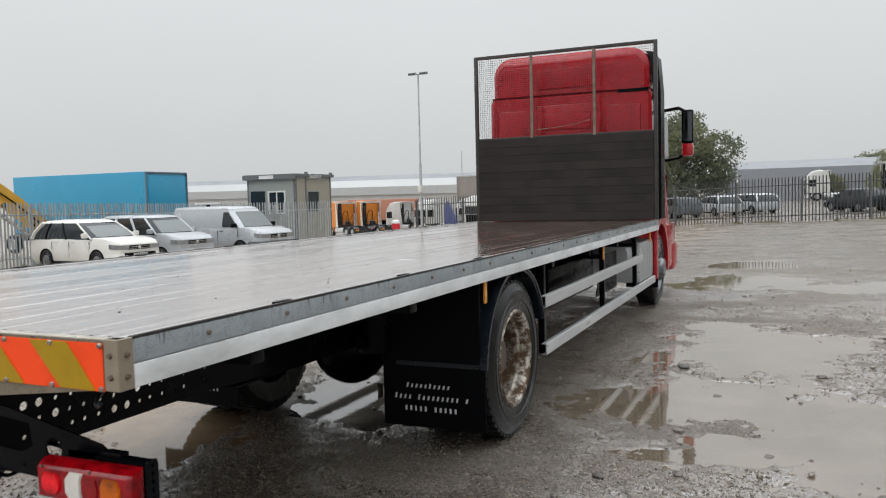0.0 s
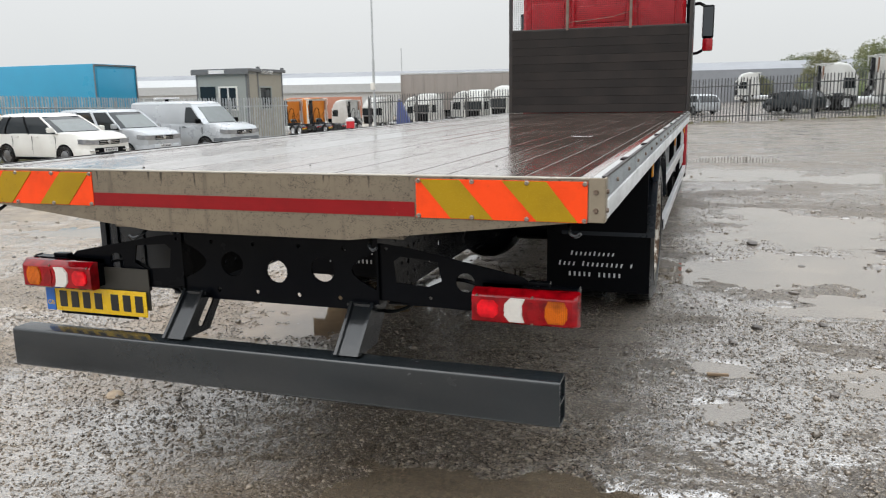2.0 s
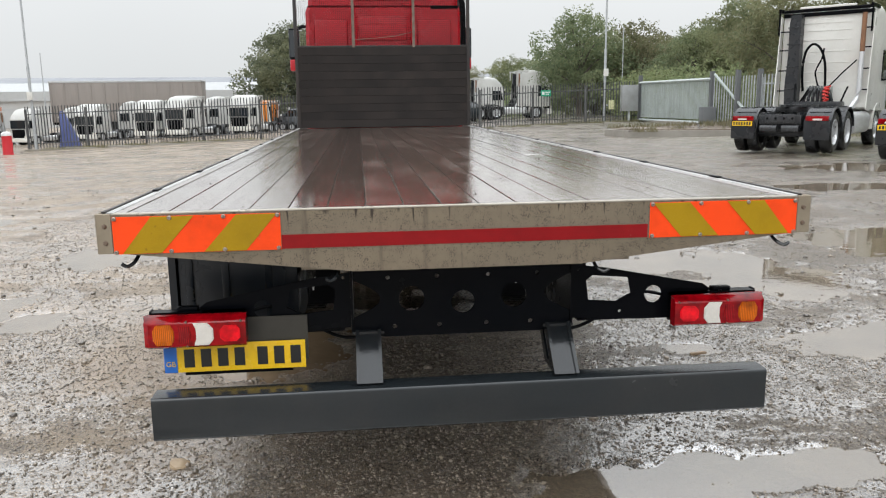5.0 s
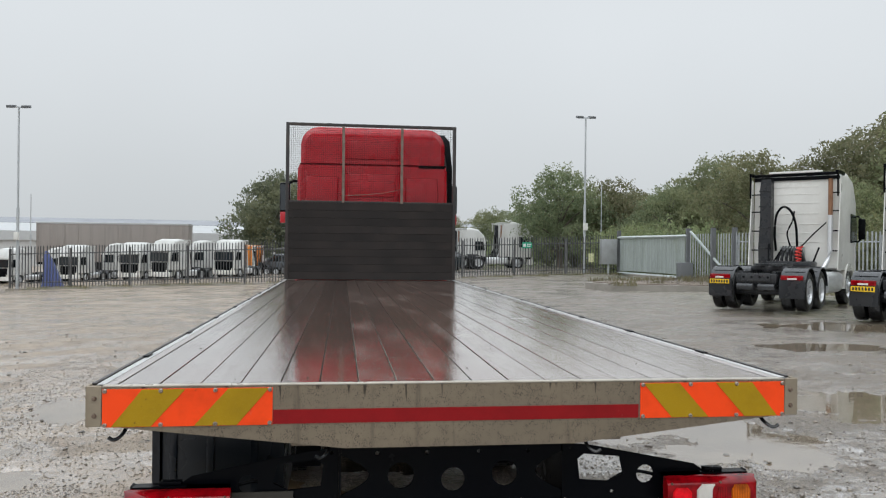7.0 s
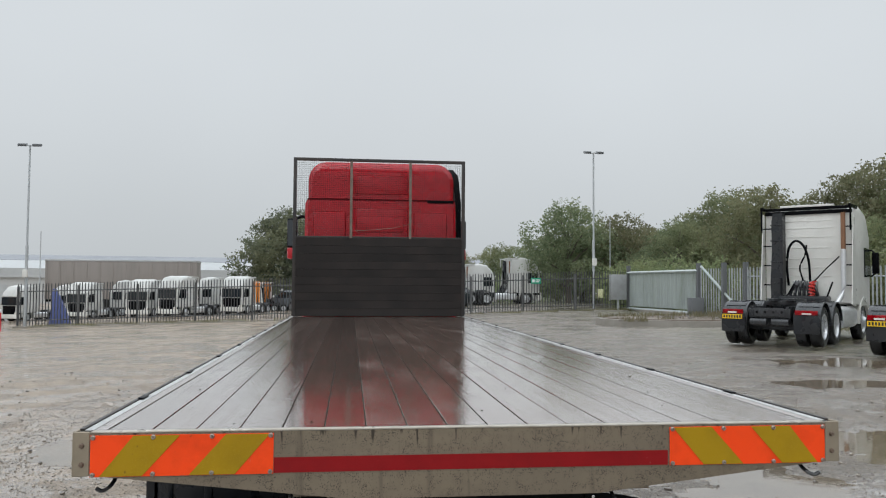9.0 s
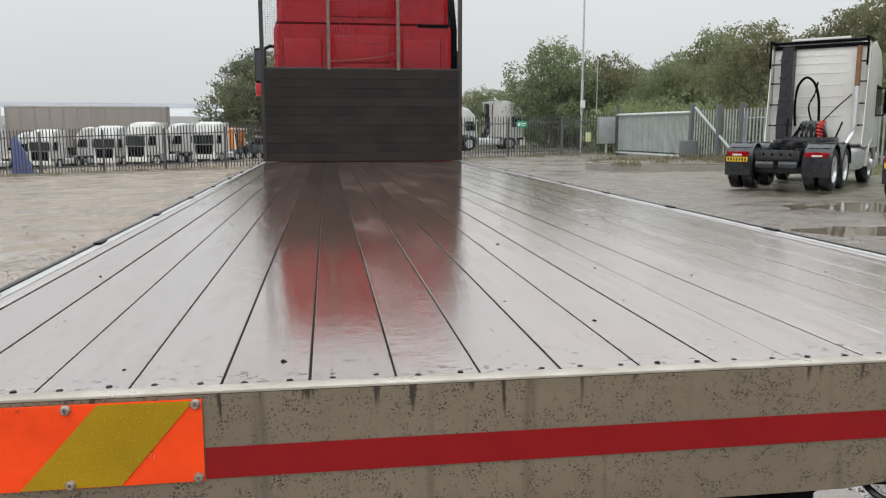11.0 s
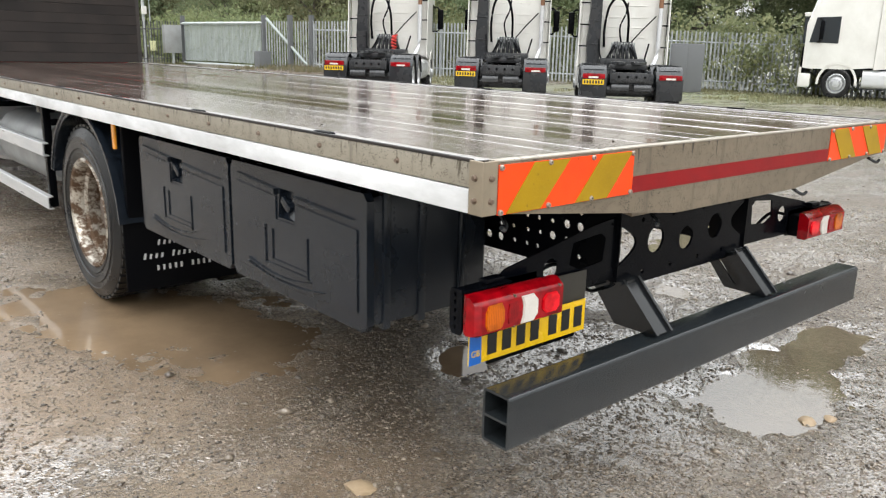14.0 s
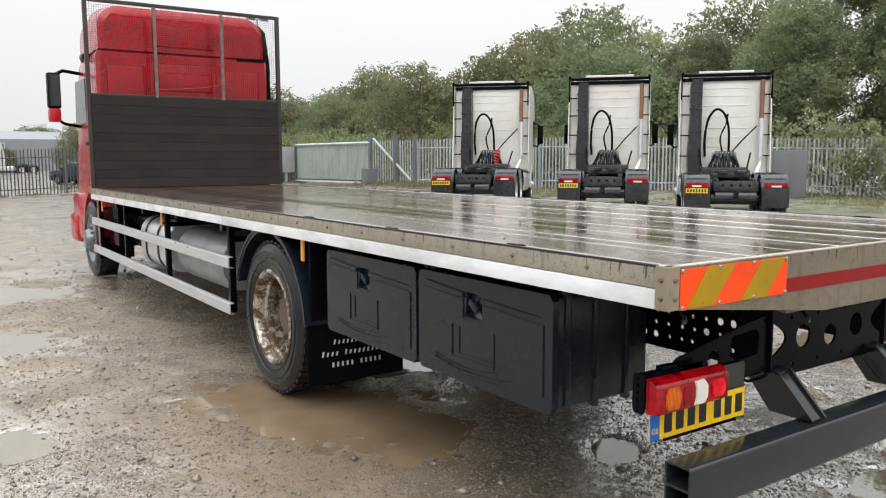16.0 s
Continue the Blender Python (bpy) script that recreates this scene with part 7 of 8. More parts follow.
d = thing("digger_boom", "yellow digger boom leaning behind the fence", "machine", pose(-20.85, 17.65, -0.45, 0, 0, 52))
bm = bmesh.new()
add_plate(bm, [(-2.2, 3.1), (-1.3, 3.0), (-0.5, 2.3), (0.6, 1.2), (1.5, 0.2), (1.2, 0.0), (0.1, 0.9), (-0.9, 1.8), (-1.6, 2.5), (-2.3, 2.7)], 'y', -0.22, 0.22)
part("boom", bm, M_YELLOW, d)
bm = bmesh.new()
add_cyl(bm, (-1.9, -0.1, 2.4), (0.2, -0.1, 0.6), 0.07, 0.07, 10)
part("ram", bm, M_CHROME, d)
for u, w_ in ((-1.75, 2.68), (-1.05, 2.10), (-0.25, 1.42), (0.55, 0.72)):
    bm = bmesh.new()
    add_cyl(bm, (u, -0.27, w_), (u, 0.27, w_), 0.09, 0.09, 12)
    part("pin", bm, M_CHASSIS, d)
    bm = bmesh.new()
    add_box(bm, (u - 0.28, -0.235, w_ - 0.10), (u + 0.10, 0.235, w_ + 0.12), 0.03)
    part("boom_plate", bm, M_YELLOW, d)
bm = bmesh.new()
add_tube(bm, curvy([(-2.1, -0.25, 2.95), (-1.2, -0.27, 2.55), (-0.3, -0.27, 1.75), (0.9, -0.26, 0.55)], 5), 0.03, 6)
part("hydraulic_hose", bm, M_BLACK, d)
box_part("base", (-3.6, -0.8, 0.0), (-1.9, 0.8, 2.4), M_YELLOW, d, 0.1)

c = thing("site_cabin", "grey two-window security cabin with a flat roof", "cabin", pose(-23.4, 32.3, -0.78))
CW, CD, CH = 3.0, 3.4, 3.6
bm = bmesh.new()
wz = (1.75, 2.85)
add_plate(bm, [(0, 0), (CW, 0), (CW, CH), (0, CH)], 'y', 0, 0.08, [[(1.35, wz[0]), (2.35, wz[0]), (2.35, wz[1]), (1.35, wz[1])]])
add_plate(bm, [(0.08, 0), (CD, 0), (CD, CH), (0.08, CH)], 'x', CW - 0.08, CW, [[(1.1, wz[0]), (2.2, wz[0]), (2.2, wz[1]), (1.1, wz[1])]])
add_box(bm, (0, 0.08, 0), (0.08, CD, CH))
add_box(bm, (0.08, CD - 0.08, 0), (CW - 0.08, CD, CH))
part("wall", bm, M_CABIN, c)
box_part("side_cladding", (CW + 0.0005, 0.0, 0), (CW + 0.010, 1.04, CH - 0.13), M_CABSIDE, c)
box_part("side_cladding", (CW + 0.0005, 2.26, 0), (CW + 0.010, CD, CH - 0.13), M_CABSIDE, c)
box_part("side_cladding", (CW + 0.0005, 1.042, 0), (CW + 0.010, 2.258, wz[0] - 0.052), M_CABSIDE, c)
box_part("side_cladding", (CW + 0.0005, 1.042, wz[1] + 0.052), (CW + 0.010, 2.258, CH - 0.13), M_CABSIDE, c)
box_part("roof", (-0.15, -0.15, CH), (CW + 0.15, CD + 0.15, CH + 0.16), M_CABTRIM, c, 0.03)
box_part("fascia", (-0.17, -0.17, CH - 0.12), (CW + 0.17, -0.155, CH + 0.12), M_CABTRIM, c)
sign = box_part("sign_board", (0.9, -0.19, CH - 0.08), (1.8, -0.175, CH + 0.1), M_MARK, c)
for x in (0.0, CW - 0.1):
    box_part("corner_post", (x, -0.012, 0), (x + 0.1, -0.001, CH - 0.13), M_CABTRIM, c)
for y in (0.02, 0.9, CD - 0.12):
    box_part("corner_post", (CW + 0.0105, y, 0), (CW + 0.03, y + 0.1, CH - 0.01), M_CABTRIM, c)
for y in (0.9, CD - 0.12):
    box_part("roof_bracket", (CW - 0.02, y, CH + 0.161), (CW + 0.14, y + 0.09, CH + 0.26), M_CABTRIM, c)
box_part("door", (0.22, -0.02, 0.3), (1.12, -0.001, 1.70), M_CABIN, c)
box_part("dark_window", (0.22, -0.03, 1.72), (1.12, -0.001, 2.9), M_GLASS, c)
for kind2 in ("front", "side"):
    bm = bmesh.new()
    if kind2 == "front":
        add_plate(bm, [(1.30, wz[0] - 0.05), (2.40, wz[0] - 0.05), (2.40, wz[1] + 0.05), (1.30, wz[1] + 0.05)], 'y', -0.03, 0.05, [[(1.38, wz[0] + 0.03), (1.82, wz[0] + 0.03), (1.82, wz[1] - 0.03), (1.38, wz[1] - 0.03)], [(1.88, wz[0] + 0.03), (2.32, wz[0] + 0.03), (2.32, wz[1] - 0.03), (1.88, wz[1] - 0.03)]])
        wf = part("window_frame", bm, M_WHITE, c)
        box_part("pane", (1.36, 0.02, wz[0]), (2.34, 0.03, wz[1]), M_GLASS, wf)
    else:
        add_plate(bm, [(1.05, wz[0] - 0.05), (2.25, wz[0] - 0.05), (2.25, wz[1] + 0.05), (1.05, wz[1] + 0.05)], 'x', CW - 0.05, CW + 0.03, [[(1.13, wz[0] + 0.03), (2.17, wz[0] + 0.03), (2.17, wz[1] - 0.03), (1.13, wz[1] - 0.03)]])
        wf = part("window_frame", bm, M_CABIN, c)
        box_part("pane", (CW - 0.03, 1.1, wz[0]), (CW - 0.02, 2.2, wz[1]), M_GLASS, wf)
piece("lettering", word_mesh("Security", 0.34, M_MARK), c, pose(CW + 0.16, 1.65, CH + 0.03, 90, 0, 90))

tr = thing("curtain_trailer", "brown-grey curtain-sided trailer beyond the fence", "trailer", pose(-17.9, 63.5, -0.7, 0, 0, 3))
bm = bmesh.new()
add_box(bm, (-6.6, 0, 1.0), (5.0, 2.5, 4.15), 0.04)
part("curtain", bm, M_CURTAIN, tr)
box_part("roof_rail", (-6.63, -0.03, 4.05), (5.03, 2.53, 4.19), M_SHEDROOF, tr, 0.02)
for i in range(12):
    box_part("curtain_post", (-6.5 + i, -0.02, 1.0), (-6.43 + i, 0.0, 4.04), M_CURTAIN, tr)
box_part("bed", (-6.6, 0.2, 0.8), (5.0, 2.3, 0.99), M_CHASSIS, tr)
for y in (0.25, 2.25):
    for x in (-4.5, -3.2, -1.9):
        bm = bmesh.new()
        add_cyl(bm, (x, y - 0.12, 0.5), (x, y + 0.12, 0.5), 0.5, 0.5, 20)
        part("wheel", bm, M_RUBBER, tr)

rt = thing("red_trailer", "rust-red trailer body beyond the gate", "trailer", pose(-29.5, 58.5, -0.95, 0, 0, 22))
box_part("body", (-3.0, 0, 0.7), (3.0, 2.5, 2.5), M_BRICK, rt, 0.05)
box_part("bed", (-3.0, 0.2, 0.0), (3.0, 2.3, 0.69), M_CHASSIS, rt)


def shed(label, m, L, D, H, wall, roofm, band=True):
    s = thing("warehouse", label, "building", m)
    box_part("wall", (0, 0, -2), (L, D, H), wall, s)
    bm = bmesh.new()
    n = 3
    for i in range(n):
        y0, y1 = D * i / n, D * (i + 1) / n
        add_plate(bm, [(y0, H), ((y0 + y1) / 2, H + 1.2), (y1, H)], 'x', -0.4, L + 0.4)
    part("roof", bm, roofm, s)
    if band:
        box_part("fascia", (-0.3, -0.35, H - 1.1), (L + 0.3, -0.05, H + 0.05), roofm, s)
        for i in range(int(L / 9)):
            box_part("loading_door", (2 + 9 * i, -0.12, -1.2), (5.5 + 9 * i, -0.02, 2.3), M_SHEDROOF, s)
    return s


shed("long pale grey distribution warehouse with a light roof band", pose(-92, 92, -1.0, 0, 0, 8), 88, 40, 4.3, M_SHED, M_SHEDROOF)
shed("long grey warehouse further off", pose(-140, 150, -1.0, 0, 0, 8), 150, 40, 7.0, M_SHEDDARK, M_SHEDDARK, False)
shed("dark grey warehouse on the far side of the road", pose(-12, 122, -1.0, 0, 0, -6), 52, 30, 5.6, M_SHEDDARK, M_SHEDDARK, False)

# ---- lamp posts ----


def lamp_post(x, y, h, label, heads=True, r=0.075):
    p = thing("street_lamp", label, "lamp post", pose(x, y, lz(x, y)))
    bm = bmesh.new()
    add_cyl(bm, (0, 0, -0.3), (0, 0, h * 0.45), r, r, 10)
    add_cyl(bm, (0, 0, h * 0.45), (0, 0, h), r * 0.7, r * 0.6, 10)
    part("pole", bm, M_POLE, p)
    if heads:
        box_part("crossbar", (-0.45, -0.04, h), (0.45, 0.04, h + 0.06), M_POLE, p, 0.01)
        for s in (-1, 1):
            bm = bmesh.new()
            add_box(bm, (s * 0.36 - 0.17, -0.24, h - 0.01), (s * 0.36 + 0.17, 0.22, h + 0.13), 0.03, 2, Matrix.Translation((0, 0, h)) @ Matrix.Rotation(0.2, 4, 'X') @ Matrix.Translation((0, 0, -h)))
            part("floodlight", bm, M_CABTRIM, p, "dark floodlight head")
        box_part("junction_box", (-0.12, -0.22, 2.55), (0.12, -0.08, 2.95), M_WHITE, p, 0.02)
        if x > 0:
            box_part("meter_box", (0.22, -0.20, 0.75), (0.50, -0.02, 1.25), M_PALEBOX, p, 0.02, "pale yellow-green meter box")
            box_part("box_stay", (0.0, -0.03, 0.95), (0.22, 0.02, 1.02), M_POLE, p)
    return p


lamp_post(-16.85, 39.8, 9.3, "tall galvanised lamp post with twin floodlights by the fence")
lamp_post(13.2, 40.4, 8.9, "tall galvanised lamp post with twin floodlights beside the gate")
lamp_post(18.6, 53.5, 6.2, "thin pole beyond the gate", False, 0.05)
lamp_post(-33, 85, 8.0, "far lamp post by the warehouse", False, 0.08)
lamp_post(-3.0, 95, 6.2, "far lamp post by the road", True, 0.08)

tp = thing("covered_pallet", "narrow stack under a draped blue tarpaulin beyond the fence", "pallet", pose(-16.2, 42.6, lz(-16.2, 42.6), 0, 0, 10))
bm = bmesh.new()
add_loft(bm, [[(x * k + o, y * k, z) for x, y in ((-0.42, -0.5), (0.2, -0.55), (0.45, -0.35), (0.42, 0.5), (-0.42, 0.5))] for z, k, o in ((0.0, 1.15, 0.1), (0.5, 0.9, 0.05), (1.2, 0.6, -0.08), (1.8, 0.3, -0.2), (1.95, 0.15, -0.22))])
part("tarpaulin", bm, surface("dark_blue_tarpaulin", (0.05, 0.07, 0.20), 0.5, big=2), tp)
box_part("pallet", (-0.5, -0.55, -0.12), (0.6, 0.55, -0.002), M_TIMBER, tp)

# ---- palisade fences ----


def picket_mesh(name, h, w, mat):
    bm = bmesh.new()
    prof = [(-w / 2, 0.0), (-w / 4, 0.018), (0, 0.008), (w / 4, 0.018), (w / 2, 0.0)]
    rows = []
    for off in (0.0, 0.004):
        rows.append([[bm.verts.new((x, y + off, z)) for x, y in prof] for z in (0.05, h - 0.10)] + [[bm.verts.new((x * k, y + off, z)) for (x, y), z, k in zip(prof, (h - 0.03, h - 0.05, h, h - 0.05, h - 0.03), (0.95, 1, 1, 1, 0.95))]])
    for layer in rows:
        for a, b in zip(layer, layer[1:]):
            for i in range(4):
                bm.faces.new((a[i], a[i + 1], b[i + 1], b[i]))
    return mesh_of(name, bm, mat)


def palisade(label, pts, h, mat, spacing=0.150, wide=0.07):
    f = thing("palisade_fence", label, "fence")
    me = picket_mesh("picket", h, wide, mat)
    for (x0, y0), (x1, y1) in zip(pts, pts[1:]):
        n = int(math.hypot(x1 - x0, y1 - y0) / spacing)
        a = math.degrees(math.atan2(y1 - y0, x1 - x0))
        for i in range(n):
            x, y = x0 + (x1 - x0) * i / n, y0 + (y1 - y0) * i / n
            piece("picket", me, f, pose(x, y, lz(x, y) + random.uniform(-0.01, 0.01), 0, random.uniform(-0.5, 0.5), a))
        m = max(1, int(math.hypot(x1 - x0, y1 - y0) / 2.75))
        for k in range(m):
            xa, ya, xb, yb = (x0 + (x1 - x0) * k / m, y0 + (y1 - y0) * k / m, x0 + (x1 - x0) * (k + 1) / m, y0 + (y1 - y0) * (k + 1) / m)
            nx, ny = math.cos(radians(a + 90)) * 0.035, math.sin(radians(a + 90)) * 0.035
            for z in (0.35, h - 0.42):
                bm = bmesh.new()
                add_tube(bm, [(xa + nx, ya + ny, lz(xa, ya) + z), (xb + nx, yb + ny, lz(xb, yb) + z)], 0.028, 4)
                part("rail", bm, mat, f)
            bm = bmesh.new()
            add_box(bm, (xa + 2 * nx - 0.05, ya + 2 * ny - 0.05, lz(xa, ya) - 0.3), (xa + 2 * nx + 0.05, ya + 2 * ny + 0.05, lz(xa, ya) + h - 0.15))
            part("post", bm, mat, f)
    return f


palisade("grey palisade fence along the far side, coloured dark as if backlit", [(-17.3, 40.0), (15.0, 40.2)], 2.25, M_PALBACKLIT, 0.150, 0.05)
palisade("galvanised palisade fence behind the parked vehicles", [(-20.4, 2.0), (-20.4, 26.0), (-17.6, 31.3)], 2.2, M_GALV, 0.13)
palisade("galvanised palisade fence under the trees", [(16.7, 29.8), (19.9, 24.8), (26.6, 15.2), (29.5, 8.0)], 2.25, M_GALV)
palisade("dark palisade fence running on along the boundary", [(29.6, 7.6), (33.0, -6.0)], 2.25, M_PALBACKLIT)

# sliding gate
gate = thing("sliding_gate", "pale grey steel sliding gate with a diagonal brace", "gate")
me = picket_mesh("gate_bar", 1.95, 0.06, M_GATE)
G0, G1 = Vector((15.05, 39.9)), Vector((15.75, 32.5))
for i in range(72):
    p = G0.lerp(G1, i / 72)
    piece("gate_bar", me, gate, pose(p.x, p.y, lz(p.x, p.y) + 0.2, 0, 0, math.degrees(math.atan2(G1.y - G0.y, G1.x - G0.x))))
for z in (0.12, 2.1):
    bm = bmesh.new()
    add_tube(bm, [(G0.x - 0.05, G0.y, lz(*G0) + z), (G1.x - 0.05, G1.y, lz(*G1) + z)], 0.07, 4)
    part("gate_rail", bm, M_GATE, gate)
box_part("plinth", (15.1, 32.6, 0.0), (15.45, 39.8, 0.42), M_CONC, gate)
for p, h in ((G0, 2.5), (G1, 2.45), (Vector((16.2, 30.9)), 2.45), (Vector((16.7, 29.9)), 2.45)):
    box_part("gate_post", (p.x - 0.09, p.y - 0.09, -0.2), (p.x + 0.09, p.y + 0.09, lz(*p) + h), M_CABTRIM, gate)
bm = bmesh.new()
add_tube(bm, [(15.72, 32.2, 2.6), (16.5, 30.0, 0.6)], 0.06, 6)
part("brace", bm, M_GATE, gate)
me2 = picket_mesh("gate_bar", 2.1, 0.07, M_GALV)
for i in range(18):
    p = G1.lerp(Vector((16.7, 29.9)), i / 18)
    piece("gate_bar", me2, gate, pose(p.x, p.y, lz(p.x, p.y) + 0.12, 0, 0, -70))

box = thing("control_cabinet", "grey gate control cabinet on a post", "cabinet")
box_part("case", (13.9, 39.5, 0.9), (14.8, 39.85, 2.3), M_TANK2, box, 0.02)
box_part("post", (14.3, 39.6, 0.0), (14.4, 39.7, 0.9), M_POLE, box)
bin_ = thing("grit_bin", "dark blue-grey box beside the gate", "box")
box_part("body", (15.0, 31.6, 0.1), (15.6, 32.1, 1.15), M_CABTRIM, bin_, 0.03)
bx = thing("steel_cabinet", "large grey steel cabinet against the fence", "cabinet", pose(24.2, 15.6, 0.1, 0, 0, -56))
box_part("body", (-0.6, -0.4, 0.0), (0.6, 0.4, 1.75), M_CABTRIM, bx, 0.03)
box_part("door", (-0.56, -0.43, 0.1), (0.0, -0.402, 1.68), M_CABTRIM, bx, 0.01)
sg = thing("exit_sign", "small green and white sign on the fence", "sign")
box_part("panel", (9.55, 40.12, 1.75), (10.1, 40.172, 2.08), M_GREEN, sg)
box_part("bar", (9.60, 40.108, 1.83), (9.74, 40.1185, 2.0), M_MARK, sg)
box_part("bar", (9.80, 40.108, 1.94), (10.05, 40.1185, 1.99), M_MARK, sg)
box_part("bar", (9.80, 40.108, 1.84), (10.0, 40.1185, 1.89), M_MARK, sg)
bo = thing("bollard", "red plastic bollard with a white domed cap", "bollard", pose(-16.9, 36.6, lz(-16.9, 36.6)))
bm = bmesh.new()
add_lathe(bm, [(0.0005, -0.1), (0.24, -0.1), (0.24, 0.02), (0.225, 0.06), (0.225, 0.88), (0.0005, 0.88)], (0, 0, 0), 'z', 20)
part("post", bm, M_REDPL, bo)
bm = bmesh.new()
add_lathe(bm, [(0.0005, 0.881), (0.235, 0.881), (0.235, 0.93), (0.20, 1.02), (0.10, 1.07), (0.0005, 1.08)], (0, 0, 0), 'z', 20)
part("cap", bm, M_MARK, bo, "white domed cap")

# kerbed island near the gate and kerb along the far fence
bm = bmesh.new()
isl = [(9.4, 28.2), (9.8, 27.0), (11.5, 25.8), (14.0, 25.2), (16.2, 26.0), (16.2, 28.6), (13.8, 30.4), (11.0, 30.2)]
add_plate(bm, isl, 'z', -0.2, 0.37)
island = single("kerbed_island", bm, M_CONC, "low kerbed island of damp gravel and weeds", "kerb", kind="structure")
bm = bmesh.new()
add_plate(bm, [(12.8 + 0.92 * (x - 12.8), 27.9 + 0.9 * (y - 27.9)) for x, y in isl], 'z', 0.371, 0.40)
single("island_soil", bm, M_SOIL, "wet brown soil inside the kerbed island", "soil", kind="structure")
pebbles("island_gravel", 900, (9.8, 26.4), (15.8, 29.6), 0.02, 0.05, 9, M_PEBBLE, "brown gravel heaped on the kerbed island").location.z = 0.24
bm = bmesh.new()
for i in range(16):
    x0 = -17.2 + 2 * i
    add_box(bm, (x0 + 0.01, 39.2, lz(x0 + 1, 39.3) - 0.2), (x0 + 1.99, 39.38, lz(x0 + 1, 39.3) + 0.07), 0.015)
single("kerb", bm, M_CONC, "low mossy concrete kerb under the far fence", "kerb", kind="structure")

# ---- grass verges ----


def grass(name, count, poly, h0, h1, seed, label):
    rg = np.random.default_rng(seed)
    (ax, ay), (bx_, by), width = poly
    u, v = rg.random(count), rg.uniform(-0.5, 0.5, count) * width
    L = math.hypot(bx_ - ax, by - ay)
    nx, ny = -(by - ay) / L, (bx_ - ax) / L
    x, y = ax + (bx_ - ax) * u + nx * v, ay + (by - ay) * u + ny * v
    keep = value_noise(x, y, 0.5) + 0.35 * value_noise(x, y, 2.0) > -0.12
    x, y = x[keep], y[keep]
    k = len(x)
    z = lie(x, y)
    h = rg.uniform(h0, h1, k)
    a = rg.uniform(0, 6.28, k)
    w = 0.012 + 0.02 * rg.random(k)
    dx, dy = np.cos(a) * w, np.sin(a) * w
    lean = rg.uniform(-0.5, 0.5, (2, k)) * h
    co = np.stack([np.stack([x - dx, y - dy, z - 0.01], -1), np.stack([x + dx, y + dy, z - 0.01], -1), np.stack([x + lean[0], y + lean[1], z + h], -1)], 1).reshape(-1, 3)
    me = bpy.data.meshes.new(name)
    me.vertices.add(len(co))
    me.vertices.foreach_set("co", co.astype(np.float32).ravel())
    me.loops.add(3 * k)
    me.loops.foreach_set("vertex_index", np.arange(3 * k, dtype=np.int32))
    me.polygons.add(k)
    me.polygons.foreach_set("loop_start", np.arange(0, 3 * k, 3, dtype=np.int32))
    me.update(calc_edges=True)
    me.materials.append(M_GRASS)
    return tagged(new(name, me), label, "grass", kind="stuff")


grass("grass", 11000, ((18.0, 26.0), (28.0, 7.0), 7.0), 0.03, 0.14, 21, "sparse yellow-green grass along the boundary")
grass("grass", 9000, ((-17.2, 39.6), (15.0, 39.7), 0.9), 0.05, 0.2, 22, "thin grass at the foot of the far fence")
grass("grass", 7000, ((-20.3, 8.0), (-19.8, 34.0), 1.6), 0.05, 0.22, 23, "thin grass by the parked vehicles")
grass("grass", 3000, ((10.0, 28.0), (16.0, 28.0), 4.0), 0.06, 0.25, 24, "weeds on the kerbed island").location.z = 0.22

# ---- trees and hedges ----


def leaf_cloud(name, lobes, count, size, seed, mat):
    """Leaves as small bent quads, gathered round clump centres inside the lobes, thinner towards the outside."""
    rg = np.random.default_rng(seed)
    w = np.array([l[3] ** 2 for l in lobes])
    pick = rg.choice(len(lobes), count // 14, p=w / w.sum())
    cl = np.array(lobes)[pick]
    d = rg.normal(size=(len(cl), 3))
    d /= np.linalg.norm(d, axis=1)[:, None]
    cc = cl[:, :3] + d * (cl[:, 3] * rg.uniform(0.55, 1.08, len(cl)))[:, None] * np.array([1, 1, 0.85])
    n = len(cc) * 14
    p = np.repeat(cc, 14, 0) + rg.normal(size=(n, 3)) * np.array([1, 1, 0.7]) * size * 1.6
    a = rg.normal(size=(n, 3))
    a /= np.linalg.norm(a, axis=1)[:, None]
    b = np.cross(a, rg.normal(size=(n, 3)))
    b /= np.linalg.norm(b, axis=1)[:, None]
    s = size * rg.uniform(0.5, 1.2, n)[:, None]
    co = np.stack([p - a * s, p - b * s * 0.5, p + a * s, p + b * s * 0.5 + np.cross(a, b) * s * 0.2], 1).reshape(-1, 3)
    me = bpy.data.meshes.new(name)
    me.vertices.add(len(co))
    me.vertices.foreach_set("co", co.astype(np.float32).ravel())
    me.loops.add(4 * n)
    me.loops.foreach_set("vertex_index", np.arange(4 * n, dtype=np.int32))
    me.polygons.add(n)
    me.polygons.foreach_set("loop_start", np.arange(0, 4 * n, 4, dtype=np.int32))
    me.update(calc_edges=True)
    me.materials.append(mat)
    return me


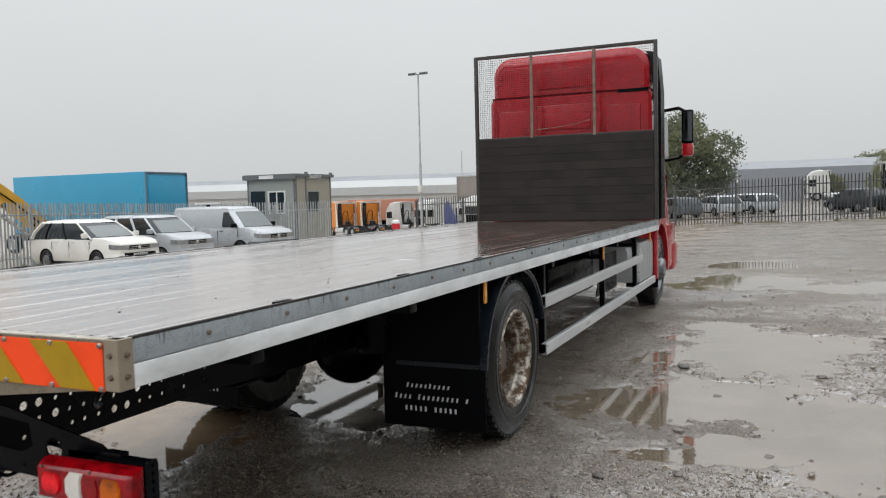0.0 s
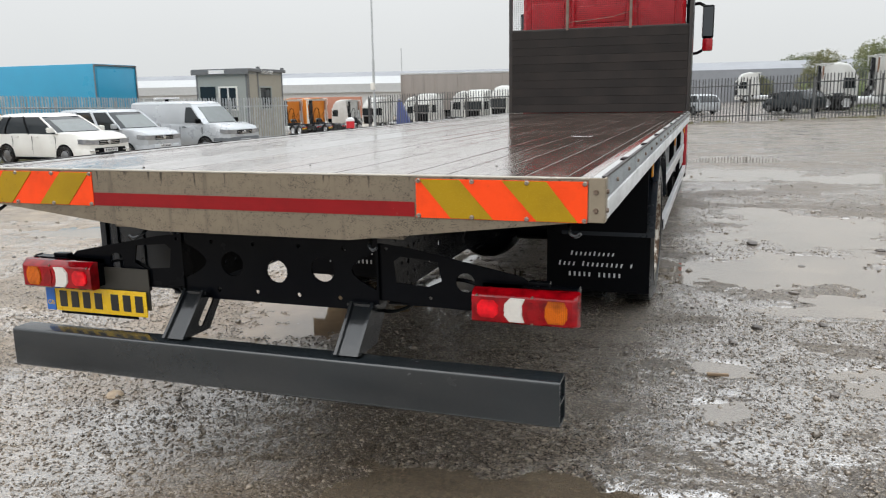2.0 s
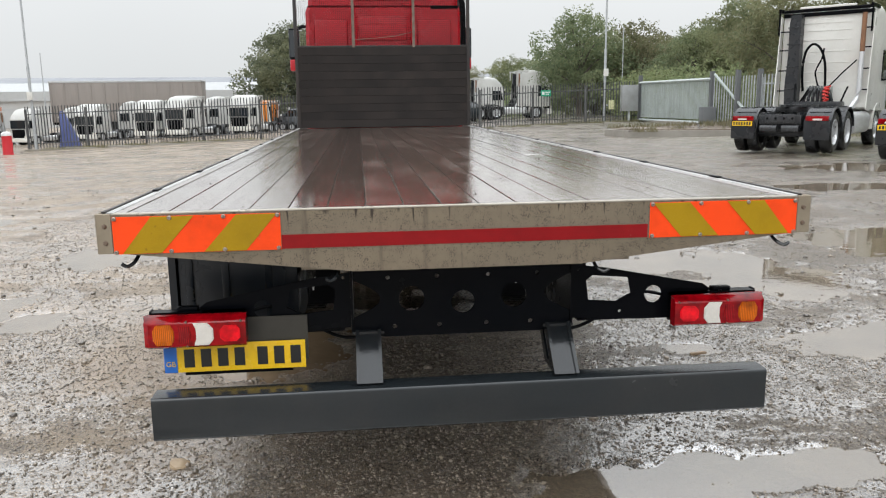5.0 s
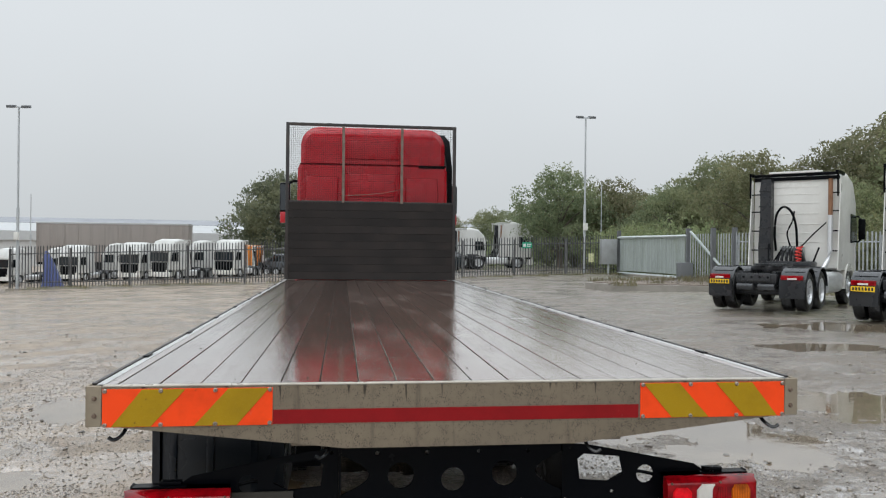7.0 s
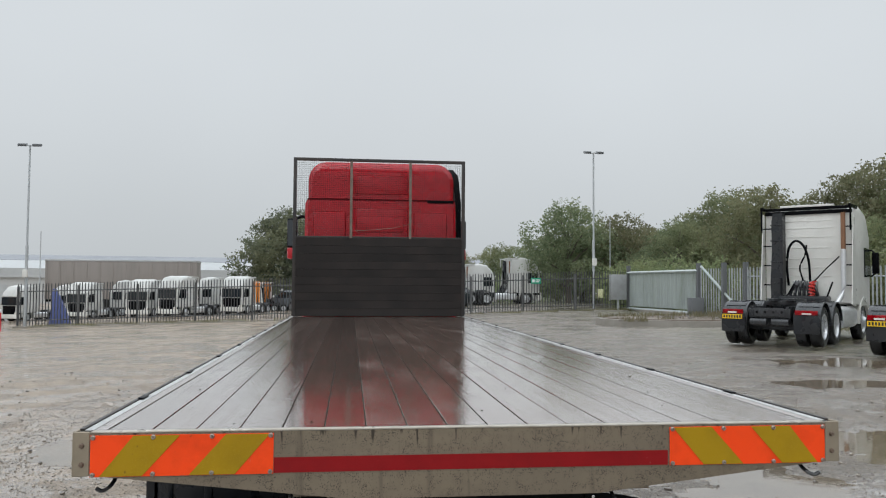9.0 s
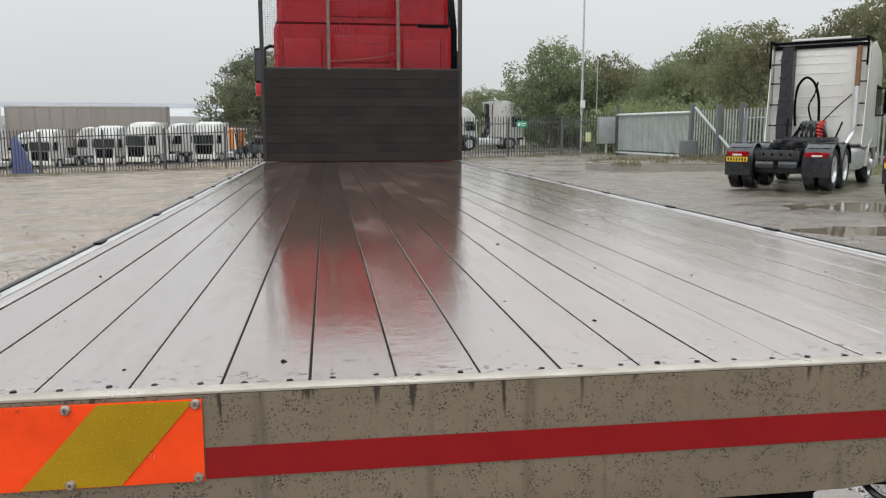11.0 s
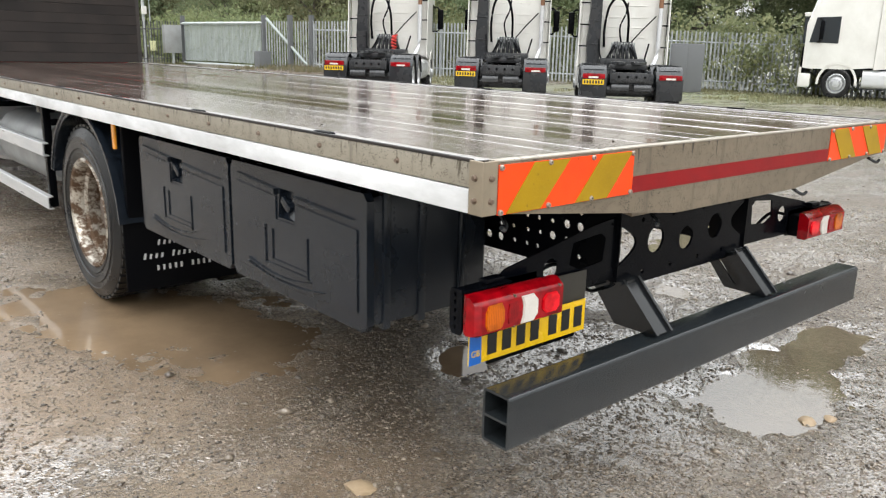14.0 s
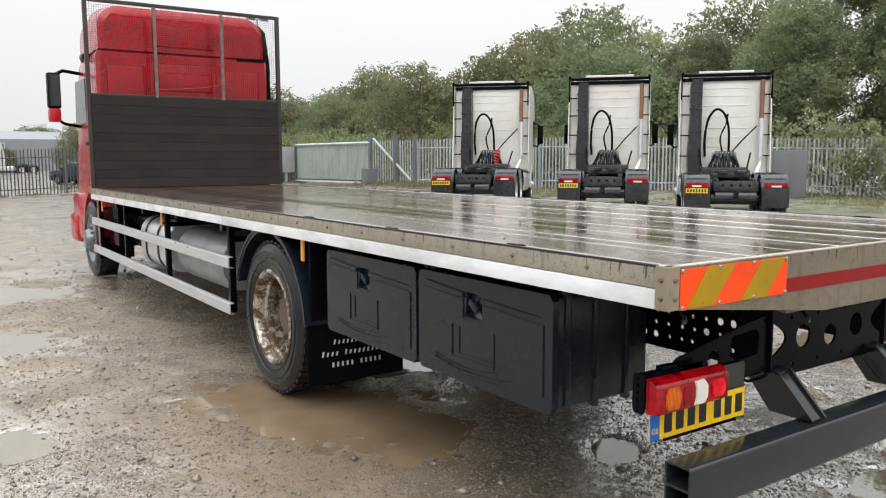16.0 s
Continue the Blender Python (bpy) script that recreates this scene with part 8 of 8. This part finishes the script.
def tree(name, label, m, h, spread_, seed, mat, count=9000, size=0.15, low=0.25, group=""):
    t = thing(name, label, "tree", m, group)
    rg = random.Random(seed)
    bm = bmesh.new()
    add_tube(bm, [(0, 0, -0.3), (0.05, 0, h * 0.2), (0.1 * rg.uniform(-2, 2), 0.1, h * 0.45), (0.3 * rg.uniform(-1, 1), 0.2, h * 0.75), (0.2, 0, h * 0.92)], [h * 0.035, h * 0.028, h * 0.02, h * 0.010, h * 0.004], 8)
    lobes = []
    n = 13
    for i in range(n):
        a = 2.4 * i + rg.uniform(-0.4, 0.4)
        f = (i + 0.5) / n
        z = h * (low + (0.86 - low) * f)
        reach = spread_ * (math.sin(math.pi * (0.18 + 0.74 * f)) ** 0.8) * rg.uniform(0.5, 0.85)
        e = (reach * math.cos(a), reach * math.sin(a), z)
        add_tube(bm, [(0.05, 0, z * 0.62), (e[0] * 0.5, e[1] * 0.5, z * 0.86), e], [h * 0.012, h * 0.008, h * 0.003], 5)
        lobes.append((*e, spread_ * rg.uniform(0.34, 0.52)))
    lobes.append((0, 0, h * 0.88, spread_ * 0.42))
    part("trunk", bm, M_BARK, t)
    crown = new("crown", leaf_cloud("crown", lobes, count, size, seed, mat))
    crown.parent = t
    return t


kinds = [tree("tree", "broad oak-like tree with a rounded dark crown", pose(16.3, 56.5, 0.1), 7.8, 3.9, 11, M_LEAF, 20000, 0.115, 0.2, "trees along the boundary"),
         tree("tree", "lighter green tree with an open crown", pose(21.5, 58.0, 0.1), 7.0, 3.6, 12, M_LEAF2, 18000, 0.11, 0.15, "trees along the boundary"),
         tree("tree", "tall uneven tree in the belt behind the fence", pose(26.0, 50.0, 0.1), 8.2, 3.8, 13, M_LEAF, 20000, 0.115, 0.18, "trees along the boundary"),
         tree("tree", "yellow-green sallow in the belt behind the fence", pose(24.0, 41.0, 0.1), 7.2, 3.4, 14, M_LEAF2, 18000, 0.11, 0.08, "trees along the boundary")]
rt_ = random.Random(44)
belt = [(18.5, 60, 1.0), (25, 62, 1.05), (30, 55, 1.1), (21.5, 48.5, 0.85), (29.5, 46, 1.0), (27.5, 39.5, 1.06), (33, 40, 1.36), (31, 33.5, 1.24), (36, 33, 1.25), (28.5, 29.5, 0.95),  (42, 30, 1.4), (24.5, 34.0, 0.7), (36.5, 46, 1.2), (31.0, 62, 1.1), (12.5, 92, 0.9), (18.5, 98, 1.0), (24, 90, 1.1), (29, 80, 1.1), (7.5, 118, 0.55), (33, 70, 1.1)]
for i, (x, y, k) in enumerate(belt):
    src = kinds[rt_.randrange(4)]
    k *= 0.84 if y > 44 else 1.0
    c = copy_thing(src, pose(x + rt_.uniform(-0.5, 0.5), y + rt_.uniform(-0.5, 0.5), 0.2, 0, 0, rt_.uniform(0, 360)))
    c.scale = (k * rt_.uniform(0.95, 1.15), k * rt_.uniform(0.95, 1.15), k)
tall = tree("tree", "tall leafy tree towering over the boundary fence", pose(41.5, 18.0, 0.2), 17.0, 5.6, 19, M_LEAF, 46000, 0.15, 0.12, "trees along the boundary")
for x, y, k, q in ((34, 27, 0.50, 40), (33, 21, 0.55, 130), (36, 15.5, 0.74, 220), (34.5, 10, 0.84, 300), (41, 12, 1.05, 10), (38, 4.5, 1.0, 95), (40, -3, 1.0, 180), (37.5, -10, 1.0, 260)):
    copy_thing(tall, pose(x, y, 0.2, 0, 0, q)).scale = (k * 1.05, k, k)
lone = tree("tree", "single round-headed tree beyond the far fence", pose(-6.4, 73.0, -0.3), 8.6, 4.7, 17, M_LONE, 24000, 0.16, 0.18)
for i, (x, y, k) in enumerate(((16, 150, 1.0), (26, 150, 1.1), (36, 155, 1.2), (46, 150, 1.0), (58, 140, 1.2), (8, 160, 0.9), (52, 118, 1.2), (44, 100, 1.2), (40, 85, 1.25))):
    c = copy_thing(kinds[i % 4], pose(x, y, 0.0, 0, 0, 70 * i))
    c.scale = (1.7 * k, 1.7 * k, 0.95 * k)


def hedge(label, a, b, h, seed, mat, count):
    n = 16
    rg = random.Random(seed)
    lobes = []
    for i in range(n * 2):
        f = (i + 0.5) / (n * 2)
        lobes.append((a[0] + (b[0] - a[0]) * f + rg.uniform(-0.6, 0.6), a[1] + (b[1] - a[1]) * f + rg.uniform(-0.6, 0.6), lz(a[0], a[1]) + h * rg.uniform(0.25, 0.6), h * rg.uniform(0.4, 0.62)))
    ob = new("hedge", leaf_cloud("hedge", lobes, count, 0.11, seed, mat))
    return tagged(ob, label, "hedge", kind="stuff")


hedge("bramble and willow scrub behind the gate", (16.8, 46.0), (18.5, 36.0), 3.0, 31, M_HEDGE, 16000)
hedge("tangled scrub pushing through the palisade", (19.5, 32.0), (25.5, 22.0), 3.2, 32, M_HEDGE, 16000)
hedge("thick bramble bank behind the fence", (27.0, 17.0), (30.8, 7.5), 3.4, 33, M_LEAF2, 16000)
hedge("thick bramble bank by the end of the yard", (30.8, 7.0), (34.5, -6.0), 3.6, 34, M_HEDGE, 14000)
hedge("low scrub along the road beyond the fence", (9.0, 66.0), (20.0, 60.0), 2.2, 35, M_HEDGE, 9000)

# ---- loose things on the yard ----


def stone(name, label, x, y, r, mat, flat=0.5, seed=1):
    bm = bmesh.new()
    bmesh.ops.create_icosphere(bm, subdivisions=2, radius=1.0)
    rg = random.Random(seed)
    for v in bm.verts:
        v.co *= rg.uniform(0.82, 1.12)
        v.co = Vector((v.co.x * r * 1.3, v.co.y * r, v.co.z * r * flat))
    z = float(relief(x, y))
    return single(name, bm, mat, label, "stone", m=pose(x, y, z + r * flat * 0.45, 0, 0, rg.uniform(0, 180)))


for i, (x, y, r) in enumerate(((1.997, 5.638, 0.042), (2.35, 4.75, 0.03), (2.75, 3.4, 0.03), (2.3, 2.9, 0.026), (1.75, 2.35, 0.024), (2.2, 1.6, 0.022), (1.9, 2.7, 0.03), (-0.32, 1.05, 0.02), (3.1, 5.6, 0.035), (2.2, 3.7, 0.03), (-2.6, 2.2, 0.02), (-2.2, 1.3, 0.016))):
    stone("stone", "dark wet stone lying on the gravel", x, y, r, M_STONE, 0.6, i)
stone("stone_chip", "pale ochre stone chip on the gravel", -1.22, 0.61, 0.045, M_SAND, 0.35, 40)
stone("stone_chip", "crumbled ochre clod on the gravel", 0.55, -0.12, 0.035, M_SAND, 0.5, 41)
stone("stone_chip", "crumbled ochre clod on the gravel", 0.63, -0.18, 0.025, M_SAND, 0.5, 42)
bm = bmesh.new()
add_box(bm, (-0.05, -0.01, 0), (0.06, 0.012, 0.015), 0.004)
single("wood_scrap", bm, M_TIMBER, "small wet splinter of wood on the gravel", "wood", m=pose(1.659, 1.734, float(relief(1.659, 1.734)), 0, 0, 10))
